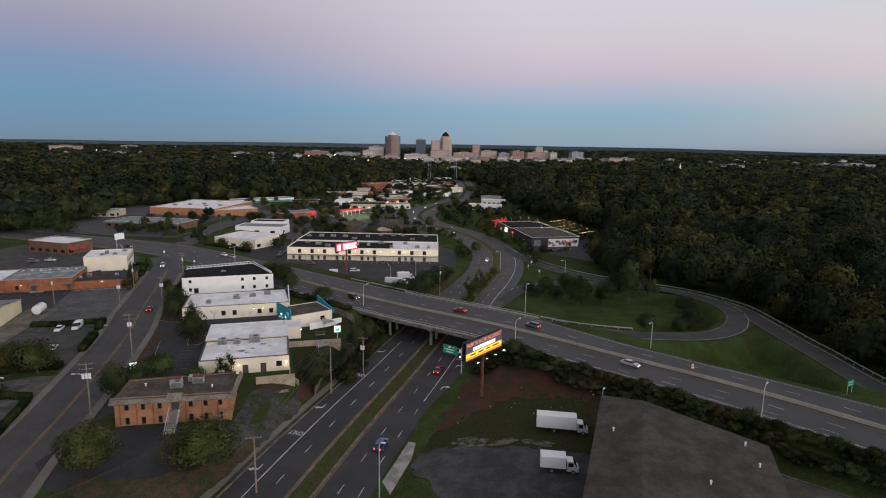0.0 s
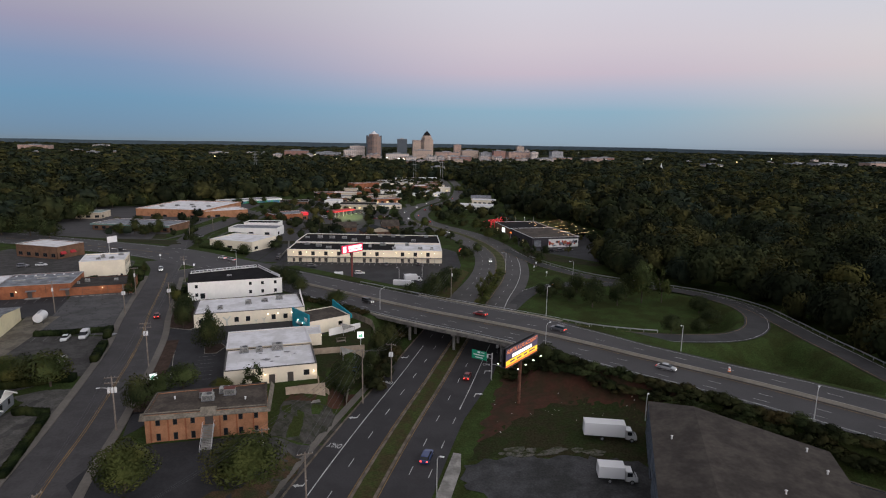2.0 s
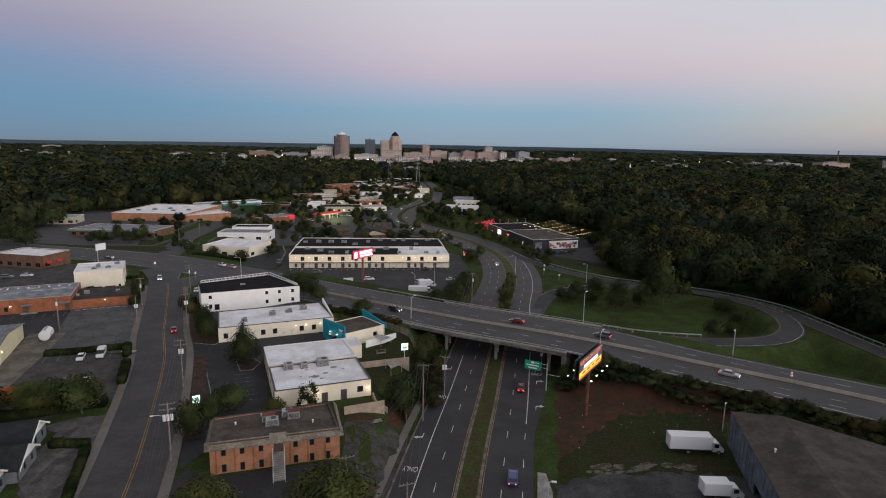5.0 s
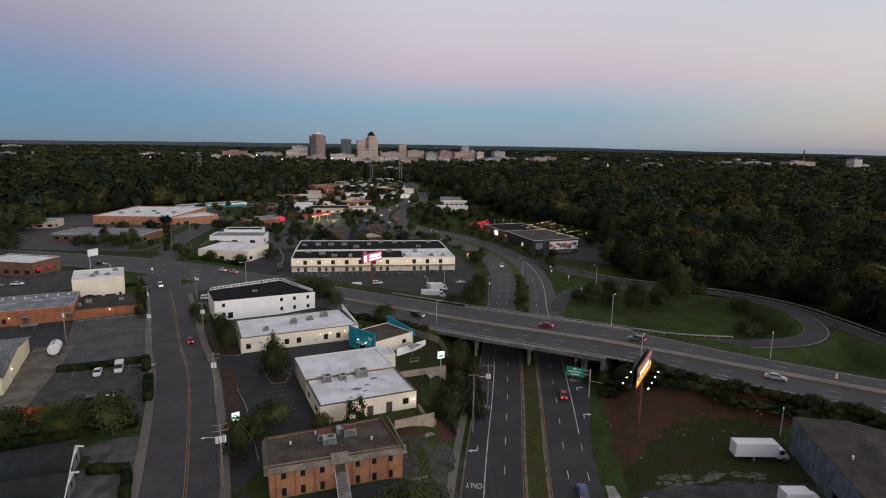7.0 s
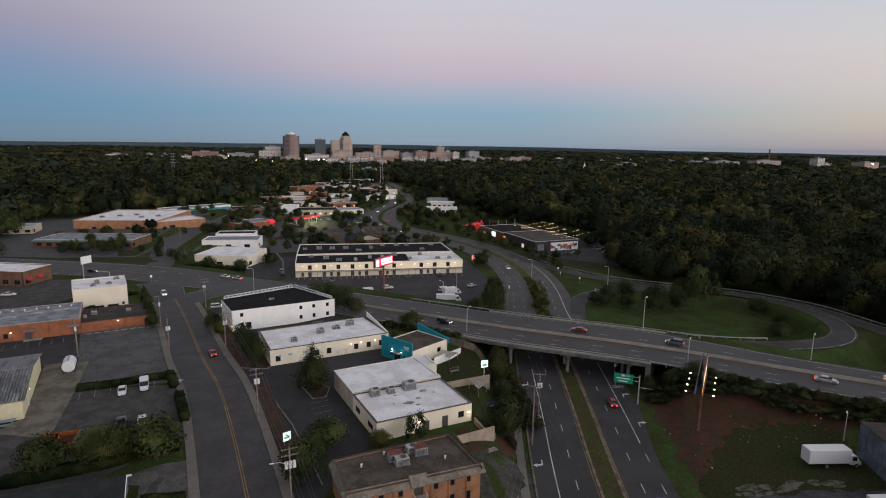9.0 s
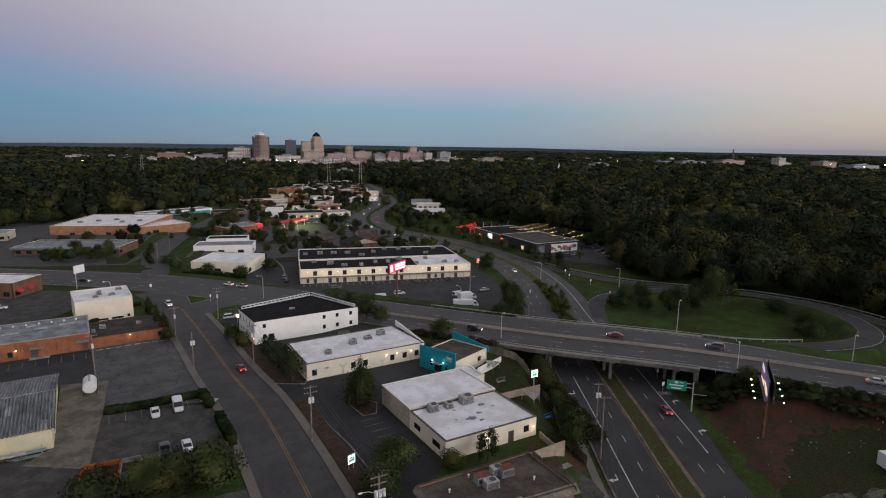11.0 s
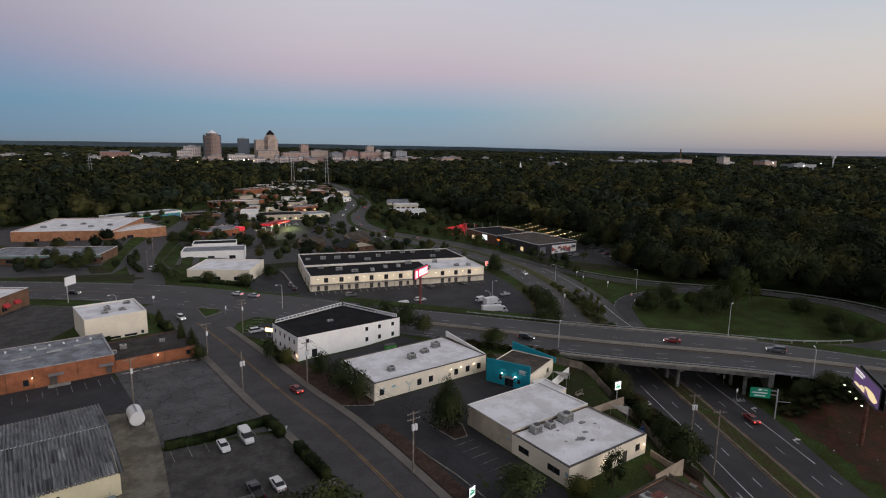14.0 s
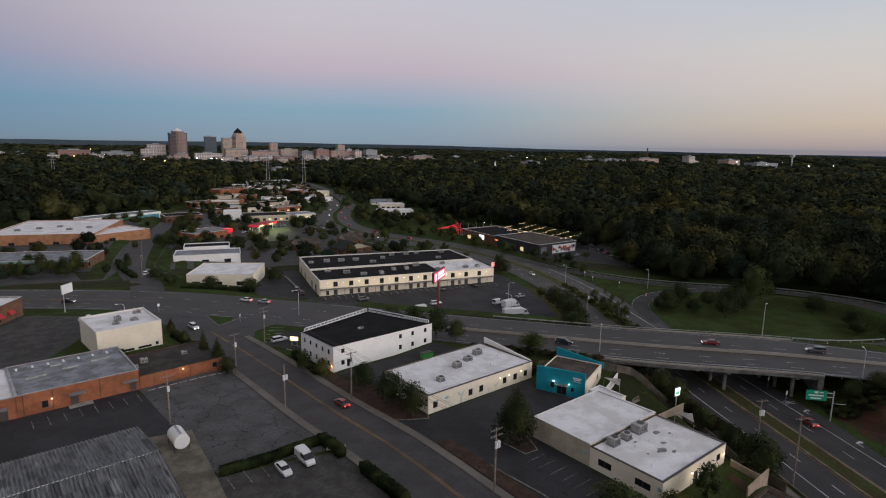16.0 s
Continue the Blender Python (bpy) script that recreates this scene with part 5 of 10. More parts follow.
# the long one-storey building behind it
ws = (2.0, 12.4, 15.8, 23.6, 27.3, 31.0)
flat_shop = building("long_white_building", [(-82.7, 177.2), (-50.6, 186.4), (-56.6, 203.4), (-87.2, 194)], 3.8, 8.1, PAINT_CREAM, ROOF_WHITE, "long cream one-storey building with a white flat roof",
                     {0: [(u - 0.65, u + 0.65, 1.0, 2.6) for u in ws], 3: [(4, 5.2, 1.2, 2.6), (10, 11.2, 1.2, 2.6)], 1: [(6, 7.2, 0, 2.2, "door")]}, 0.1, coping=FRAME_DARK)
mural(flat_shop, (0, 0), (33.4, 0), [("tree", 9.5, 1.7), ("tree", 20.6, 1.1), ("tree", 18.2, 0.8), ("cloud", 5.2, 0.8), ("tree", 29.2, 0.9), ("cloud", 2.4, 0.6)])
bm = bmesh.new()
prism(bm, [(33.1, 0.3), (33.4, 0.3), (33.4, 17.5), (33.1, 17.5)], 4.42, [4.6, 4.6, 6.0, 6.0])
part("end_parapet", bm, PAINT_WHITE, flat_shop, "white sloping end parapet")
for x, y, w, h in ((7.5, 5.0, 1.5, 1.0), (16.0, 9.0, 1.9, 1.3), (21.2, 10.8, 2.0, 0.9), (26.0, 12.5, 2.2, 1.3)):
    roof_unit(on_roof(flat_shop, x, y, 4.2), w, 1.5, h)
for x, y in ((23.5, 5.0), (12, 4), (29, 8)):
    roof_vent(on_roof(flat_shop, x, y, 4.2))
for u in (24.9, 29.2, 21.9):
    wall_lamp(at_wall(flat_shop, u, 0, 2.9), power=11)

# the two-storey white building with the dark roof
up_w = [(u - 0.5, u + 0.5, 4.6, 5.8) for u in (2.8, 21.3, 25.6, 30.2)] + [(u - 0.5, u + 0.5, 1.4, 2.7) for u in (2.8, 21.3, 25.6, 30.2)] + [(4.0, 5.6, 0.6, 2.6)]
side_w = [(u - 0.45, u + 0.45, 4.3, 5.6) for u in (2, 5, 8, 11, 14)] + [(u - 0.45, u + 0.45, 1.2, 2.5) for u in (2, 5, 8, 11, 14)]
white_block = building("white_office_building", [(-96.4, 208), (-65.2, 217.7), (-79.1, 236.7), (-101.9, 223.3)], 3.7, 10.5, PAINT_WHITE, ROOF_DARK, "white two-storey office building with a sunken black roof", {0: up_w, 3: side_w, 1: side_w[:6]}, 0.2, coping=ROOF_DARK)
for k in range(30):
    a = Vector((32.0, 0.9)).lerp(Vector((25.0, 21.5)), k / 29) if k < 12 else Vector((24.3, 21.9)).lerp(Vector((0.2, 15.9)), (k - 12) / 17)
    bm = bmesh.new()
    box(bm, a.x - 0.13, a.x + 0.13, a.y - 0.3, a.y - 0.04, 6.9, 7.55)
    part("parapet_post", bm, METAL_WHITE, white_block)
for a, b in (((31.9, 0.72), (24.95, 21.35)), ((24.2, 21.75), (0.3, 15.75))):
    d = (Vector(b) - Vector(a)).normalized()
    o = Vector((-d.y, d.x)) * 0.14
    for z0, z1 in ((7.551, 7.75), (6.93, 7.05)):
        bm = bmesh.new()
        prism(bm, [tuple(Vector(a) - o), tuple(Vector(b) - o), tuple(Vector(b) + o), tuple(Vector(a) + o)], z0, z1)
        part("parapet_rail", bm, METAL_WHITE, white_block)
roof_unit(on_roof(white_block, 14, 9, 6.6), 1.6, 0.8, 0.5)
wall_lamp(at_wall(white_block, 0.0, 0.7, 1.6, -90), power=30, colour=(1.0, 0.35, 0.12), label="orange-red lamp at the corner of a white wall")
sign_glow = plain("warm_sign_face", (0.8, 0.6, 0.3), 0.4, emit=(1.0, 0.72, 0.40), strength=2.6)

# the two-storey brick office with the shingled mansard
bw = [(u - 0.42, u + 0.42, v, v + 1.55) for u in (2.3, 5.4, 8.6, 14.6, 17.5, 20.4) for v in (0.9, 4.0)] + [(10.8, 12.4, 3.55, 5.7, "door")]
brick_office = building("brick_office_building", [(-65.8, 108.6), (-43.6, 112.6), (-46.6, 124.2), (-67.8, 118.8)], 2.7, 9.1, BRICK_PALE, ROOF_BROWN, "two-storey orange brick office with a shingled mansard and outside stair",
                        {0: bw, 1: [(3, 3.9, 0.9, 2.4), (7, 7.9, 4, 5.5)], 3: [(3, 3.9, 4, 5.5), (7, 7.9, 4, 5.5)]}, 0.18, coping=ROOF_BROWN)
SHINGLE = material("weathered_shingles", (0.20, 0.175, 0.14), 0.95, 0.3, 0.3, 0.35, 2.0, 0.5)
for x0, x1 in ((-0.8, 10.2), (13.0, 23.2)):
    bm = bmesh.new()
    prism(bm, [(x0, -0.75), (x1, -0.75), (x1, 0.5), (x0, 0.5)], [4.9 + 0.65, 5.55, 5.55, 5.55], [5.75, 5.75, 6.65, 6.65])
    part("mansard", bm, SHINGLE, brick_office, "weathered brown shingle mansard")
bm = bmesh.new()
prism(bm, [(10.1, -1.15), (13.1, -1.15), (13.1, 0.6), (10.1, 0.6)], [5.75, 5.75, 5.75, 5.75], [5.9, 5.9, 7.0, 7.0])
part("door_canopy", bm, SHINGLE, brick_office, "shingled canopy over the stair door")
bm = bmesh.new()
prism(bm, [(22.58, -0.6), (23.25, -0.6), (23.25, 12.0), (22.58, 12.0)], [5.55] * 4, [6.65, 5.75, 5.75, 6.65])
part("mansard", bm, SHINGLE, brick_office, "weathered brown shingle mansard")
bm = bmesh.new()
prism(bm, [(-0.8, -0.6), (-0.05, -0.6), (-0.05, 10.4), (-0.8, 10.4)], [5.55] * 4, [5.75, 6.65, 6.65, 5.75])
part("mansard", bm, SHINGLE, brick_office, "weathered brown shingle mansard")
for k in range(7):
    u = 1.0 + k * 3.15
    if abs(u - 11.6) > 1.2:
        bm = bmesh.new()
        box(bm, u - 0.13, u + 0.13, -0.09, 0.02, -0.5, 5.55)
        part("pilaster", bm, BRICK, brick_office)
for k in range(17):
    bm = bmesh.new()
    z = 3.4 - k * 0.2
    box(bm, 10.7, 12.5, -1.0 - k * 0.28 - 0.3, -1.0 - k * 0.28, z - 0.14, z)
    part("stair_tread", bm, CONCRETE, brick_office)
bm = bmesh.new()
box(bm, 10.5, 12.7, -1.0, -0.02, 3.3, 3.5)
part("landing", bm, CONCRETE, brick_office)
bm = bmesh.new()
for x in (10.58, 12.62):
    tube(bm, (x, -0.1, 4.4), (x, -1.0, 4.4), 0.035)
    tube(bm, (x, -1.0, 4.4), (x, -5.6, 1.1), 0.035)
    for k in range(6):
        y = -1.0 - k * 0.9
        tube(bm, (x, y, 4.4 - k * 0.65), (x, y, 3.3 - k * 0.65), 0.025)
part("handrail", bm, METAL_WHITE, brick_office)
bm = bmesh.new()
prism(bm, [(10.62, -1.0), (10.72, -1.0), (10.72, -5.7), (10.62, -5.7)], [2.9, 2.9, -0.4, -0.4], [3.3, 3.3, 0.05, 0.05])
prism(bm, [(12.48, -1.0), (12.58, -1.0), (12.58, -5.7), (12.48, -5.7)], [2.9, 2.9, -0.4, -0.4], [3.3, 3.3, 0.05, 0.05])
part("stringer", bm, METAL, brick_office)
for x, y, w, d, h, top in ((10.6, 5.6, 2.3, 1.5, 1.3, None), (10.0, 7.4, 2.4, 1.6, 1.2, UNIT_RED), (13.4, 8.7, 2.0, 1.5, 1.2, None), (14.6, 7.6, 2.2, 1.5, 1.3, UNIT_RED)):
    roof_unit(on_roof(brick_office, x, y, 6.22), w, d, h, top=top, label="white air conditioning unit with a rusty top on the roof" if top else "white air conditioning unit on a gravel roof")
for x, y in ((8.6, 9.4), (4, 7), (18, 4.5)):
    roof_vent(on_roof(brick_office, x, y, 6.22), 0.2)

# brick workshops beside the old parking lot
ROOF_TAR = material("brown_tar_roof", (0.052, 0.046, 0.042), 0.9, 0.25, 0.5, 0.45, 3.0, 0.3)
EDGE_METAL = material("roof_edge_metal", (0.34, 0.34, 0.35), 0.6, 0.1, 0.5, 0.3, 2.0, 0.05)
workshop = building("brick_workshop", [(-163.3, 207.3), (-141, 214.2), (-147.2, 233.5), (-169.5, 226.6)], 3.6, 8.6, BRICK, ROOF_GREY, "orange-red brick workshop with a patched grey flat roof",
                    {0: [(4.3, 5.5, 1.1, 2.7), (9.5, 11.0, 0.0, 2.5, "door"), (21.3, 22.6, 0.4, 2.7, "door")]}, 0.1, coping=EDGE_METAL)
workshop_left = building("brick_workshop", [(-194, 197.8), (-163.35, 207.28), (-169.4, 226.4), (-200, 217)], 3.6, 8.5, BRICK, ROOF_WHITE, "brick workshop with a pale grey roof and a blue door", {0: [(29.0, 30.6, 0.1, 2.4, "door"), (22, 23.4, 1.1, 2.6)]}, 0.1, coping=EDGE_METAL)
workshop_low = building("brick_workshop", [(-140.9, 214.3), (-122.4, 220.8), (-127.7, 236.2), (-146.1, 229.8)], 3.5, 6.9, BRICK, ROOF_TAR, "low orange-red brick workshop with a dark flat roof",
                        {0: [(17.0, 18.2, 1.2, 2.5)], 1: [(5, 6.4, 1.2, 2.5)]}, 0.1, coping=ROOF_TAR)
for x0, u0, u1 in ((workshop, 9.2, 12.4), (workshop, 19.8, 22.9), (workshop_left, 28.2, 30.5)):
    bm = bmesh.new()
    prism(bm, [(u0, -1.1), (u1, -1.1), (u1, -0.02), (u0, -0.02)], [2.75, 2.75, 2.9, 2.9], [2.87, 2.87, 3.1, 3.1])
    part("door_canopy", bm, CANOPY_GREY, x0, "grey metal door canopy")
bm = bmesh.new()
box(bm, 9.0, 13.6, -1.9, -0.02, -0.3, 0.35)
part("door_step", bm, CONCRETE, workshop)
for u in (15.3, 6.4, 1.2):
    bm = bmesh.new()
    tube(bm, (u, -0.08, -0.3), (u, -0.08, 4.9), 0.07)
    part("downpipe", bm, BRICK_BROWN, workshop)
for u in (11.5, 3.2):
    bm = bmesh.new()
    tube(bm, (u, -0.08, -0.3), (u, -0.08, 3.3), 0.07)
    part("downpipe", bm, BRICK_BROWN, workshop_low)
wall_lamp(at_wall(workshop, 6.2, 0, 2.9), power=26)
wall_lamp(at_wall(workshop_low, 9.8, 0, 2.8), power=34)
for x, y, l in ((4.5, 9.5, 4.0), (11.5, 11.5, 3.4), (17.8, 13.0, 4.0), (9, 15, 2.4)):
    ob = thing("roof_skylight", on_roof(workshop, x, y, 4.88, 6), "long low grey skylight on a flat roof", "skylight", "roof skylights")
    bm = bmesh.new()
    box(bm, -l / 2, l / 2, -0.35, 0.35, 0, 0.32)
    bevel_all(bm, 0.05)
    part("curb", bm, UNIT_GREY, ob)
for k in range(7):
    ob = thing("roof_vent", on_roof(workshop, 1.5 + k * 3.1, 17.2 + 0.1 * (k % 2), 4.88), "small white box vent on a flat roof", "vent", "roof vents")
    bm = bmesh.new()
    box(bm, -0.22, 0.22, -0.6, 0.6, 0, 0.28)
    part("pipe", bm, METAL_WHITE, ob)
roof_stains(workshop, 4.9, ((5.5, 7.0, 1.4, 0.5), (9.0, 8.2, 1.5, 0.45), (7.4, 6.0, 0.9, 0.4), (16.2, 11.2, 1.6, 0.5), (14.0, 8.0, 1.0, 0.5), (19.0, 9.0, 0.8, 0.4)), 5)
roof_unit(on_roof(workshop_low, 3.5, 9.0, 3.18), 1.6, 1.2, 1.3)
roof_unit(on_roof(workshop_low, 13.2, 9.0, 3.18), 1.3, 1.0, 0.9)
roof_unit(on_roof(workshop_low, 1.0, 6.5, 3.18), 0.9, 0.9, 1.0)

# the two-storey cream block
cream = building("cream_block", [(-152.7, 240.1), (-137.3, 246), (-143, 262), (-159, 256.5)], 3.3, 11.0, PAINT_CREAM, ROOF_WHITE, "pale yellow two-storey block with a light flat roof",
                 {0: [(6.0, 9.0, 0.6, 1.3), (10.0, 13.5, 0.6, 1.3), (14.6, 15.4, 0.8, 1.8)], 1: [(2 + 3 * k, 3.6 + 3 * k, v, v + 2.2) for k in range(5) for v in (0.9, 4.6)]}, 0.3)
for x, y, w, d, h in ((7.6, 8.6, 1.6, 1.4, 1.3), (6.3, 5.2, 1.6, 1.2, 0.8), (11.2, 6.0, 1.8, 1.1, 0.8), (14, 13, 2.0, 1.0, 0.9)):
    roof_unit(on_roof(cream, x, y, 7.4), w, d, h)

# the corrugated shed
shed = thing("storage_shed", Matrix.Translation((-130.8, 156, 3.6)) @ Matrix.Rotation(math.atan2(12, 39.2), 4, "Z"), "pale yellow storage shed with a weathered corrugated roof", "shed")
SW, SD, EAVE, RIDGE = 52.0, 30.0, 4.4, 6.2
for a, b, h in (((-SW, 0), (0, 0), EAVE), ((0, SD), (-SW, SD), EAVE)):
    bm = bmesh.new()
    slab_wall(bm, a, b, -1, h, [(SW - 15, SW - 8.5, 1.0, 4.1), (SW - 24, SW - 17.5, 1.0, 4.1)] if a[1] == 0 else [], 0.25)
    part("wall", bm, PAINT_YELLOW, shed)
for x in (0.0, -SW):
    bm = bmesh.new()
    pts = [(0.26, -1), (SD - 0.26, -1), (SD - 0.26, EAVE), (SD / 2, RIDGE), (0.26, EAVE)]
    lo_v = [bm.verts.new((x, y, z)) for y, z in pts]
    hi_v = [bm.verts.new((x - 0.25 if x == 0 else x + 0.25, y, z)) for y, z in pts]
    bm.faces.new(lo_v)
    bm.faces.new(hi_v[::-1])
    for i in range(5):
        j = (i + 1) % 5
        bm.faces.new((lo_v[i], lo_v[j], hi_v[j], hi_v[i]))
    part("gable_wall", bm, PAINT_YELLOW, shed)


def corrugated(length, width, pitch=0.3, depth=0.045):
    """A sheet with ribs along y."""
    n = int(width / pitch * 4)
    xs = np.linspace(0, width, n + 1)
    zs = depth * np.sin(xs / pitch * 2 * math.pi)
    v = np.concatenate([np.stack([xs, np.zeros(n + 1), zs], 1), np.stack([xs, np.full(n + 1, length), zs], 1)])
    i = np.arange(n)
    return np_mesh("roof_sheet", v, np.stack([i, i + 1, i + n + 2, i + n + 1], 1))


slope_len = math.hypot(SD / 2 + 0.5, RIDGE - EAVE)
sheet_l = slope_len / 4 + 0.12
sheet_mesh = corrugated(sheet_l, 1.24, 0.62, 0.13)
sheet_mesh.materials.append(SHEET)
tilt = math.atan2(RIDGE - EAVE, SD / 2)
for side in (0, 1):
    for row in range(4):
        for k in range(int(SW / 1.2) + 1):
            ob = new("roof_sheet", sheet_mesh)
            ob.parent = shed
            lift = 0.06 + 0.012 * ((k + row) % 2) + 0.02 * row
            y = -0.5 + row * slope_len / 4 * math.cos(tilt)
            z = EAVE - 0.5 * math.tan(tilt) + row * slope_len / 4 * math.sin(tilt) + lift
            if side == 0:
                ob.matrix_basis = Matrix.Translation((-SW + k * 1.2 - 0.3, y, z)) @ Matrix.Rotation(tilt, 4, "X")
            else:
                ob.matrix_basis = Matrix.Translation((-SW + k * 1.2 + 0.94, SD - y, z)) @ Matrix.Rotation(math.pi, 4, "Z") @ Matrix.Rotation(tilt, 4, "X")
bm = bmesh.new()
tube(bm, (-SW, SD / 2, RIDGE + 0.13), (0.3, SD / 2, RIDGE + 0.10), 0.10)
part("ridge_cap", bm, METAL, shed)
bm = bmesh.new()
box(bm, 0.02, 0.12, 6.5, 7.6, 0, 2.2)
part("door_leaf", bm, METAL_WHITE, shed)
wall_lamp(at_wall(shed, 0.0, 9.2, 3.2, 90), mat=LAMP_WARM, power=18)
for k in range(6):
    ob = thing("pipe_rack", shed.matrix_basis @ Matrix.Translation((-14.5 + (k % 2) * 7.2, -1.5 - 0.35 * (k // 2), 0.05 + 0.55 * (k // 2))), "pile of steel pipes stacked beside the shed", "pipes", "pipe racks")
    for j in range(5):
        bm = bmesh.new()
        tube(bm, (-3, -0.1 + 0.22 * j, 0.12), (3.1, -0.1 + 0.22 * j, 0.12), 0.1)
        part("pipe", bm, METAL if k % 3 else UNIT_RED, ob)
    bm = bmesh.new()
    for x in (-2.4, 2.4):
        box(bm, x - 0.1, x + 0.1, -0.3, 1.0, -0.35, 0.01)
    part("rack_foot", bm, POLE_WOOD, ob)

# the white tank on its cradle
tank = thing("storage_tank", pose(-132.2, 182.6, 3.75, 0, 0, -74), "white horizontal storage tank on a steel cradle", "tank")
bm = bmesh.new()
tube(bm, (-2.4, 0, 2.0), (2.4, 0, 2.0), 1.45, n=24)
bevel_all(bm, 0.08)
part("vessel", bm, METAL_WHITE, tank, smooth=False)
for x in (-2.2, 2.2):
    for y in (-1.3, 1.3):
        bm = bmesh.new()
        tube(bm, (x, y, 0), (x, y, 2.0), 0.09)
        part("cradle_leg", bm, METAL_DARK, tank)
bm = bmesh.new()
for x in (-1.6, 0, 1.6):
    tube(bm, (x, 0, 3.4), (x, 0, 3.75), 0.14)
box(bm, -1.9, 1.9, -0.25, 0.25, 3.44, 3.5)
part("hatch", bm, METAL, tank)

# the teal-fronted day-care pavilion
teal = thing("teal_pavilion", Matrix.Translation((-53.3, 180.2, 3.9)) @ Matrix.Rotation(math.atan2(-9.7, 7.0), 4, "Z"), "small building with a bright teal slanted front wall", "building")
bm = bmesh.new()
slab_wall(bm, (0, 0), (11.9, 0), -1, 6.3, [(5.2, 7.6, 1.0, 3.3), (3.6, 4.6, 1.0 + 1.2, 1.0 + 2.6), (8.6, 9.4, 2.2, 3.3)], 0.4)
for v in bm.verts:
    if v.co.z > 6:
        v.co.z -= 0.10 * (11.9 - v.co.x) * 0.35
part("front_wall", bm, PAINT_TEAL, teal, "bright teal wall with pale lettering bars")
for q in ((5.2, 7.6, 0, 2.3), (3.6, 4.6, 1.2, 2.6), (8.6, 9.4, 1.2, 2.3)):
    opening(teal, (0, 0), (11.9, 0), q, 0.0, "window")
bm = bmesh.new()
box(bm, 4.9, 7.9, -1.2, 0.0, 2.5, 2.65)
part("door_canopy", bm, CANOPY_GREY, teal)
for k, (u, w, z) in enumerate(((9.0, 2.0, 4.6), (9.2, 1.5, 4.2), (9.0, 1.9, 3.75))):
    bm = bmesh.new()
    box(bm, u, u + w, -0.04, -0.005, z, z + 0.28)
    part("sign_bar", bm, METAL_WHITE if k != 2 else MURAL_BLUE, teal)
for a, b in (((11.9, 0.42), (11.9, 13.6)), ((11.9, 14.0), (0, 14.0)), ((0, 14.0), (0, 0.42))):
    bm = bmesh.new()
    slab_wall(bm, a, b, -1, 4.0, [(9.5, 11.0, 2.3, 3.6)] if a == (11.9, 0.42) else [], 0.3)
    part("wall", bm, PAINT_CREAM, teal)
bm = bmesh.new()
prism(bm, [(0.3, 0.42), (11.6, 0.42), (11.6, 13.7), (0.3, 13.7)], 3.6, 3.85)
part("roof", bm, ROOF_BROWN, teal)
bm = bmesh.new()
prism(bm, [(0.0, 14.02), (12.4, 14.02), (12.4, 14.4), (0.0, 14.4)], [3.0, 3.0, 3.0, 3.0], [6.2, 4.3, 4.3, 6.2])
part("fin_wall", bm, PAINT_TEAL, teal, "teal slanted fin wall")
wall_lamp(at_wall(teal, 4.5, 0, 3.0), power=24, mat=LAMP_COOL, colour=(1, 0.95, 0.85))
wall_lamp(at_wall(teal, 8.2, 0, 3.0), power=24, mat=LAMP_COOL, colour=(1, 0.95, 0.85))

# the motel-like row behind the highway
cols = [6.6 * k for k in (1, 2, 3, 4, 5, 6, 7, 9, 10, 11)]
mall_holes = [(u - 0.9, u + 0.9, 3.6, 5.7) for u in cols] + [(u - 0.8, u + 0.8, 0.1, 2.3, "door") for u in cols] + [(u - 3.9, u - 2.7, 0.3, 2.2, "door") for u in cols[::2]]
row = building("commercial_row", [(-81.5, 298.4), (-1.6, 296.9), (-1.9, 318), (-81.7, 319.5)], -0.4, 6.2, PAINT_CREAM, ROOF_DARK, "long cream two-storey commercial row lit by warm wall lamps", {0: mall_holes, 3: [(4, 7, 0.1, 3.2, "door"), (12, 15, 0.1, 3.2, "door")], 1: [(3, 4.5, 3.6, 5.5), (9, 10.5, 3.6, 5.5)]}, 0.3)
row_back = building("commercial_row", [(-81.7, 319.6), (-1.9, 318.1), (-2.6, 345), (-81, 349)], -0.6, 6.6, PAINT_CREAM, ROOF_DARK, "rear half of a long commercial row with a dark felt roof", {3: [(5, 8, 0.1, 3.2, "door"), (16, 19, 0.1, 3.2, "door")]}, 0.3)
bm = bmesh.new()
box(bm, 54.2, 79.5, 0.4, 20.6, 6.31, 6.345)
part("white_roof_section", bm, ROOF_WHITE, row, "white membrane section of the roof")
bm = bmesh.new()
box(bm, 0, 79.9, -1.3, -0.01, 2.75, 3.0)
part("walkway_ledge", bm, CONCRETE_OLD, row)
for k in range(25):
    bm = bmesh.new()
    x = 0.2 + k * 3.3
    tube(bm, (x, -1.22, -0.2), (x, -1.22, 2.75), 0.06)
    part("ledge_post", bm, METAL_DARK, row)
unit_rng = random.Random(8)
for k in range(22):
    b_ob, dep = (row, 21) if k % 2 else (row_back, 27)
    roof_unit(on_roof(b_ob, 4 + k * 3.4 + unit_rng.uniform(-1, 1), dep * unit_rng.choice((0.3, 0.55, 0.8)), 6.3 if b_ob == row else 6.9, unit_rng.choice((0, 0, 90))), unit_rng.uniform(1.8, 3.2), 1.6, unit_rng.uniform(0.9, 1.5))
for k in range(12):
    u = 3.3 + 6.6 * k
    wall_lamp(at_wall(row, u, 0, 5.3), LAMP_SOFT, power=95, colour=(1.0, 0.80, 0.55), reach=2.0, label="glowing wall lamp on the commercial row")

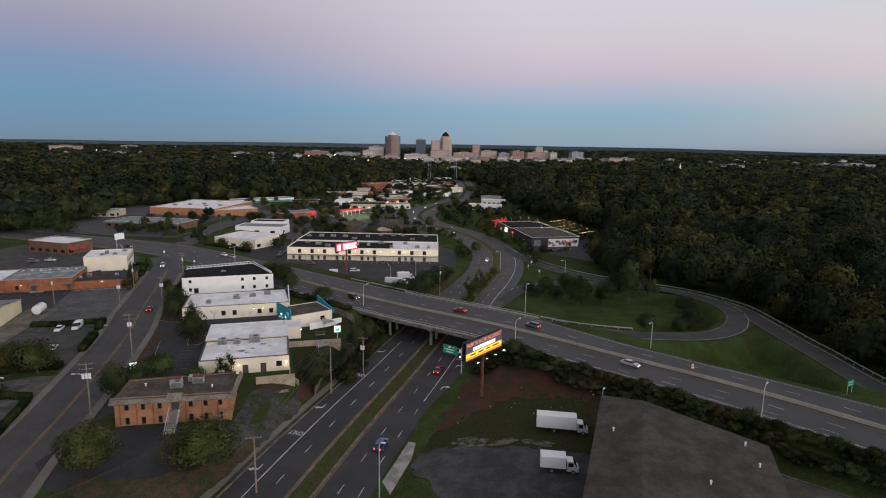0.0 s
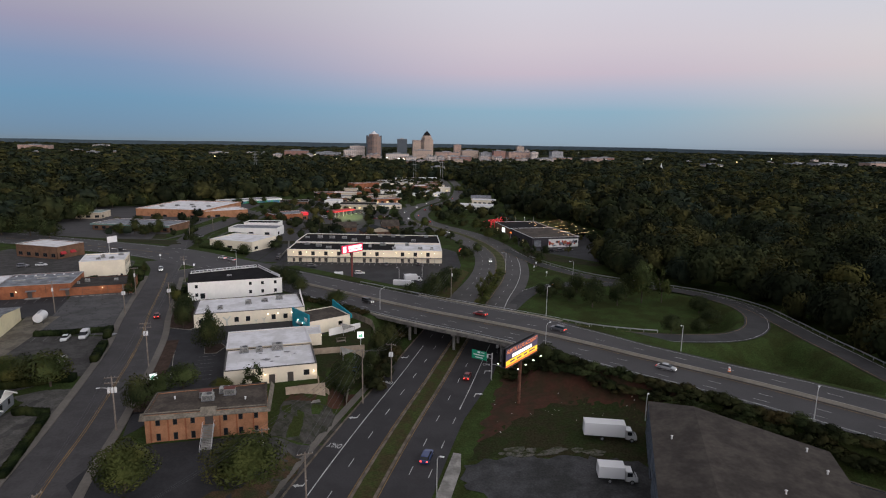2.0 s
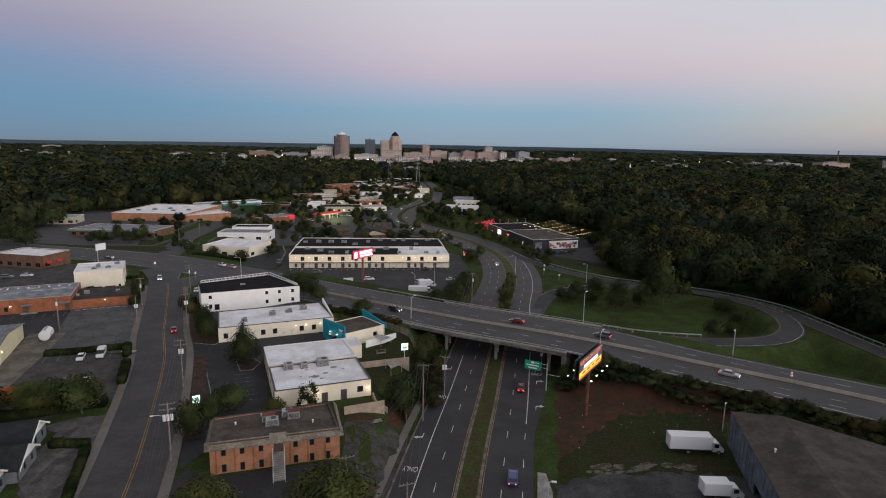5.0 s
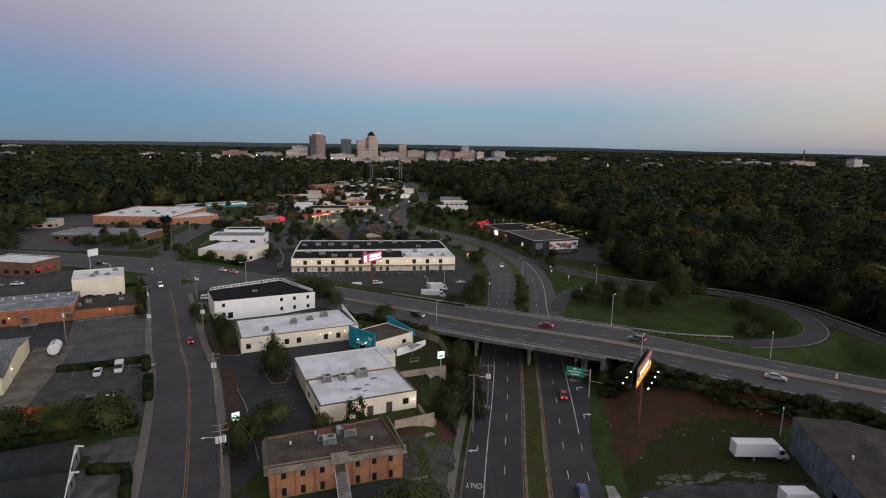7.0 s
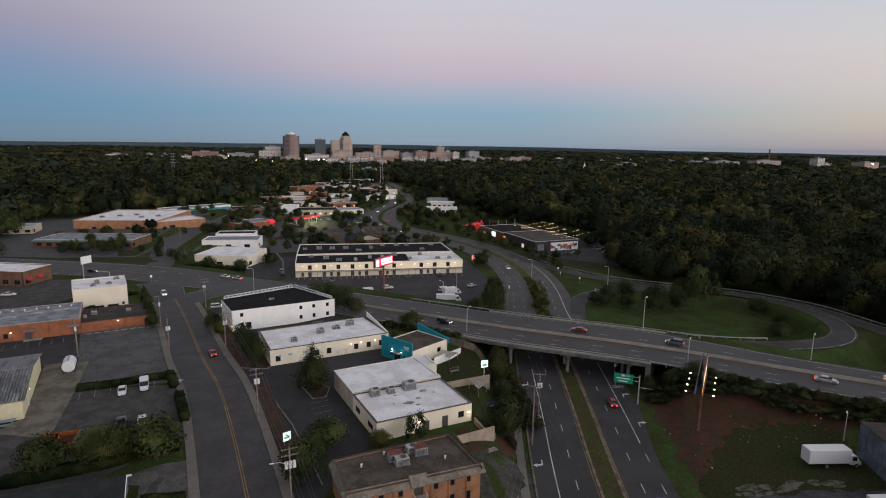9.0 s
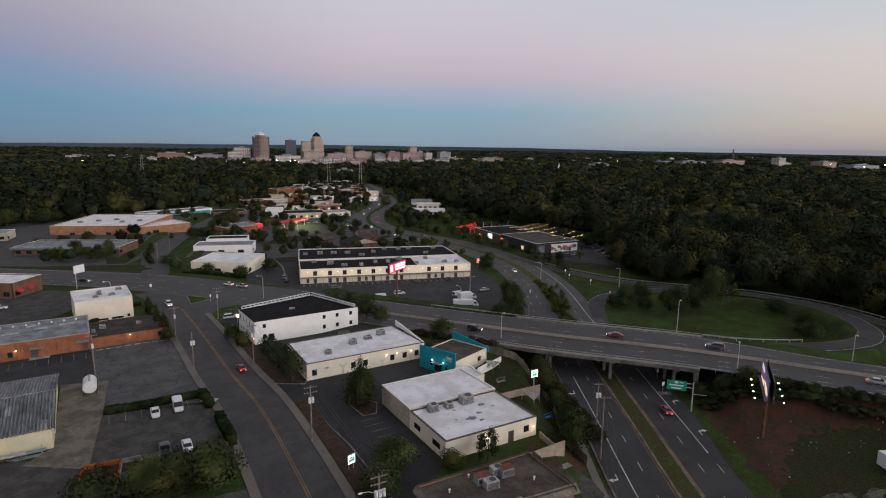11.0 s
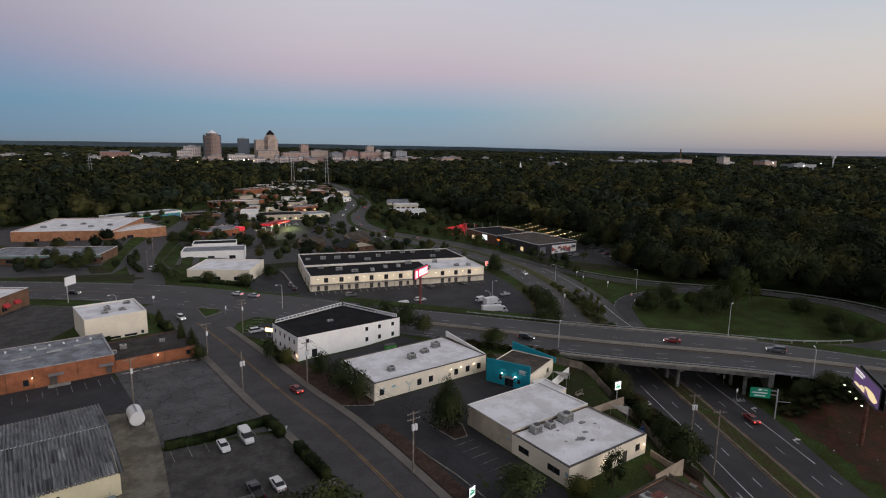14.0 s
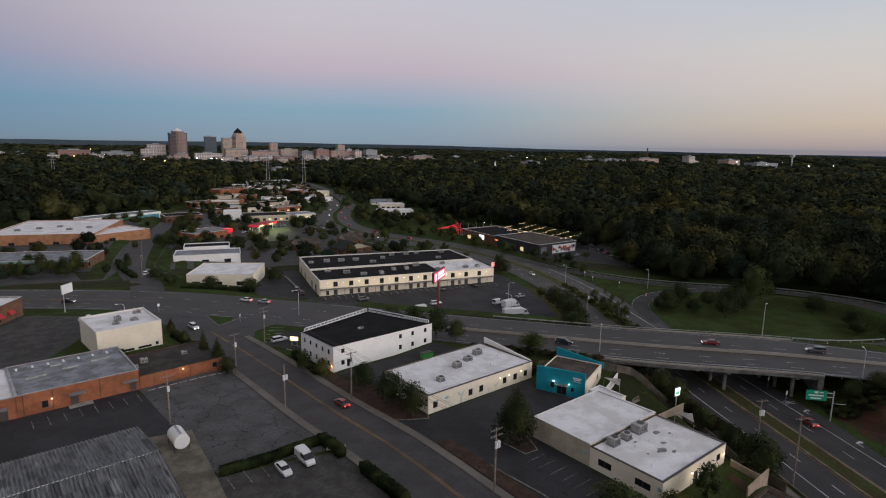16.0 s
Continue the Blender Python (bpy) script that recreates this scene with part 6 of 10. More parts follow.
# racks of pipes against the shed's long wall
PIPE_RED, PIPE_TEAL = plain("red_primed_pipe", (0.20, 0.035, 0.025), 0.6), plain("grey_green_pipe", (0.16, 0.20, 0.20), 0.5)
for x0, mt, lab in ((-13.6, PIPE_RED, "rack of long red pipes against the shed wall"), (-7.0, PIPE_TEAL, "rack of grey-green pipes against the shed wall")):
    rack = thing("pipe_rack", shed.matrix_basis @ pose(x0, -1.6, -0.05), lab, "pipe rack", "pipe racks")
    for x in (0.6, 5.2):
        bm = bmesh.new()
        box(bm, x - 0.06, x + 0.06, -0.7, 0.7, 0.0, 0.12)
        box(bm, x - 0.06, x + 0.06, 0.58, 0.7, 0.121, 1.9)
        box(bm, x - 0.06, x + 0.06, -0.7, 0.579, 0.95, 1.05)
        part("rack_frame", bm, METAL, rack)
    for z in (0.12, 1.05):
        for i in range(5):
            bm = bmesh.new()
            y = -0.52 + 0.24 * i
            tube(bm, (0.05 * (i % 3), y, z + 0.1), (5.9 - 0.07 * (i % 2), y, z + 0.1), 0.1, n=8)
            part("pipe", bm, mt, rack)

# ---- poles, wires, lamps and signs ----


def utility_pole(x, y, h, turn=0.0, arms=2, cans=0, lamp=False, label="weathered wooden utility pole with crossarms"):
    z = ground_at(x, y)
    ob = thing("utility_pole", pose(x, y, z, 0, 0, turn), label, "utility pole", "utility poles")
    bm = bmesh.new()
    tube(bm, (0, 0, -0.6), (0, 0, h), 0.19, 0.13, 10)
    part("pole", bm, POLE_WOOD, ob)
    for k in range(arms):
        bm = bmesh.new()
        box(bm, -1.35, 1.35, -0.17, -0.06, h - 0.4 - 1.1 * k, h - 0.26 - 1.1 * k)
        arm = part("crossarm", bm, POLE_WOOD, ob)
        for u in (-1.2, -0.6, 0.6, 1.2):
            bm = bmesh.new()
            tube(bm, (u, -0.11, h - 0.26 - 1.1 * k), (u, -0.11, h - 0.06 - 1.1 * k), 0.05, 0.035, 6)
            part("insulator", bm, METAL, arm)
    for k in range(cans):
        a = (k - (cans - 1) / 2) * 1.0
        bm = bmesh.new()
        tube(bm, (a * 0.62, -0.42, h - 3.4), (a * 0.62, -0.42, h - 2.3), 0.27, n=12)
        part("transformer", bm, METAL_WHITE, ob, "grey transformer can")
    if lamp:
        bm = bmesh.new()
        tube(bm, (0, 0, h - 3.0), (-1.6, 0.3, h - 2.5), 0.045)
        tube(bm, (-1.6, 0.3, h - 2.5), (-2.5, 0.5, h - 2.5), 0.04)
        box(bm, -3.0, -2.4, 0.38, 0.6, h - 2.6, h - 2.45)
        part("lamp_arm", bm, METAL_WHITE, ob)
    return ob


def wire(points, label, sag=0.9, r=0.03):
    """Cables hung from place to place."""
    cu = bpy.data.curves.new("cable", "CURVE")
    cu.dimensions, cu.bevel_depth, cu.bevel_resolution = "3D", r, 0
    for a, b in zip(points[:-1], points[1:]):
        sp = cu.splines.new("POLY")
        sp.points.add(10)
        for k in range(11):
            u = k / 10
            p = Vector(a).lerp(Vector(b), u)
            sp.points[k].co = (p.x, p.y, p.z - sag * 4 * u * (1 - u), 1)
    cu.materials.append(METAL_DARK)
    return tagged(new("overhead_cable", cu), label, "cable", "overhead cables")


POLES = [(-74.4, 114.4, 11.9, 15, 2, 3, True), (-82.8, 147, 12.0, 15, 2, 2, False), (-96.0, 191.7, 11.2, 20, 1, 2, False), (-109.9, 239, 10.8, 20, 2, 1, False), (-110.9, 192, 10.2, 20, 0, 2, False), (-134.0, 192.6, 10.9, 20, 1, 1, False),
         (-20.4, 145.4, 10.6, -15, 1, 2, False), (-26.6, 132.9, 13.6, -15, 1, 0, False), (-41.8, 102.2, 8.4, 15, 1, 1, True), (-119.4, 217.2, 10.5, 20, 1, 1, False), (-0.4, 229.6, 12.6, 30, 1, 1, False), (-55.8, 66, 11.5, 60, 1, 0, False), (-65, 76, 12, 75, 1, 0, False), (-149, 345, 10, 80, 1, 0, False), (-152, 392, 10, 80, 1, 0, False), (-32, 92, 11, 15, 1, 0, False)]
for p in POLES:
    utility_pole(*p, label="weathered wooden utility pole with transformer cans" if p[5] else "weathered wooden utility pole with crossarms")


def tops(*idx, du=0.0, dz=-0.05):
    out = []
    for i in idx:
        x, y, h, turn = POLES[i][:4]
        a = radians(turn)
        out.append((x + du * math.cos(a), y + du * math.sin(a), ground_at(x, y) + h + dz))
    return out


for du in (-1.2, -0.6, 0.6, 1.2):
    wire(tops(12, 0, 1, 2, 3, du=du), "thin black power cables strung along the side street")
for du in (-1.2, 0, 1.2):
    wire(tops(15, 7, 6, 10, du=du), "thin black power cables strung along the lower road")
    wire(tops(11, 8, 7, du=du, dz=-0.3), "thin black cables crossing before the brick office")
wire(tops(2, 4, 5, dz=-1.2), "thin black service cables over the parking lot", 1.2)
wire(tops(3, 13, 14, dz=-0.4), "thin black cables along the north street", 1.2)


def street_lamp(x, y, h, turn, arm=1.8, label="slim aluminium street lamp with a curved arm", base=None, lit=False):
    z = ground_at(x, y) if base is None else base
    ob = thing("street_lamp", pose(x, y, z, 0, 0, turn), label, "street lamp", "street lamps")
    bm = bmesh.new()
    tube(bm, (0, 0, -0.3), (0, 0, h - 0.5), 0.13, 0.08, 10)
    part("pole", bm, POLE_STEEL, ob)
    bm = bmesh.new()
    tube(bm, (0, 0, h - 0.55), (arm * 0.35, 0, h - 0.1), 0.055)
    tube(bm, (arm * 0.35, 0, h - 0.1), (arm, 0, h), 0.05)
    part("arm", bm, POLE_STEEL, ob)
    bm = bmesh.new()
    box(bm, arm - 0.15, arm + 0.6, -0.16, 0.16, h - 0.08, h + 0.1)
    bevel_all(bm, 0.04)
    part("lamp_head", bm, METAL_WHITE, ob)
    bm = bmesh.new()
    box(bm, arm - 0.1, arm + 0.5, -0.12, 0.12, h - 0.11, h - 0.085)
    part("lens", bm, LAMP_COOL if lit else METAL_WHITE, ob)
    return ob


street_lamp(-26.4, 190.2, 7.9, 50)
street_lamp(20.5, 149.5, 8.6, 50)
street_lamp(63.1, 104.6, 8.2, 50)
street_lamp(57.8, 150.0, 8.0, 230)
street_lamp(27.9, 182.4, 12.7, 20, 0.5, "tall slim steel pole with a small lamp in the grass")
street_lamp(-22, 245.6, 8.6, 120)
street_lamp(-10.2, 91.2, 10.6, -15, 0.6, "tall pale pole with equipment boxes beside the road")
street_lamp(-12, 265, 8.0, 300)
street_lamp(36, 118.6, 6.0, 50, 0.3, "slim steel pole on the bank of the highway")
for x, y in ((30, 285), (58, 262), (-148, 262), (-96, 262)):
    street_lamp(x, y, 9, 200)


def board_sign(name, m, w, h, depth, mat, label, category="sign", poles=(), pole_h=0.0, pole_r=0.1, frame=METAL_DARK):
    """A flat sign standing on poles; its face looks to local -y, its foot is at z 0."""
    ob = thing(name, m, label, category)
    bm = bmesh.new()
    box(bm, -w / 2, w / 2, 0, depth, pole_h, pole_h + h)
    part("cabinet", bm, frame, ob)
    bm = bmesh.new()
    box(bm, -w / 2 + 0.06, w / 2 - 0.06, -0.03, -0.004, pole_h + 0.06, pole_h + h - 0.06)
    part("face", bm, mat, ob)
    for x in poles:
        bm = bmesh.new()
        tube(bm, (x, depth / 2, -0.5), (x, depth / 2, pole_h - 0.004), pole_r, n=10)
        part("pole", bm, POLE_STEEL, ob)
    return ob


def face_bars(ob, bars, mat, name="lettering_bar"):
    """Plain bars for writing: x0, x1, z0, z1 on the face."""
    for x0, x1, z0, z1 in bars:
        bm = bmesh.new()
        box(bm, x0, x1, -0.045, -0.032, z0, z1)
        part(name, bm, mat, ob)


GLOW_WHITE = plain("lit_white_sign", (0.8, 0.8, 0.8), 0.4, emit=(0.92, 1.0, 0.95), strength=1.1)
GLOW_GREEN = plain("lit_green_sign", (0.05, 0.3, 0.15), 0.4, emit=(0.05, 0.42, 0.22), strength=0.7)
# unlit road sign panels, brightened by a faint glow of their own
SIGN_GREEN_GLOW = plain("faintly_glowing_green_sheeting", (0.005, 0.22, 0.12), 0.35, emit=(0.0, 0.2, 0.11), strength=0.12)
SIGN_WHITE = plain("white_sign_sheeting", (0.75, 0.75, 0.75), 0.4)
SIGN_ORANGE = plain("orange_marker", (0.75, 0.18, 0.02), 0.5)

s1 = board_sign("lit_sign", pose(-29.7, 159.0, ground_at(-29.7, 159), 0, 0, 8), 1.9, 2.0, 0.35, GLOW_WHITE, "glowing white and green square sign on a pole", "sign", (0,), 8.04 - 1.0 - ground_at(-29.7, 159), 0.12)
zb = 8.04 - 1.0 - ground_at(-29.7, 159)
face_bars(s1, [(-0.6, 0.6, zb + 0.45, zb + 0.95), (-0.45, -0.05, zb + 1.2, zb + 1.45), (0.05, 0.5, zb + 1.0, zb + 1.25)], GLOW_GREEN)
s2 = board_sign("lit_sign", pose(-76.2, 135.3, ground_at(-76.2, 135.3), 0, 0, 30), 1.7, 1.9, 0.35, GLOW_WHITE, "glowing white and green sign in a mulch bed", "sign", (-0.5, 0.5), 1.4, 0.08)
face_bars(s2, [(-0.6, 0.6, 1.9, 2.35), (-0.4, 0.1, 2.5, 2.8), (0.1, 0.55, 2.4, 2.6)], GLOW_GREEN)

# the green road sign on its cantilever
gs = thing("road_sign", pose(5.9, 146.9, ground_at(5.9, 146.9), 0, 0, -33), "green road sign on a cantilever arm over the lower road", "road sign")
bm = bmesh.new()
tube(bm, (0, 0, -0.4), (0, 0, 7.4), 0.17, 0.13, 12)
part("post", bm, POLE_STEEL, gs)
for z in (5.9, 6.9):
    bm = bmesh.new()
    tube(bm, (0, 0, z), (-3.6, 0, z), 0.07)
    part("arm", bm, POLE_STEEL, gs)
bm = bmesh.new()
box(bm, -5.9, -1.5, -0.16, -0.09, 5.0, 7.4)
part("panel", bm, SIGN_GREEN_GLOW, gs)
for x0, x1, z0, z1 in ((-4.2, -3.4, 6.7, 7.2), (-3.1, -2.2, 6.85, 7.05), (-5.4, -2.2, 6.05, 6.35), (-4.9, -2.6, 5.35, 5.65)):
    bm = bmesh.new()
    box(bm, x0, x1, -0.18, -0.165, z0, z1)
    part("lettering_bar", bm, SIGN_WHITE, gs)
bm = bmesh.new()
tube(bm, (0, 0, 4.4), (3.2, 0.6, 4.2), 0.04)
part("lamp_arm", bm, POLE_STEEL, gs)
g2 = board_sign("road_sign", pose(93.0, 122.2, ground_at(93.0, 122.2), 0, 0, 28), 2.7, 1.5, 0.08, SIGN_GREEN_GLOW, "green exit sign on two posts beside the ramp", "road sign", (-0.9, 0.9), 1.9, 0.06)
face_bars(g2, [(-1.0, 0.8, 2.85, 3.05), (-0.7, 0.5, 2.25, 2.45)], SIGN_WHITE)

# the big poster billboard on one pillar, two faces
bill = thing("billboard", Matrix.Translation((10.4, 130.0, ground_at(10.4, 130.0))) @ Matrix.Rotation(math.atan2(11.2, 9.26), 4, "Z"), "large lit two-sided billboard on a rusty steel pillar", "billboard")
zb = 12.25 - ground_at(10.4, 130.0)
RUST = material("rusty_steel", (0.13, 0.06, 0.04), 0.8, 0.25, 0.5, 0.3, 2.0, 0.2)
bm = bmesh.new()
tube(bm, (0, 0.2, -0.6), (0, 0.2, zb + 0.4), 0.42, n=16)
part("pillar", bm, RUST, bill)
bm = bmesh.new()
box(bm, -7.1, 7.1, -0.5, 1.3, zb - 0.15, zb + 0.05)
part("walkway", bm, METAL_DARK, bill)
# poster colours glow by themselves, standing in for the billboard lamps' light on them
P_ORANGE = plain("poster_orange", (0.85, 0.24, 0.05), 0.5, emit=(1.0, 0.30, 0.07), strength=0.55)
P_DARK = plain("poster_dark", (0.06, 0.05, 0.09), 0.5, emit=(0.12, 0.09, 0.16), strength=0.4)
P_WHITE = plain("poster_white", (0.85, 0.82, 0.8), 0.5, emit=(1.0, 0.93, 0.88), strength=0.75)
P_YELLOW = plain("poster_yellow", (0.9, 0.55, 0.03), 0.5, emit=(1.0, 0.62, 0.05), strength=0.85)
P_PURPLE = plain("poster_purple", (0.10, 0.05, 0.14), 0.5, emit=(0.16, 0.09, 0.24), strength=0.5)
P_GOLD = plain("poster_gold", (0.7, 0.5, 0.25), 0.5, emit=(1.0, 0.78, 0.45), strength=0.9)
for y0, y1, name in ((-0.25, -0.05, "front_panel"), (0.65, 0.85, "rear_panel")):
    bm = bmesh.new()
    box(bm, -7.3, 7.3, y0, y1, zb, zb + 4.3)
    part(name, bm, METAL_DARK, bill)


def poster(x0, x1, z0, z1, mat, back=False, lift=0.0, name="poster_band"):
    bm = bmesh.new()
    if back:
        box(bm, x0, x1, 0.855 + lift, 0.87 + lift, zb + z0, zb + z1)
    else:
        box(bm, x0, x1, -0.27 - lift, -0.255 - lift, zb + z0, zb + z1)
    return part(name, bm, mat, bill)


poster(-7.2, 7.2, 2.95, 4.2, P_DARK)
poster(-7.2, 7.2, 1.65, 2.9, P_DARK)
poster(-7.2, 7.2, 0.55, 1.6, P_YELLOW)
poster(-7.2, 7.2, 0.08, 0.5, P_ORANGE)
poster(-4.6, 4.4, 1.85, 2.7, P_WHITE, lift=0.02, name="lettering_bar")
for x0, x1 in ((-5.6, -3.4), (-2.6, -0.4), (0.6, 2.2), (3.2, 6.0)):
    poster(x0, x1, 0.85, 1.25, P_DARK, lift=0.02, name="lettering_bar")


def lettering(text, m, size, mat, owner, width=None):
    """Raised writing, lying in its local xy plane."""
    cu = bpy.data.curves.new("lettering", "FONT")
    cu.body, cu.size, cu.extrude, cu.align_x, cu.align_y = text, size, 0.008, "CENTER", "CENTER"
    cu.materials.append(mat)
    ob = new("lettering", cu)
    if owner:
        ob.parent = owner
    ob.matrix_basis = m
    return ob


lettering("HURT IN A CAR ACCIDENT?", Matrix.Translation((0, -0.29, zb + 3.55)) @ Matrix.Rotation(radians(90), 4, "X") @ Matrix.Diagonal((0.88, 1.05, 1, 1)), 1.25, P_ORANGE, bill)
poster(-7.2, 7.2, 0.1, 4.2, P_PURPLE, True)
for k, (x0, x1, z0, z1) in enumerate(((-6.5, -1.0, 0.4, 1.9), (-5.5, 0.5, 1.2, 2.2), (0.2, 3.0, 0.3, 1.5), (2.6, 6.4, 0.3, 1.0))):
    bm = bmesh.new()
    f_pts = [(x0 + (x1 - x0) * (0.5 + 0.5 * math.cos(a) * (1 + 0.12 * math.sin(3 * a + k))), z0 + (z1 - z0) * (0.5 + 0.5 * math.sin(a))) for a in np.linspace(0, 2 * math.pi, 15)[:-1]]
    bm.faces.new([bm.verts.new((x, 0.89 + 0.006 * k, zb + z)) for x, z in f_pts])
    part("poster_shape", bm, P_GOLD, bill)
for x0, x1, z in ((1.2, 6.5, 3.4), (2.0, 6.5, 2.75)):
    poster(x0, x1, z, z + 0.4, P_WHITE, True, 0.02, "lettering_bar")
for x in (-5.4, -1.8, 1.8, 5.4):
    for y, s in ((-0.3, -1), (0.9, 1)):
        bm = bmesh.new()
        tube(bm, (x, y, zb - 0.05), (x, y + s * 2.0, zb - 0.35), 0.05)
        arm = part("lamp_arm", bm, METAL_DARK, bill)
        bm = bmesh.new()
        box(bm, x - 0.35, x + 0.35, y + s * 2.0 - 0.2, y + s * 2.0 + 0.2, zb - 0.42, zb - 0.22)
        part("lamp_head", bm, METAL_DARK, arm)
        bm = bmesh.new()
        box(bm, x - 0.2, x + 0.2, y + s * 2.0 - 0.14, y + s * 2.0 + 0.14, zb - 0.21, zb - 0.16)
        part("lens", bm, plain("bill_lens", (0.9, 0.9, 0.8), 0.4, emit=(0.95, 1.0, 0.55), strength=7.0), arm)
        bpy.data.materials["bill_lens"].name = "billboard_lamp_lens"

# the digital billboard before the commercial row
dz2 = ground_at(-44, 262)
digi = thing("digital_billboard", Matrix.Translation((-43.9, 262.1, dz2)) @ Matrix.Rotation(math.atan2(4.7, 4.25), 4, "Z"), "glowing red digital billboard on a red steel pillar", "billboard")
D_RED = plain("screen_red", (0.2, 0.01, 0.03), 0.3, emit=(0.85, 0.03, 0.09), strength=1.0)
D_WHITE = plain("screen_white", (0.8, 0.8, 0.8), 0.3, emit=(1.0, 0.85, 0.88), strength=1.2)
RED_STEEL = plain("red_painted_steel", (0.16, 0.035, 0.03), 0.5)
hz = 13.7 - dz2
bm = bmesh.new()
tube(bm, (0, 0.3, -0.5), (0, 0.3, hz - 1.7), 0.45, n=14)
part("pillar", bm, RED_STEEL, digi)
bm = bmesh.new()
box(bm, -6.4, 6.4, -0.1, 0.7, hz - 1.95, hz + 1.95)
part("cabinet", bm, METAL_DARK, digi)
bm = bmesh.new()
box(bm, -6.2, 6.2, -0.14, -0.105, hz - 1.75, hz + 1.75)
part("screen", bm, D_RED, digi)
for x0, x1, z0, z1 in ((-2.2, 5.6, 0.55, 1.2), (-2.2, 5.2, -0.2, 0.35), (-2.0, 5.8, -1.3, -0.55), (-5.4, -3.6, -1.5, 1.2)):
    bm = bmesh.new()
    box(bm, x0, x1, -0.16, -0.145, hz + z0, hz + z1)
    part("lettering_bar", bm, D_WHITE, digi)

# a back-lit grey board and other small roadside signs
gb = board_sign("signboard", pose(-168.4, 296.5, ground_at(-168.4, 296.5), 0, 0, 62), 5.2, 3.2, 0.3, SIGN_WHITE, "pale grey blank signboard on a tall post", "sign", (-1.8,), 6.4, 0.16, POLE_STEEL)
SIGN_PINK = plain("pink_lit_sign", (0.6, 0.35, 0.35), 0.4, emit=(1.0, 0.55, 0.5), strength=0.7)
red_sign = board_sign("shop_sign", pose(9.5, 318, ground_at(9.5, 318), 0, 0, 5), 1.9, 2.4, 0.5, SIGN_PINK, "small lit white and red shop sign", "sign", (0,), 2.0, 0.15)
face_bars(red_sign, [(-0.7, 0.7, 2.6, 3.0), (-0.5, 0.5, 3.6, 4.2)], LAMP_RED)
office_sign = board_sign("lit_sign", pose(-102.5, 231.5, ground_at(-102.5, 231.5), 0, 0, -35), 2.6, 1.3, 0.3, sign_glow, "small warm-lit sign at the edge of a lot", "sign", (-0.8, 0.8), 1.6, 0.08)
for x, y, turn in ((47, 293, 10), (44, 283, 30), (47, 268, 10), (38, 238, 20), (-140, 285, 20), (-115, 262, 60), (6, 158, 12), (10, 166, 12), (52, 240, 30)):
    board_sign("traffic_sign", pose(x, y, ground_at(x, y), 0, 0, turn), 0.9, 1.1, 0.04, SIGN_WHITE, "small white traffic sign on a post", "road sign", (0,), 1.8, 0.04)
for x, y in ((62.0, 133.2), (-115.5, 316), (46, 250)):
    ob = thing("traffic_drum", pose(x, y, ground_at(x, y) + 0.1), "orange and white traffic drum", "traffic drum", "traffic drums")
    for k in range(4):
        bm = bmesh.new()
        tube(bm, (0, 0, 0.3 * k), (0, 0, 0.3 * k + 0.298), 0.34 - 0.03 * k, 0.31 - 0.03 * k, 12)
        part("band", bm, SIGN_ORANGE if k % 2 == 0 else SIGN_WHITE, ob)

# arrows and words painted on the lower road
ARROW = [(-0.1, -1.4), (0.1, -1.4), (0.12, 0.1), (1.0, 0.35), (1.0, 0.0), (1.9, 0.65), (1.0, 1.3), (1.0, 0.9), (-0.1, 0.55)]


def road_arrow(owner, s, off, flip, rev):
    at = cut(LO, s, s + 1, 1)
    a = math.atan2(at[1][1] - at[0][1], at[1][0] - at[0][0]) - math.pi / 2
    nrm = Vector((-math.cos(a) , -math.sin(a), 0))
    m = Matrix.Translation(Vector(at[0]) + Vector((0, 0, 0.035)) + nrm * off) @ Matrix.Rotation(a + (math.pi if rev else 0), 4, "Z")
    bm = bmesh.new()
    bm.faces.new([bm.verts.new(m @ Vector((x * (-1 if flip else 1), y, 0))) for x, y in ARROW])
    part("turn_arrow", bm, LINE_WHITE, owner)


for s_xy in ((-27, 98), (-24.3, 125), (-13.5, 162)):
    road_arrow(lower_west, length_at(LO, *s_xy), 11.7, False, True)
road_arrow(lower_east, length_at(LO, -0.2, 138), -11.8, False, False)
road_arrow(lower_east, length_at(LO, 5, 152), -11.8, False, False)
for xy, off, rev, owner in (((-29, 113), 11.6, True, lower_west), ((-20, 144.5), 11.6, True, lower_west), ((3, 158), -11.8, False, lower_east), ((-27, 84), 11.6, True, lower_west)):
    s = length_at(LO, *xy)
    at = cut(LO, s, s + 1, 1)
    a = math.atan2(at[1][1] - at[0][1], at[1][0] - at[0][0]) - math.pi / 2
    p = Vector(at[0]) + Vector((-math.cos(a), -math.sin(a), 0)) * off + Vector((0, 0, 0.035))
    lettering("ONLY", Matrix.Translation(p) @ Matrix.Rotation(a + (math.pi if rev else 0), 4, "Z") @ Matrix.Diagonal((0.75, 1.6, 1, 1)), 1.5, LINE_WHITE, owner)

# ---- vehicles ----
PAINTS = {n: plain(n + "_car_paint", c, 0.3, 0.2, coat=0.6) for n, c in (("white", (0.62, 0.62, 0.62)), ("silver", (0.34, 0.35, 0.36)), ("black", (0.012, 0.012, 0.014)), ("red", (0.20, 0.015, 0.015)), ("blue", (0.02, 0.04, 0.14)), ("grey", (0.10, 0.10, 0.11)))}
HEADLIGHT = plain("headlight_glass", (0.9, 0.9, 0.9), 0.2, emit=(1.0, 0.95, 0.85), strength=6.0)
HEADLIGHT_OFF = plain("unlit_headlight", (0.7, 0.7, 0.7), 0.2)
TAIL_OFF = plain("unlit_tail_light", (0.25, 0.01, 0.01), 0.3)
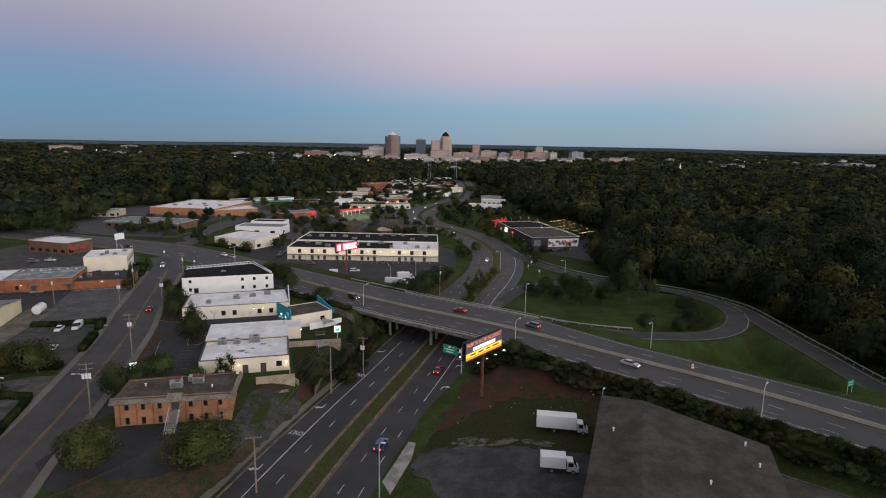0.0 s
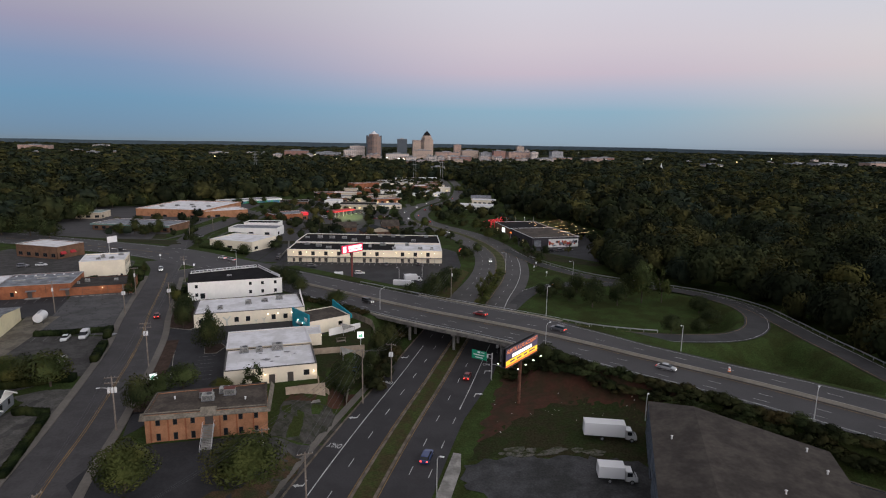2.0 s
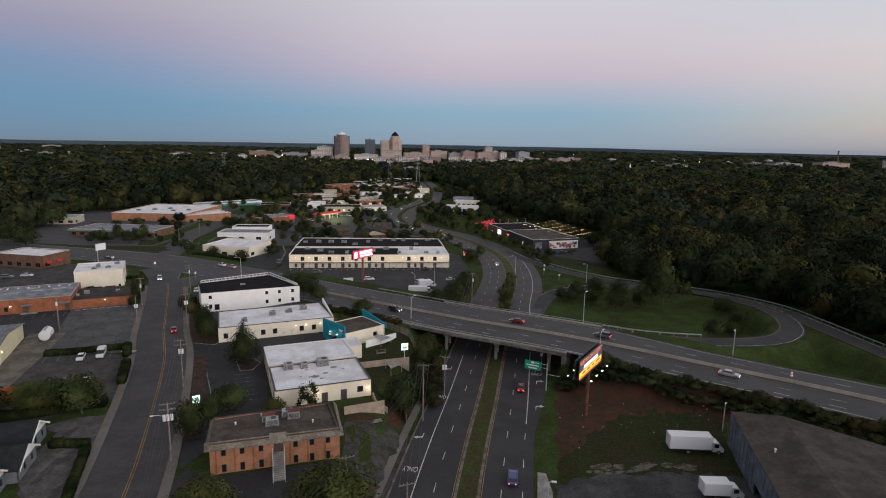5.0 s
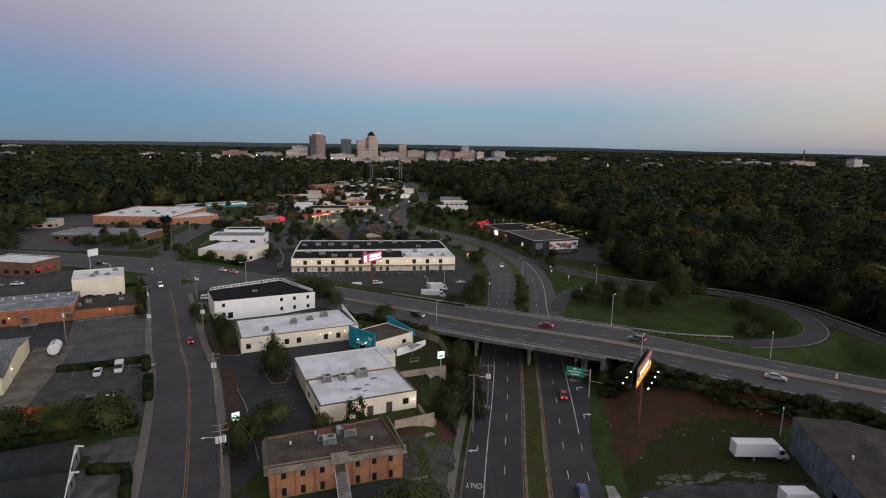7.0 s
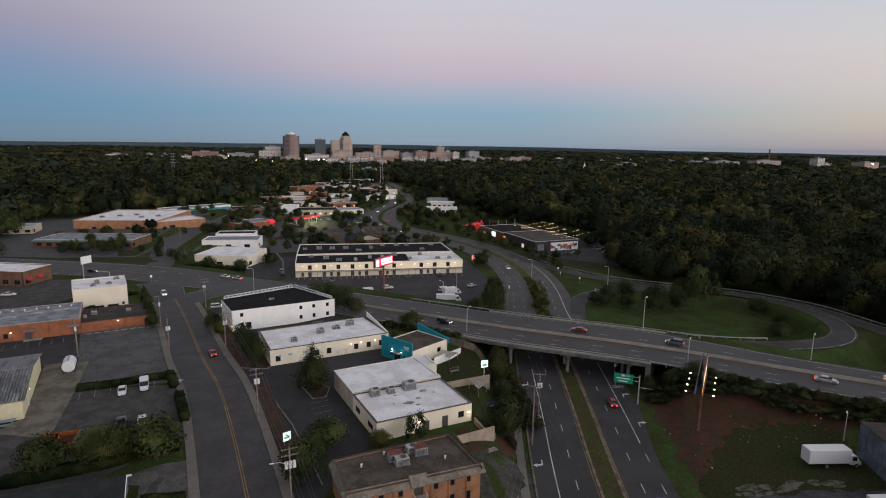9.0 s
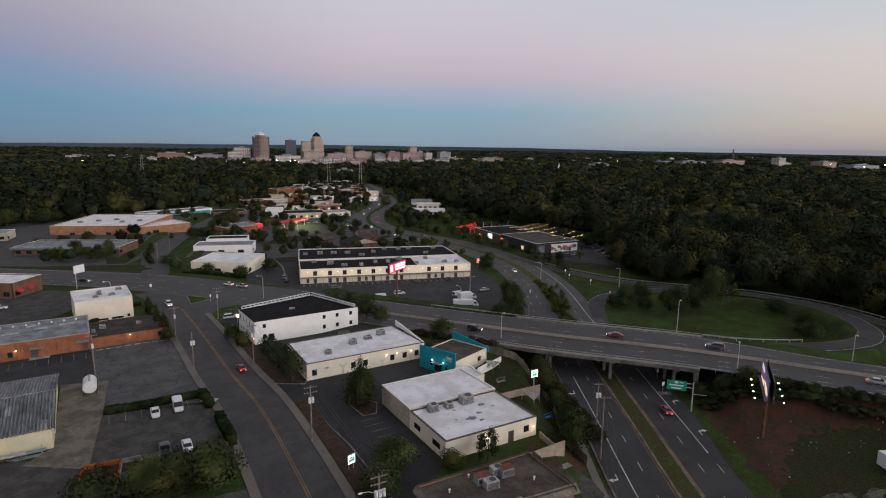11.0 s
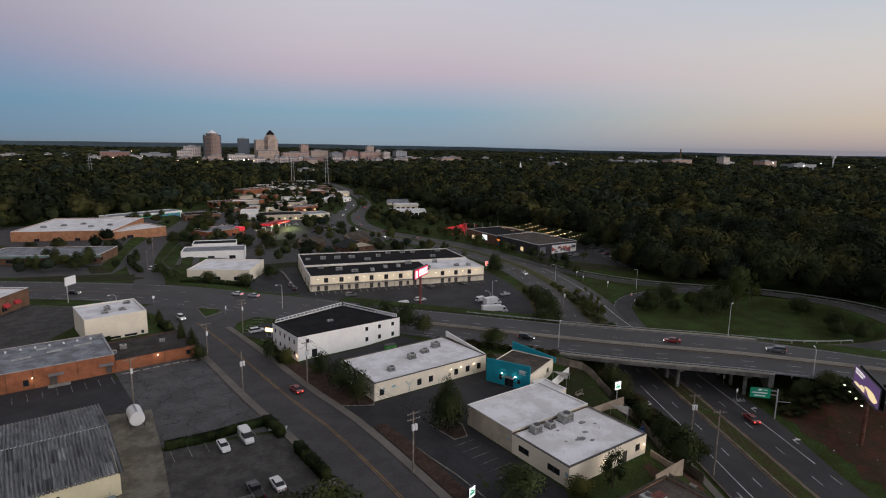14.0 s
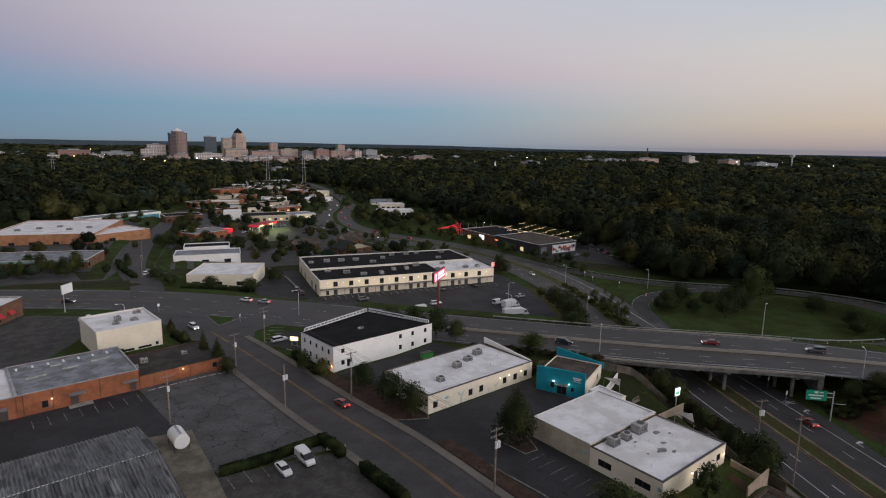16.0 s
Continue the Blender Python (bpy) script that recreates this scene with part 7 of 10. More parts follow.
RIM = plain("alloy_rim", (0.35, 0.35, 0.36), 0.35, 0.7)


def loft(bm, stations):
    """A skin through cross sections, each a list of places."""
    rings = [[bm.verts.new(p) for p in st] for st in stations]
    n = len(rings[0])
    for a, b in zip(rings[:-1], rings[1:]):
        for i in range(n):
            j = (i + 1) % n
            bm.faces.new((a[i], a[j], b[j], b[i]))
    bm.faces.new(rings[0][::-1])
    bm.faces.new(rings[-1])


SHAPES = {  # x, top of the body, half width; then the cabin: x, height, half width
    "sedan": ([(-2.3, 0.72, 0.74), (-2.15, 0.95, 0.86), (-1.2, 1.0, 0.91), (0.9, 0.98, 0.91), (2.0, 0.82, 0.84), (2.3, 0.62, 0.72)], [(-1.75, 0.98, 0.76), (-0.95, 1.44, 0.62), (0.35, 1.46, 0.62), (1.15, 0.97, 0.76)]),
    "suv": ([(-2.35, 0.85, 0.82), (-2.25, 1.08, 0.92), (-1.2, 1.12, 0.95), (1.0, 1.1, 0.95), (2.1, 0.98, 0.88), (2.38, 0.75, 0.76)], [(-2.25, 1.1, 0.84), (-1.95, 1.72, 0.70), (0.3, 1.74, 0.70), (1.15, 1.08, 0.82)]),
    "van": ([(-2.7, 1.0, 0.92), (-2.65, 1.3, 0.98), (-1.0, 1.32, 1.0), (1.4, 1.3, 1.0), (2.3, 1.05, 0.92), (2.6, 0.78, 0.82)], [(-2.66, 1.3, 0.93), (-2.6, 2.1, 0.82), (0.9, 2.1, 0.82), (1.8, 1.26, 0.90)]),
    "pickup": ([(-2.85, 0.95, 0.92), (-2.8, 1.08, 0.96), (-0.8, 1.1, 0.97), (1.2, 1.12, 0.97), (2.5, 1.05, 0.92), (2.8, 0.8, 0.82)], [(-0.75, 1.08, 0.86), (-0.5, 1.78, 0.74), (0.6, 1.8, 0.74), (1.3, 1.1, 0.84)]),
}


def wheels(ob, xs, half, r, w=0.24):
    for x in xs:
        for s in (-1, 1):
            bm = bmesh.new()
            tube(bm, (x, s * (half - w), r), (x, s * half, r), r, n=16)
            ty = part("tyre", bm, RUBBER, ob)
            bm = bmesh.new()
            tube(bm, (x, s * (half - 0.02), r), (x, s * (half + 0.015), r), r * 0.6, n=12)
            part("rim", bm, RIM, ty)


def vehicle(kind, x, y, turn, paint, label, lights=False, z=None, group="vehicles"):
    body, cabin = SHAPES[kind]
    ob = thing("car" if kind in ("sedan", "suv") else kind if kind != "pickup" else "pickup_truck", pose(x, y, ground_at(x, y) + 0.06 if z is None else z, 0, 0, turn), label, "car" if kind in ("sedan", "suv") else "van" if kind == "van" else "truck", group)
    lo = 0.28 if kind in ("sedan",) else 0.36
    bm = bmesh.new()
    loft(bm, [[(x0, -hw * 0.93, lo), (x0, -hw, lo + (zt - lo) * 0.45), (x0, -hw * 0.95, zt - 0.05), (x0, -hw * 0.8, zt), (x0, hw * 0.8, zt), (x0, hw * 0.95, zt - 0.05), (x0, hw, lo + (zt - lo) * 0.45), (x0, hw * 0.93, lo)] for x0, zt, hw in body])
    part("body", bm, PAINTS[paint], ob)
    bm = bmesh.new()
    (xa, za, wa), (xb, zbb, wb), (xc, zc, wc), (xd, zd, wd) = cabin
    zt = min(zbb, zc) - 0.05
    loft(bm, [[(xa, -wa, za - 0.04), (xa, wa, za - 0.04)][:2] + [(xa, wa * 0.99, za), (xa, -wa * 0.99, za)], [(xb, -wa, za - 0.04), (xb, wa, za - 0.04), (xb, wb, zt), (xb, -wb, zt)], [(xc, -wd, zd - 0.04), (xc, wd, zd - 0.04), (xc, wc, zt), (xc, -wc, zt)], [(xd, -wd, zd - 0.04), (xd, wd, zd - 0.04), (xd, wd * 0.99, zd), (xd, -wd * 0.99, zd)]])
    part("glazing", bm, GLASS_DARK, ob)
    bm = bmesh.new()
    loft(bm, [[(xb - 0.08, -wb, zt - 0.02), (xb - 0.08, wb, zt - 0.02), (xb - 0.08, wb * 0.9, zt + 0.02), (xb - 0.08, -wb * 0.9, zt + 0.02)], [(xb + 0.2, -wb - 0.01, zt), (xb + 0.2, wb + 0.01, zt), (xb + 0.2, wb * 0.9, zbb), (xb + 0.2, -wb * 0.9, zbb)], [(xc - 0.2, -wc - 0.01, zt), (xc - 0.2, wc + 0.01, zt), (xc - 0.2, wc * 0.9, zc), (xc - 0.2, -wc * 0.9, zc)], [(xc + 0.1, -wc, zt - 0.02), (xc + 0.1, wc, zt - 0.02), (xc + 0.1, wc * 0.9, zt + 0.02), (xc + 0.1, -wc * 0.9, zt + 0.02)]])
    part("roof_panel", bm, PAINTS[paint], ob)
    for s in (-1, 1):
        bm = bmesh.new()
        prism(bm, [(xb - 0.02, s * (wb + 0.0)), (xb + 0.16, s * (wb + 0.012)), (xb + 0.16, s * (wb - 0.05)), (xb - 0.02, s * (wb - 0.05))], za - 0.02, zt)
        part("pillar", bm, PAINTS[paint], ob)
    if kind == "pickup":
        bm = bmesh.new()
        box(bm, -2.72, -0.85, -0.8, 0.8, 1.09, 1.115)
        part("bed_liner", bm, RUBBER, ob)
    if kind == "van":
        bm = bmesh.new()
        for s in (-1, 1):
            prism(bm, [(-2.5, s * 0.985), (-0.2, s * 0.985), (-0.2, s * 0.80), (-2.5, s * 0.80)], 1.3, 2.02)
        part("side_panel", bm, PAINTS[paint], ob)
    front, tail = body[-1], body[0]
    for s in (-1, 1):
        bm = bmesh.new()
        box(bm, front[0] - 0.12, front[0] + 0.03, s * front[2] * 0.72 - 0.16, s * front[2] * 0.72 + 0.16, front[1] - 0.16, front[1] - 0.02)
        part("headlight", bm, HEADLIGHT if lights else HEADLIGHT_OFF, ob)
        bm = bmesh.new()
        box(bm, tail[0] - 0.03, tail[0] + 0.1, s * tail[2] * 0.78 - 0.14, s * tail[2] * 0.78 + 0.14, tail[1] - 0.14, tail[1] + 0.04)
        part("tail_light", bm, LAMP_RED if lights else TAIL_OFF, ob)
    r = 0.33 if kind == "sedan" else 0.38
    wheels(ob, (body[0][0] + 0.85, body[-1][0] - 0.85), body[2][2] + 0.01, r)
    return ob


def box_truck(x, y, turn, length, label, box_h=2.7, cab=True):
    ob = thing("box_truck", pose(x, y, ground_at(x, y) + 0.05, 0, 0, turn), label, "truck", "box trucks")
    bm = bmesh.new()
    box(bm, -length, 0, -1.25, 1.25, 1.05, 1.05 + box_h)
    bevel_all(bm, 0.05)
    part("cargo_box", bm, METAL_WHITE, ob)
    bm = bmesh.new()
    box(bm, -length + 0.3, 2.2, -0.5, 0.5, 0.6, 1.04)
    part("chassis", bm, METAL_DARK, ob)
    bm = bmesh.new()
    loft(bm, [[(0.15, -1.05, 0.6), (0.15, 1.05, 0.6), (0.15, 1.0, 2.5), (0.15, -1.0, 2.5)], [(1.3, -1.08, 0.55), (1.3, 1.08, 0.55), (1.3, 0.98, 2.45), (1.3, -0.98, 2.45)], [(1.95, -1.08, 0.55), (1.95, 1.08, 0.55), (1.95, 1.0, 1.45), (1.95, -1.0, 1.45)], [(2.35, -1.0, 0.55), (2.35, 1.0, 0.55), (2.35, 0.95, 1.25), (2.35, -0.95, 1.25)]])
    part("cab", bm, PAINTS["white"], ob)
    bm = bmesh.new()
    loft(bm, [[(1.34, -0.88, 2.36), (1.34, 0.88, 2.36), (1.40, 0.88, 2.38), (1.40, -0.88, 2.38)], [(1.95, -0.9, 1.46), (1.95, 0.9, 1.46), (2.0, 0.9, 1.48), (2.0, -0.9, 1.48)]])
    part("windscreen", bm, GLASS_DARK, ob)
    for s in (-1, 1):
        bm = bmesh.new()
        box(bm, 0.45, 1.35, s * 1.05 - 0.02, s * 1.05 + 0.02, 1.5, 2.25)
        part("side_window", bm, GLASS_DARK, ob)
    wheels(ob, (-length * 0.55, 1.35), 1.15, 0.45, 0.3)
    return ob


# standing
box_truck(28.7, 111.2, -9, 8.2, "white box truck standing on the grass")
box_truck(23.4, 96.6, -8, 4.6, "small white box truck on the gravel", 2.2)
vehicle("sedan", -115.0, 166.2, -75, "white", "white sedan parked beside the hedge")
vehicle("van", -110.8, 168.2, -75, "white", "white van parked beside the hedge")
vehicle("pickup", -109.9, 149.0, 105, "black", "black pickup with a white roof parked in the lot")
vehicle("sedan", -106.2, 150.0, 105, "white", "white car parked in the lot")
vehicle("pickup", -160.2, 278.6, 10, "white", "white pickup parked by the brick shop")
vehicle("suv", -105.8, 237.6, 15, "white", "white car parked beside the office")
vehicle("suv", -66.5, 286, 0, "grey", "grey car parked before the commercial row")
vehicle("suv", -41.5, 270.5, 5, "white", "white car in the lot under the billboard")
vehicle("sedan", -14.0, 292.0, 90, "black", "dark car parked by the commercial row")
vehicle("sedan", -30.0, 291.5, 90, "grey", "dark car parked by the commercial row")
vehicle("van", -17.8, 263, 20, "white", "white van parked in the lot")
vehicle("sedan", -4.0, 268.8, 15, "silver", "pale car parked in the lot")
vehicle("sedan", -87.5, 304, 80, "black", "dark car parked beside the commercial row")
vehicle("suv", -88.5, 311, 80, "grey", "dark car parked beside the commercial row")
box_truck(-14.5, 256.5, 15, 5.6, "white moving truck in the lot", 2.4)
rv = box_truck(-17.0, 246.0, -8, 7.6, "white motor home in the lot", 2.0)
for k, (x, y, t) in enumerate(((-184, 265, 5), (-190, 262, 5), (-202, 410, 0), (-205, 401, 0), (-216, 404, 0), (-148, 352, 80), (-147.5, 358, 80), (-92, 487, 60), (-89, 481, 60), (-86, 475, 60), (-95, 494, 60), (70, 335, 30), (76, 338, 30), (64, 333, 30), (40, 440, 60), (50, 436, 40), (-30, 470, 20))):
    vehicle(("sedan", "suv")[k % 2], x, y, t, ("white", "grey", "silver", "black", "red")[k % 5], ("white", "grey", "silver", "black", "red")[k % 5] + " car standing in a parking lot")
tr = thing("cargo_trailer", pose(-50.5, 263.8, ground_at(-50.5, 263.8), 0, 0, 10), "small white enclosed trailer in the lot", "trailer")
bm = bmesh.new()
box(bm, -2, 2, -1, 1, 0.5, 2.6)
bevel_all(bm, 0.08)
part("body", bm, METAL_WHITE, tr)
wheels(tr, (0.0,), 1.02, 0.35)
flat_tr = thing("flatbed_trailer", pose(-104.6, 170.2, ground_at(-104.6, 170.2), 0, 0, -15), "small grey flatbed trailer beside the hedge", "trailer")
bm = bmesh.new()
box(bm, -1.8, 1.8, -0.9, 0.9, 0.55, 0.68)
part("bed", bm, METAL, flat_tr)
wheels(flat_tr, (0.0,), 1.0, 0.33)


def on_road(line, s, off, kind, paint, label, rev=False):
    at = cut(line, s, s + 1, 1)
    a = math.atan2(at[1][1] - at[0][1], at[1][0] - at[0][0])
    x, y = at[0][0] - math.sin(a) * off, at[0][1] + math.cos(a) * off
    return vehicle(kind, x, y, math.degrees(a) + (180 if rev else 0), paint, label, True, float(at[0][2]) + 0.02, "cars on the road")


on_road(HW, length_at(HW, 2, 176), 3.1, "sedan", "red", "red car driving over the bridge", True)
on_road(HW, length_at(HW, 26, 164), 3.1, "suv", "grey", "dark car driving on the highway", True)
on_road(HW, length_at(HW, 52, 140), -6.8, "sedan", "silver", "silver car driving on the highway")
on_road(HW, length_at(HW, -27, 205), -6.8, "suv", "black", "dark car driving on the highway")
on_road(HW, length_at(HW, -115, 283), 6.8, "sedan", "white", "white car driving at the junction", True)
on_road(HW, length_at(HW, -104, 284), 6.8, "sedan", "silver", "silver car driving at the junction", True)
on_road(HW, length_at(HW, -170, 310), -6.8, "sedan", "black", "dark car driving on the highway")
on_road(HW, length_at(HW, 90, 103), 3.1, "suv", "grey", "dark car driving on the highway", True)
on_road(LO, length_at(LO, -4, 149), -7.9, "sedan", "red", "dark red car driving under the bridge")
on_road(LO, length_at(LO, -19, 110), -7.9, "suv", "blue", "blue car driving on the lower road")
on_road(LO, length_at(LO, 22, 306), 5.5, "sedan", "white", "car with lit headlights on the far road", True)
on_road(ST, length_at(ST, -101, 188), -2.8, "sedan", "red", "dark red car driving up the side street")
on_road(ST, length_at(ST, -125, 262), 2.8, "suv", "white", "pale car turning into the side street", True)
for k in range(14):
    on_road(LO, length_at(LO, -14, 400 + 22 * k), (5, -5, 8, -8)[k % 4], "sedan", ("white", "grey", "silver", "red")[k % 4], "car with glowing lights on the far road", k % 2 == 0)

# parked cars in the far lots
lot_rng = random.Random(6)
for x0, y0, x1, y1, n, turn in ((-213, 411.5, -171, 404.5, 8, 81), (-213, 427, -172, 420, 6, 81), (-93, 508, -62, 521, 9, 113), (-58, 474, -38, 499, 7, 140), (88, 305, 100, 358, 6, 10), (-128, 500, -104, 520, 6, 120), (-76, 584, -50, 594, 6, 110)):
    for k in range(n):
        u = (k + lot_rng.uniform(0.2, 0.8)) / n
        vehicle(lot_rng.choice(("sedan", "suv", "sedan")), x0 + (x1 - x0) * u, y0 + (y1 - y0) * u, turn + lot_rng.choice((0, 180)), lot_rng.choice(list(PAINTS)), "parked car in a far lot", group="parked cars")

# ---- warehouse, houses, shops and the town beyond ----
# the big grey warehouse beside the clay bank: a shallow gable
wh = thing("warehouse", Matrix.Identity(4), "large grey warehouse with a dusty flat-pitched roof", "warehouse")
WA, WB = Vector((34.4, 114.2)), Vector((58.8, 93.9))
w_dir = (WB - WA).normalized()
w_side = Vector((-0.33, -0.944))
w_base = 0.8
w_long = 60.0
wc = [WA, WA + w_side * -0, WB, WB + w_side * w_long, WA + w_side * w_long]
WALL_BLUE = material("blue_grey_sheet_wall", (0.13, 0.155, 0.19), 0.7, 0.15, 0.4, 0.4, 2.0, 0.2)
peak = WA.lerp(WB, 0.28)
for a, b, h in ((WA, WA + w_side * w_long, 0), (WB + w_side * w_long, WB, 0)):
    bm = bmesh.new()
    slab_wall(bm, tuple(a), tuple(b), w_base - 1.5, 8.95, [(18, 22, 1.5, 5.2), (30, 34, 1.5, 5.2)] if a is WA else [], 0.25)
    part("wall", bm, WALL_BLUE, wh)
    bm = bmesh.new()
    slab_wall(bm, tuple(a), tuple(b), w_base - 1.2, w_base + 1.0, [(18, 22, 0.0, 2.2), (30, 34, 0.0, 2.2)] if a is WA else [], -0.05)
    part("base_course", bm, BRICK, wh, "red brick base course")
for k in range(31):
    p = WA + w_side * (2.0 * k + 0.6)
    if not any(lo_ - 0.3 < 2.0 * k + 0.6 < hi_ + 0.3 for lo_, hi_ in ((18, 22), (30, 34))):
        bm = bmesh.new()
        q = p - w_dir * 0.08
        prism(bm, [tuple(q), tuple(q + w_side * 0.14), tuple(q + w_side * 0.14 + w_dir * 0.07), tuple(q + w_dir * 0.07)], w_base + 1.0, 8.9)
        part("wall_rib", bm, WALL_BLUE, wh)
for off in (0.0, w_long):
    pts = [(WA + w_side * off, w_base - 1.5), (WB + w_side * off, w_base - 1.5), (WB + w_side * off, 8.95), (peak + w_side * off, 10.5), (WA + w_side * off, 8.95)]
    bm = bmesh.new()
    inn = w_side * (0.25 if off == 0 else -0.25)
    f1 = [bm.verts.new((*p, z)) for p, z in pts]
    f2 = [bm.verts.new((*(p + inn), z)) for p, z in pts]
    bm.faces.new(f1)
    bm.faces.new(f2[::-1])
    for i in range(5):
        bm.faces.new((f1[i], f1[(i + 1) % 5], f2[(i + 1) % 5], f2[i]))
    part("gable_wall", bm, CONCRETE, wh)
for a, b, za, zb_ in ((WA, peak, 8.97, 10.52), (peak, WB, 10.52, 8.97)):
    bm = bmesh.new()
    ext = w_side * -0.3
    q = [a + ext, b + ext, b + w_side * (w_long + 0.3), a + w_side * (w_long + 0.3)]
    prism(bm, [tuple(p) for p in q], [za, zb_, zb_, za], [za + 0.14, zb_ + 0.14, zb_ + 0.14, za + 0.14])
    part("roof", bm, ROOF_CONCRETE, wh)
for u, v in ((0.11, 15), (0.86, 3.2), (0.9, 9.5), (0.62, 22)):
    p = WA.lerp(WB, u) + w_side * v
    z = 9.0 + (u / 0.28 * 1.55 if u < 0.28 else (1 - u) / 0.72 * 1.55)
    roof_vent(pose(p.x, p.y, z + 0.12), 0.2, 0.6)

# the warehouse goes on to the side, a little lower, past a notch
annex_a = WB + w_side * 7.6
annex = building("warehouse_wing", [tuple(p) for p in (annex_a + w_side * 46, annex_a + w_dir * 34 + w_side * 46, annex_a + w_dir * 34, annex_a)], w_base, 8.4, WALL_BLUE, ROOF_CONCRETE, "lower warehouse wing with a dusty flat roof", None, 0.12, "warehouse", coping=ROOF_CONCRETE, sunk=1.5)
# low walls and fences of the day-care yard
FENCE = material("weathered_board_fence", (0.20, 0.17, 0.135), 0.9, 0.25, 0.3, 0.3, 1.5, 0.3, random_tint=0.2)


def wall_run(name, pts, h, mat, label, category="wall", thick=0.25, top=None):
    ob = thing(name, Matrix.Identity(4), label, category)
    for a, b in zip(pts[:-1], pts[1:]):
        n = max(1, int(math.dist(a, b) / 3))
        for i in range(n):
            p, q = Vector(a).lerp(Vector(b), i / n), Vector(a).lerp(Vector(b), (i + 1) / n)
            t = (q - p).normalized()
            o = Vector((-t.y, t.x)) * thick
            za, zb_ = ground_at(*p), ground_at(*q)
            bm = bmesh.new()
            prism(bm, [tuple(p), tuple(q - t * 0.02), tuple(q - t * 0.02 + o), tuple(p + o)], [za - 0.6, zb_ - 0.6] * 1 + [zb_ - 0.6, za - 0.6], [za + h, zb_ + h, zb_ + h, za + h] if top is None else [top] * 4)
            part("panel", bm, mat, ob)
    return ob


wall_run("board_fence", [(-51, 192.5), (-44, 189), (-34.5, 183.5), (-28, 176), (-25, 166), (-26.8, 154), (-30.8, 141.5), (-30.4, 131.5)], 2.0, FENCE, "weathered grey board fence round the play yard", "fence", 0.08)
GARDEN_WALL = material("weathered_tan_render", (0.36, 0.29, 0.22), 0.85, 0.12, 0.6, 0.25, 3.0, 0.2)
wall_run("garden_wall", [(-43.8, 129.2), (-35.2, 131.9)], 1.9, GARDEN_WALL, "tan rendered wall below the low building", top=5.6)
wall_run("garden_wall", [(-42.6, 154.5), (-28.5, 158.0)], 1.6, GARDEN_WALL, "tan rendered wall dividing the play yard", top=5.5)
wall_run("garden_wall", [(-40.2, 170.2), (-31.5, 176.5)], 1.7, PAINT_WHITE, "white wall beside the play yard", top=6.0)
wall_run("garden_wall", [(-38.0, 137.6), (-37.2, 134.2), (-34.6, 133.0)], 1.3, GARDEN_WALL, "low tan wall at the entrance")
for c, r in (((-35.5, 173.0), 2.5), ((-33.0, 152.8), 2.4)):
    ob = thing("shade_sail", pose(c[0], c[1], ground_at(*c)), "pale triangular shade sail over the play yard", "shade sail", "shade sails")
    bm = bmesh.new()
    pts = [(r * math.cos(a), r * math.sin(a), z) for a, z in ((0.3, 1.9), (2.4, 2.6), (4.5, 1.8))]
    vs = [bm.verts.new(p) for p in pts] + [bm.verts.new((x, y, z + 0.05)) for x, y, z in pts]
    bm.faces.new(vs[:3])
    bm.faces.new(vs[3:])
    for i in range(3):
        bm.faces.new((vs[i], vs[(i + 1) % 3], vs[3 + (i + 1) % 3], vs[3 + i]))
    part("canvas", bm, CONCRETE, ob)
    for x, y, z in pts:
        bm = bmesh.new()
        tube(bm, (x, y, -0.3), (x, y, z), 0.06)
        part("post", bm, METAL, ob)
for x, y, mt, lab in ((-36, 165, POLE_WOOD, "small wooden play frame on the lawn"), (-30.5, 149.5, plain("blue_slide_plastic", (0.02, 0.09, 0.3), 0.4), "blue plastic slide on the lawn")):
    ob = thing("play_equipment", pose(x, y, ground_at(x, y), 0, 0, 20), lab, "playground")
    for u in (-1.2, 1.2):
        bm = bmesh.new()
        tube(bm, (u, -0.5, -0.1), (u, 0, 1.3), 0.06)
        tube(bm, (u, 0.5, -0.1), (u, 0, 1.3), 0.06)
        part("leg", bm, mt, ob)
    bm = bmesh.new()
    tube(bm, (-1.5, 0, 1.32), (1.5, 0, 1.32), 0.07)
    box(bm, -1.1, 1.1, -0.4, 0.4, 0.35, 0.5)
    part("beam", bm, mt, ob)
ob = thing("pallet_stack", pose(-37.0, 128.0, ground_at(-37, 128), 0, 0, 20), "stack of pale wooden pallets by the wall", "pallets")
for k in range(5):
    bm = bmesh.new()
    box(bm, -1.2, 1.2, -0.5 + 0.25 * (k % 5) - 0.08, -0.5 + 0.25 * k + 0.08, 0.1, 0.25)
    part("board", bm, CONCRETE, ob)
bm = bmesh.new()
for x in (-1.1, 0, 1.1):
    box(bm, x - 0.06, x + 0.06, -0.6, 0.6, 0, 0.099)
part("bearer", bm, POLE_WOOD, ob)
sk = thing("skip_container", pose(-70.5, 208.5, ground_at(-70.5, 208.5), 0, 0, 16), "bright green waste container behind the white office", "container")
bm = bmesh.new()
prism(bm, [(-1.6, -0.9), (1.6, -0.9), (1.6, 0.9), (-1.6, 0.9)], 0.15, 1.6)
part("bin", bm, plain("green_container_paint", (0.05, 0.28, 0.05), 0.5), sk)
bm = bmesh.new()
box(bm, -1.62, 1.62, -0.92, 0.92, 1.605, 1.7)
part("lid", bm, METAL_DARK, sk)
CONTAINER_RUST = material("rusty_orange_paint", (0.40, 0.12, 0.03), 0.7, 0.2, 0.4, 0.4, 1.2, 0.2)
CONTAINER_GREY = material("faded_grey_paint", (0.26, 0.26, 0.26), 0.7, 0.2, 0.4, 0.4, 1.2, 0.2)
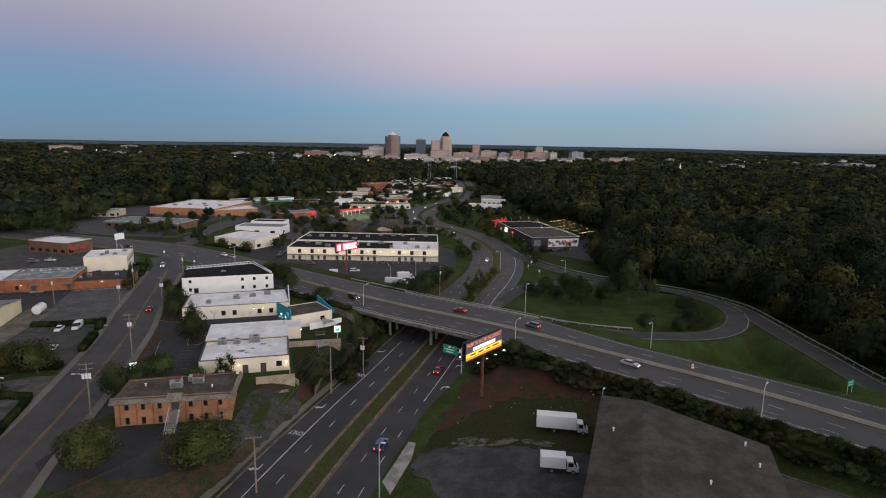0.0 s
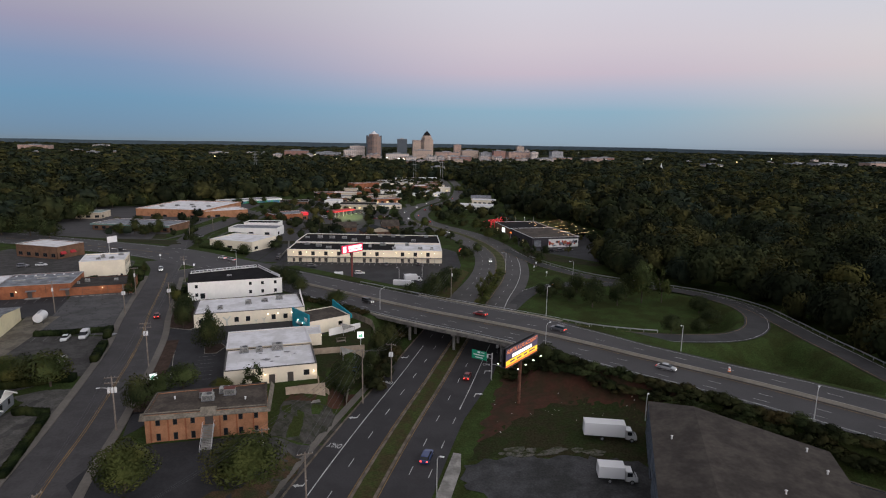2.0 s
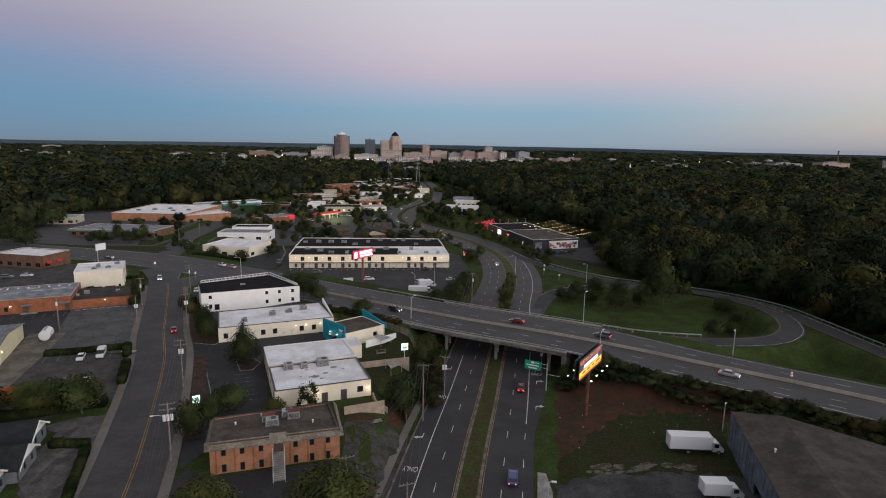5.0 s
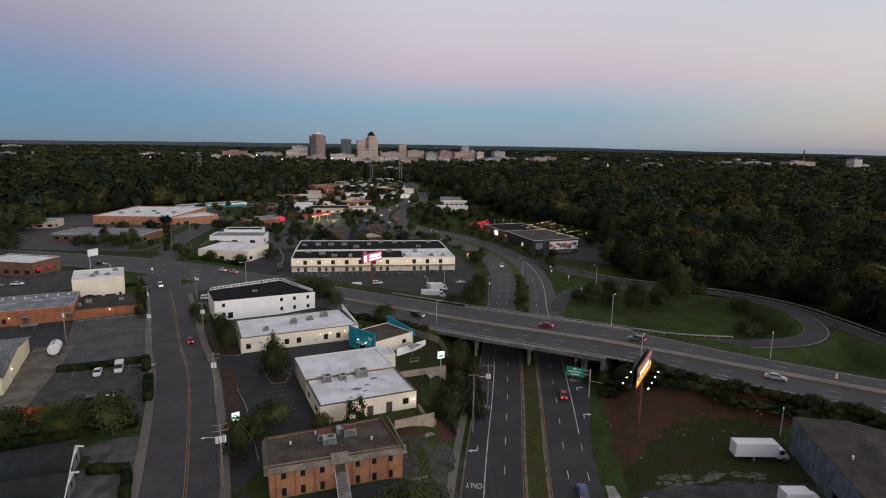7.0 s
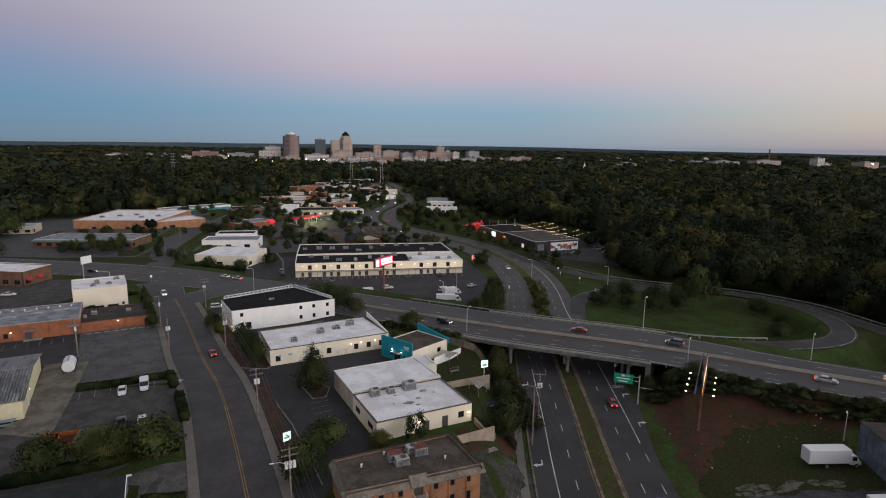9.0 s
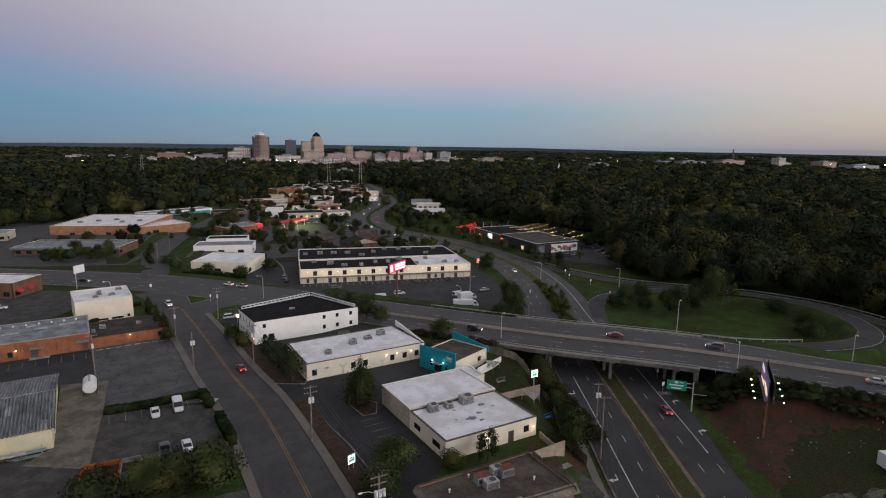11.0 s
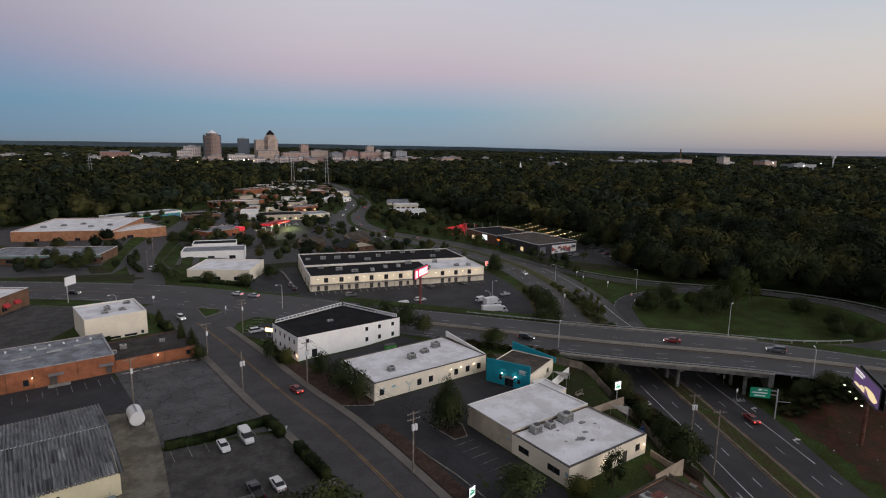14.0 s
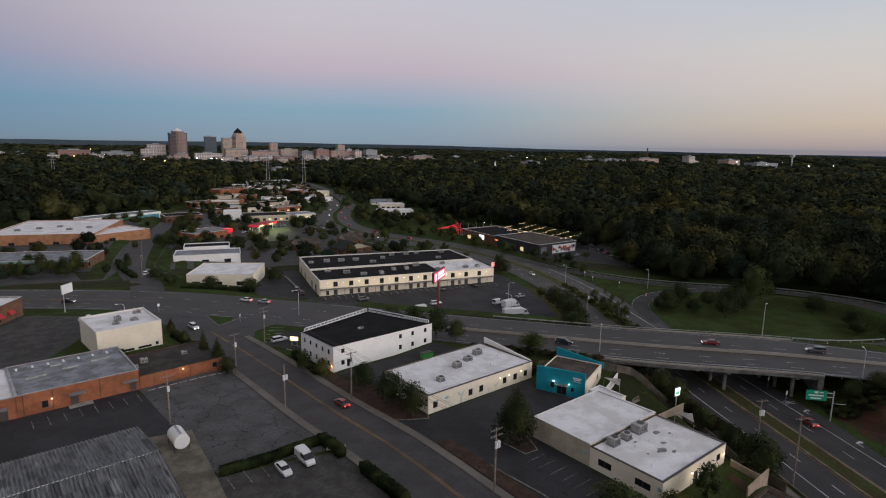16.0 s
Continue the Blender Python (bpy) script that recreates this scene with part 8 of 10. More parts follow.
for x, y, turn, lab in ((-120.6, 142.4, 8, "rusty orange open container in the yard"), (-117.6, 142.9, 8, "rusty orange open container in the yard"), (-114.5, 143.4, 8, "pale grey open container in the yard"), (-111.4, 143.8, 8, "pale grey open container in the yard")):
    ob = thing("skip_container", pose(x, y, ground_at(x, y), 0, 0, turn), lab, "container", "open containers")
    mt = CONTAINER_RUST if "orange" in lab else CONTAINER_GREY
    for x0, x1, y0, y1 in ((-1.5, 1.5, -2.6, -2.5), (-1.5, 1.5, 2.5, 2.6), (-1.5, -1.4, -2.499, 2.499), (1.4, 1.5, -2.499, 2.499)):
        bm = bmesh.new()
        box(bm, x0, x1, y0, y1, 0.1, 1.6)
        part("side", bm, mt, ob)
    bm = bmesh.new()
    box(bm, -1.399, 1.399, -2.499, 2.499, 0.1, 0.7)
    part("load", bm, CLAY, ob)

# small gabled houses
ROOF_SHINGLE_DARK = material("dark_shingle_roof", (0.022, 0.026, 0.027), 0.9, 0.25, 0.3, 0.3, 2.0, 0.4)


SIDING_GREY = material("grey_siding", (0.16, 0.17, 0.18), 0.85, 0.1, 0.5, 0.2, 3.0, 0.15)


def gable_house(x, y, turn, w, d, eave, ridge, wall, roof, label, front=None):
    ob = thing("house", pose(x, y, ground_at(x, y), 0, 0, turn), label, "house")
    hol = {0: [(w * 0.2, w * 0.2 + 1.0, 1.0, 2.3), (w * 0.7, w * 0.7 + 1.0, 1.0, 2.3)], 1: [(d * 0.3, d * 0.3 + 1, 1, 2.3), (d * 0.7, d * 0.7 + 1, 1, 2.3)]}
    cs = [(0, 0), (w, 0), (w, d), (0, d)]
    for i in range(4):
        bm = bmesh.new()
        slab_wall(bm, cs[i], cs[(i + 1) % 4], -0.8, eave, [(a, b, c + 0.8, e + 0.8) for a, b, c, e in hol.get(i, [])], 0.25)
        part("wall", bm, wall, ob)
        for q in hol.get(i, []):
            opening(ob, cs[i], cs[(i + 1) % 4], q, 0.0)
    for xx in (0.0, w - 0.25):
        bm = bmesh.new()
        t0 = [bm.verts.new((xx, p, z)) for p, z in ((0, eave + 0.003), (d, eave + 0.003), (d / 2, ridge))]
        t1 = [bm.verts.new((xx + 0.25, p, z)) for p, z in ((0, eave + 0.003), (d, eave + 0.003), (d / 2, ridge))]
        bm.faces.new(t0)
        bm.faces.new(t1)
        for i in range(3):
            bm.faces.new((t0[i], t0[(i + 1) % 3], t1[(i + 1) % 3], t1[i]))
        part("gable", bm, front or (PAINT_TAN if wall is BRICK_BROWN else wall), ob)
    sl = (ridge - eave) / (d / 2)
    for s in (0, 1):
        bm = bmesh.new()
        y0, y1 = (-0.5, d / 2) if s == 0 else (d / 2, d + 0.5)
        z0, z1 = (eave - 0.5 * sl, ridge) if s == 0 else (ridge, eave - 0.5 * sl)
        prism(bm, [(-0.5, y0), (w + 0.5, y0), (w + 0.5, y1), (-0.5, y1)], [z0 + 0.02, z0 + 0.02, z1 + 0.02, z1 + 0.02], [z0 + 0.2, z0 + 0.2, z1 + 0.2, z1 + 0.2])
        part("roof", bm, roof, ob)
    if front:
        for s in (-1, 1):
            bm = bmesh.new()
            y0, z0 = d / 2 + s * (d / 2 + 0.5), eave - 0.5 * sl - 0.12
            va = [bm.verts.new((xx, yy, zz)) for xx in (w + 0.51, w + 0.6) for yy, zz in ((y0, z0), (d / 2, ridge - 0.12), (d / 2, ridge + 0.24), (y0, z0 + 0.36))]
            for f in ((0, 1, 2, 3), (4, 5, 6, 7), (0, 1, 5, 4), (1, 2, 6, 5), (2, 3, 7, 6), (3, 0, 4, 7)):
                bm.faces.new([va[k] for k in f])
            bmesh.ops.recalc_face_normals(bm, faces=bm.faces)
            part("bargeboard", bm, PAINT_WHITE, ob, "white bargeboard")
    return ob


for x, y, d in ((-120.8, 113.5, 8.0), (-118.0, 105.1, 8.0), (-118.6, 97.9, 7.0)):
    gable_house(x, y, 10, 21, d, 2.7, 4.9, SIDING_GREY, ROOF_SHINGLE_DARK, "grey house wing with a dark roof and a white gable", PAINT_WHITE)
gable_house(-72, 408, 10, 14, 12, 3.0, 6.0, BRICK_BROWN, ROOF_BROWN, "tan house-like shop with a brown gabled roof")
gable_house(-55, 399, -70, 14, 20, 3.0, 6.0, BRICK_BROWN, ROOF_SHINGLE_DARK, "low house-like shop with a dark hipped roof")
gable_house(-40, 419, 10, 12, 14, 3.0, 6.6, BRICK_BROWN, ROOF_BROWN, "tan house-like shop with a gabled front")


def shop(x0, y0, x1, y1, depth, h, wall, roof, label, gap=4.5, lit=False, base=None, win=(0.8, 2.6), category="shop"):
    """A flat-roofed shop with its front from the first place to the second."""
    t = (Vector((x1, y1)) - Vector((x0, y0)))
    length = t.length
    t.normalize()
    o = Vector((-t.y, t.x)) * depth
    z = min(ground_at(x0, y0), ground_at(x1, y1)) if base is None else base
    n = max(1, int(length / (gap or length)))
    hs = [((i + 0.25) * length / n, (i + 0.75) * length / n, *win) + (("window", 1) if lit and i % 2 == 0 else ("window",)) for i in range(n)] if gap else []
    hs = [(a, min(b, a + 3.2), *q) for a, b, *q in hs]
    return building("shop", [(x0, y0), (x1, y1), (x1 + o.x, y1 + o.y), (x0 + o.x, y0 + o.y)], z, z + h, wall, roof, label, {0: hs, 1: hs[:1]}, 0.3, category, sunk=1.5)


# far side of the junction
shop(-131.4, 328.0, -105.5, 319.5, 24, 5.6, PAINT_CREAM, ROOF_WHITE, "low cream shop with a white roof among shrubs", 7)
shop(-137.5, 378.5, -106, 376.5, 16, 5.2, PAINT_WHITE, ROOF_GREY, "long white lit warehouse with a grey roof", 8)
shop(-133, 397, -110, 396, 12, 6.0, PAINT_WHITE, ROOF_DARK, "white warehouse with a dark roof", 0)
shop(-209.5, 287.0, -185.4, 279.3, 15, 6.0, BRICK_BROWN, ROOF_WHITE, "brown brick shop with red awnings", 5)
AWNING = plain("red_awning_canvas", (0.35, 0.02, 0.025), 0.7)
for x, y, turn in ((-184.4, 282.0, 72.5), (-182.8, 287.0, 72.5)):
    ob = thing("awning", pose(x, y, ground_at(x, y) + 2.2, 0, 0, turn), "bright red canvas awning over a shop window", "awning", "red awnings")
    bm = bmesh.new()
    prism(bm, [(-1.3, -1.2), (1.3, -1.2), (1.3, 0.0), (-1.3, 0.0)], [0, 0, 0.1, 0.1], [0.15, 0.15, 1.3, 1.3])
    part("canvas", bm, AWNING, ob)
ROOF_TEAL = plain("pale_green_metal_roof", (0.16, 0.26, 0.24), 0.5, 0.2)
green_a = shop(-226, 383, -173.5, 373.5, 24, 4.4, BRICK_BROWN, ROOF_GREY, "long low brick office with a pale green metal eave", 5)
bm = bmesh.new()
box(bm, -0.9, 54.2, -0.9, 0.0, 3.4, 4.2)
part("eave_band", bm, ROOF_TEAL, green_a, "pale green metal eave")
shop(-300, 436, -252, 442, 18, 4.6, PAINT_TAN, ROOF_TEAL, "low tan building with a pale green roof", 6)
# the large brick store
big = building("large_store", [(-236, 462), (-181, 455.5), (-172, 520), (-228, 527)], 0.6, 7.2, BRICK_PALE, ROOF_WHITE, "large orange brick store with a white flat roof", {0: [(12, 15, 0.6, 2.2), (22, 25, 0.6, 2.2), (34, 37, 0.6, 2.2), (44, 47, 0.6, 2.2)], 1: [(20, 24, 0.5, 3.0)]}, 0.4)
big2 = building("large_store", [(-180.9, 456), (-153, 475), (-168, 497), (-177.3, 482)], 0.2, 6.0, BRICK_PALE, ROOF_WHITE, "lower brick wing of the large store with a white roof", {0: [(8, 12, 0.3, 2.8)]}, 0.4)
for k in range(5):
    roof_unit(on_roof(big, 10 + 9 * k, 20 + 7 * (k % 3), 6.2), 3, 2, 1.1)

# shops in the middle distance
# red metal with its own glow, in place of red lamps shining on it
RED_SELF_GLOW = plain("self_glowing_red_metal", (0.5, 0.02, 0.03), 0.4, emit=(0.9, 0.03, 0.05), strength=0.5)
mural_shop = shop(-198, 547, -151, 584, 16, 6.0, PAINT_WHITE, ROOF_GREY, "long shop with green and blue light painted along its wall", 6)
# green and blue lamp light put into the panel's colour and glow; no lamps stand here
PAINTED_WASH = bpy.data.materials.new("painted_light_wash")
PAINTED_WASH.use_nodes = True
wash_n, wash_l = PAINTED_WASH.node_tree.nodes, PAINTED_WASH.node_tree.links
wash_noise = wash_n.new("ShaderNodeTexNoise")
wash_noise.inputs["Scale"].default_value, wash_noise.inputs["Detail"].default_value = 0.22, 2
wash_ramp = ramp(wash_n, [(0.32, (0.02, 0.10, 0.06)), (0.42, (0.04, 0.26, 0.12)), (0.5, (0.04, 0.22, 0.24)), (0.58, (0.05, 0.10, 0.22)), (0.7, (0.06, 0.28, 0.16))], "LINEAR")
wash_l.new(wash_n.new("ShaderNodeTexCoord").outputs["Object"], wash_noise.inputs["Vector"])
wash_l.new(wash_noise.outputs["Fac"], wash_ramp.inputs[0])
wash_b = wash_n["Principled BSDF"]
wash_l.new(wash_ramp.outputs[0], wash_b.inputs["Base Color"])
wash_l.new(wash_ramp.outputs[0], wash_b.inputs["Emission Color"])
wash_b.inputs["Emission Strength"].default_value = 0.22
bm = bmesh.new()
box(bm, 0.6, 58.0, -0.12, -0.01, 0.3, 4.6)
part("painted_light_panel", bm, PAINTED_WASH, mural_shop, "wall panel with green and blue lamp light painted on, faintly glowing")
shop(-147, 557, -120, 563, 20, 5, BRICK_BROWN, ROOF_DARK, "brick shop with a dark roof", 5)
red_corner = shop(-127, 455, -104, 471, 20, 5.4, BRICK, ROOF_GREY, "brick fast food shop with a red corner", 5)
bm = bmesh.new()
box(bm, 24.0, 28.4, -0.3, 5.0, 3.6, 6.0)
part("red_corner_band", bm, RED_SELF_GLOW, red_corner)
shop(-105, 560, -91.2, 559, 20, 7, PAINT_WHITE, ROOF_WHITE, "white box-like shop building", 0)
shop(-90.5, 548, -54.5, 549.5, 24, 4.8, PAINT_TAN, ROOF_DARK, "white-fronted store with a long dark roof", 4.5, True)
shop(-52, 556, -31, 561, 18, 4.4, PAINT_CREAM, plain("blue_grey_metal_roof", (0.13, 0.16, 0.22), 0.5, 0.2), "shop with a blue-grey metal roof", 4.5, True)
shop(-127, 648, -80, 667, 18, 6, BRICK, ROOF_BROWN, "long red brick building", 5)
shop(-118, 600, -90, 612, 18, 5, BRICK_BROWN, ROOF_WHITE, "brick building with a white roof", 5)
shop(-98, 758, -68, 784, 16, 9, BRICK, ROOF_BROWN, "red brick two-storey building", 4, win=(1.0, 2.6))
shop(-40, 655, -21, 662, 12, 4.4, PAINT_CREAM, ROOF_WHITE, "low cream shop with a pale roof", 5, True)
shop(-21, 676, 17, 708, 14, 4.6, PAINT_WHITE, ROOF_WHITE, "white lit shop beside the far road", 4, True)
shop(-70, 640, -44, 650, 18, 5, PAINT_TAN, ROOF_DARK, "tan shop with a dark roof", 5, True)
shop(-60, 600, -34, 612, 14, 5, BRICK, ROOF_GREY, "brick shop with a grey roof", 5, True)
# the petrol-station-like red canopy with its bright forecourt
can = thing("forecourt_canopy", pose(-85, 488, ground_at(-85, 488), 0, 0, 55), "glowing red canopy over a lit forecourt", "canopy")
bm = bmesh.new()
box(bm, 0, 26, 0, 9, 4.3, 5.3)
part("canopy_edge", bm, RED_SELF_GLOW, can)
bm = bmesh.new()
box(bm, 0.4, 25.6, 0.4, 8.6, 5.31, 5.5)
part("canopy_top", bm, AWNING, can)
for x in (3, 13, 23):
    for y in (2, 7):
        bm = bmesh.new()
        tube(bm, (x, y, -0.2), (x, y, 4.3), 0.2)
        part("column", bm, METAL_WHITE, can)
bm = bmesh.new()
for x in (4, 11, 18):
    box(bm, x, x + 3, 1.5, 6.5, 4.24, 4.295)
part("soffit_light", bm, plain("forecourt_light", (1, 1, 0.8), 0.4, emit=(0.95, 1.0, 0.55), strength=6.0), can)
for x, y in ((-78, 493), (-69, 504)):
    ld = bpy.data.lights.new("forecourt_light", "POINT")
    ld.energy, ld.color, ld.shadow_soft_size = 3200, (0.80, 1.0, 0.35), 0.4
    new("forecourt_light", ld).location = (x, y, ground_at(x, y) + 4.0)

# the store with red steelwork and strings of bulbs
MURAL_WALL = material("painted_mural_wall", (0.40, 0.38, 0.36), 0.8, 0.3, 0.6, 0.7, 3.0, 0.1, stain_colour=(0.22, 0.04, 0.03))
CHARCOAL = material("charcoal_wall", (0.05, 0.045, 0.05), 0.8, 0.2, 0.6, 0.3, 3.0, 0.1)
store = building("painted_store", [(55, 346), (86, 353), (78, 392), (48, 386)], -0.8, 5.6, CHARCOAL, ROOF_BROWN, "dark store with a colourful painted wall and dark roof", {3: [(8, 11, 0.5, 3.0), (16, 19, 0.5, 3.0), (24, 27, 0.5, 3.0, "window", 1)], 0: []}, 0.3)
bm = bmesh.new()
box(bm, 11.0, 31.0, -0.05, -0.005, 0.3, 5.3)
part("mural_ground", bm, PAINT_WHITE, store, "white ground of a painted wall")
bm = bmesh.new()
box(bm, 1.5, 6.0, -0.05, -0.005, 1.0, 4.8)
part("mural_ground", bm, ROOF_GREY, store)
MURAL_PAINTS = [plain("mural_red", (0.42, 0.04, 0.03), 0.7), CHARCOAL, plain("mural_orange", (0.45, 0.13, 0.06), 0.7), MURAL_WALL, plain("mural_blue_grey", (0.16, 0.18, 0.22), 0.7)]
mural_rng = random.Random(14)
for k in range(22):
    u, z = 11.5 + 18.5 * (k + mural_rng.random()) / 22, mural_rng.uniform(1.0, 3.8)
    w, h = mural_rng.uniform(0.8, 2.4), mural_rng.uniform(0.7, 1.6)
    n = mural_rng.choice((5, 6, 7))
    pts = [(min(max(u + w * math.cos(a) * mural_rng.uniform(0.35, 1.1), 11.1), 30.9), min(max(z + h * math.sin(a) * mural_rng.uniform(0.35, 1.1), 0.4), 5.2)) for a in np.linspace(0, 2 * math.pi, n + 1)[:-1]]
    bm = bmesh.new()
    bm.faces.new([bm.verts.new((x, -0.06 - 0.004 * k, zz)) for x, zz in pts])
    part("mural_shape", bm, MURAL_PAINTS[k % 5], store)
store_n = building("painted_store", [(48, 386.2), (78, 392.2), (72, 428), (42, 422)], -1.2, 5.0, BRICK_BROWN, ROOF_DARK, "dark roofed store wing with lit signs", {3: [(6, 10, 0.5, 3.0, "window", 1), (16, 20, 0.5, 3.0)]}, 0.3)
board_sign("lit_sign", pose(46.0, 398, ground_at(46, 398), 0, 0, -72), 9.0, 3.4, 0.4, GLOW_WHITE, "large glowing white sign on the store front", "sign", (-3, 3), 2.0, 0.12)
board_sign("lit_sign", pose(48.6, 383, ground_at(48.6, 383), 0, 0, -72), 6.0, 1.0, 0.3, plain("orange_sign", (0.8, 0.2, 0.03), 0.4, emit=(1.0, 0.22, 0.04), strength=1.2), "glowing orange sign on the store front", "sign", (-2, 2), 3.4, 0.1)
steel = thing("steel_frame", pose(37, 440, ground_at(37, 440), 0, 0, 4) @ Matrix.Diagonal((1.25, 1.5, 1.25, 1)), "open steel frame before the store, its red light put in as glow", "canopy")
for k in range(8):
    x, top = 1 + k * 2.5, 6.0 - abs(k - 4.2) * 0.7
    bm = bmesh.new()
    tube(bm, (x, 0, 0), (x, 0, 2.4), 0.14, n=6)
    tube(bm, (x, 0, 2.4), (x, 4.5, top), 0.14, n=6)
    tube(bm, (x, 4.5, top), (x, 9, 2.4), 0.14, n=6)
    tube(bm, (x, 9, 2.4), (x, 9, 0), 0.14, n=6)
    part("frame", bm, RED_SELF_GLOW, steel)
for y, z in ((0, 2.4), (1.5, 3.2), (3, 4.0), (6, 4.0), (7.5, 3.2), (9, 2.4)):
    bm = bmesh.new()
    tube(bm, (1, y, z - 0.7), (11, y, z + 0.4), 0.12, n=6)
    tube(bm, (11, y, z + 0.4), (18.5, y, z - 0.5), 0.12, n=6)
    part("beam", bm, RED_SELF_GLOW, steel)
BULB = plain("warm_bulb", (1, 0.8, 0.5), 0.4, emit=(1.0, 0.62, 0.28), strength=7.0)
for k in range(6):
    x0, y0 = 74 - 1.5 * k, 362 + 11 * k
    ob = thing("string_light", pose(x0, y0, 4.8), "string of warm bulbs between the store roof and a post", "string lights", "string lights")
    bm = bmesh.new()
    for j in range(26):
        u = j / 25
        box(bm, u * 24 - 0.07, u * 24 + 0.07, u * 3 - 0.07, u * 3 + 0.07, 2.4 * u - 1.2 * 4 * u * (1 - u) * 0.6 + 0.36, 2.4 * u - 1.2 * 4 * u * (1 - u) * 0.6 + 0.5)
    link = part("bulbs", bm, BULB, ob)
    link["kind"] = "stuff"
    bm = bmesh.new()
    for j in range(13):
        a, b = j / 13, (j + 1) / 13
        za, zb_ = (2.4 * q - 1.2 * 4 * q * (1 - q) * 0.6 + 0.5 for q in (a, b))
        tube(bm, (a * 24, a * 3, za), (b * 24, b * 3, zb_), 0.03, n=4)
    part("cord", bm, METAL_DARK, ob)
    bm = bmesh.new()
    tube(bm, (24.2, 3, -6.2), (24.2, 3, 3.2), 0.1, n=6)
    part("post", bm, METAL_DARK, ob)
for k in range(5):
    street_lamp(46 + 7 * k, 434 + 1.5 * k, 8.5, 250, 0.6, "lamp with a bright head in the store lot", lit=True)
# pale roofs one behind another beside the far road
building("market_hall", [(24, 561), (56, 554), (60, 572), (28, 579)], -2.0, 2.6, PAINT_WHITE, ROOF_WHITE, "low white hall with a pale roof and dark shopfront", {0: [(2 + 4 * k, 5.2 + 4 * k, 0.4, 2.8) for k in range(7)]}, 0.3)
building("market_hall", [(42, 612), (66, 606), (69, 622), (45, 628)], -2.0, 2.8, PAINT_CREAM, ROOF_WHITE, "pale hall with a stepped white roof", {0: [(2 + 5 * k, 5 + 5 * k, 0.4, 2.4) for k in range(4)]}, 0.3)
gable_house(44, 646, -8, 22, 13, 2.6, 5.4, PAINT_CREAM, ROOF_GREY, "pale hall with a broad hipped metal roof")
shop(76, 786, 92, 783, 14, 10, BRICK, ROOF_WHITE, "red brick building among the trees", 4)

# scattered low roofs along the far road
far_rng = random.Random(21)
for k in range(72):
    y = far_rng.uniform(600, 1010)
    half = 40 + 70 * (1010 - y) / 410
    x = far_rng.uniform(-20 - half, 20 + half * 0.35)
    if abs(x - np.interp(y, LO[:, 1], LO[:, 0])) < 26:
        continue
    w = far_rng.uniform(12, 30)
    a = far_rng.uniform(-0.2, 0.35)
    shop(x, y, x + w * math.cos(a), y + w * math.sin(a), far_rng.uniform(10, 20), far_rng.uniform(3.6, 6.5), far_rng.choice((BRICK, PAINT_CREAM, PAINT_WHITE, BRICK_BROWN, PAINT_TAN)), far_rng.choice((ROOF_WHITE, ROOF_GREY, ROOF_DARK, ROOF_BROWN)), far_rng.choice(("low shop building beside the far road", "flat-roofed shop among trees", "small commercial building with a flat roof")), 8, far_rng.random() < 0.4)

# ---- the city centre on the skyline ----


def facade(name, wall, glass, storey=3.6, bay=3.2, lit=0.0):
    """A far facade: rows of windows too small to pick apart."""
    m = bpy.data.materials.new(name)
    m.use_nodes = True
    n, l = m.node_tree.nodes, m.node_tree.links
    b = n["Principled BSDF"]
    b.inputs["Roughness"].default_value = 0.6
    tex = n.new("ShaderNodeTexCoord")
    sp = n.new("ShaderNodeSeparateXYZ")
    l.new(tex.outputs["Object"], sp.inputs[0])
    hor = n.new("ShaderNodeMath")
    hor.operation = "ADD"
    l.new(sp.outputs["X"], hor.inputs[0])
    l.new(sp.outputs["Y"], hor.inputs[1])
    comb = n.new("ShaderNodeCombineXYZ")
    l.new(hor.outputs[0], comb.inputs["X"])
    l.new(sp.outputs["Z"], comb.inputs["Y"])
    brick = n.new("ShaderNodeTexBrick")
    brick.offset = 0.0
    brick.inputs["Scale"].default_value = 1.0
    brick.inputs["Brick Width"].default_value, brick.inputs["Row Height"].default_value = bay, storey
    brick.inputs["Mortar Size"].default_value, brick.inputs["Mortar Smooth"].default_value = 0.8, 0.0
    brick.inputs["Color1"].default_value = (*glass, 1)
    brick.inputs["Color2"].default_value = (*(c * 1.5 for c in glass), 1)
    brick.inputs["Mortar"].default_value = (*wall, 1)
    l.new(comb.outputs[0], brick.inputs["Vector"])
    l.new(brick.outputs["Color"], b.inputs["Base Color"])
    return m


F_BROWN = facade("brown_tower_facade", (0.26, 0.17, 0.13), (0.07, 0.07, 0.08))
F_TAN = facade("tan_tower_facade", (0.46, 0.34, 0.26), (0.08, 0.08, 0.09))
F_GLASS = facade("dark_glass_facade", (0.06, 0.075, 0.09), (0.025, 0.035, 0.05), 3.6, 2.0)
# white walls tinted pinkish: the afterglow on them put into the colour
F_WHITE = facade("afterglow_tinted_white_facade", (0.64, 0.54, 0.47), (0.10, 0.10, 0.11), 3.8, 6)
F_PINK = facade("pale_brick_facade", (0.46, 0.30, 0.23), (0.10, 0.09, 0.09), 3.8, 4)
F_RED = facade("red_brick_facade", (0.32, 0.16, 0.12), (0.10, 0.08, 0.08), 3.8, 4)
F_GREY = facade("grey_block_facade", (0.32, 0.33, 0.34), (0.12, 0.12, 0.13), 3.8, 5)


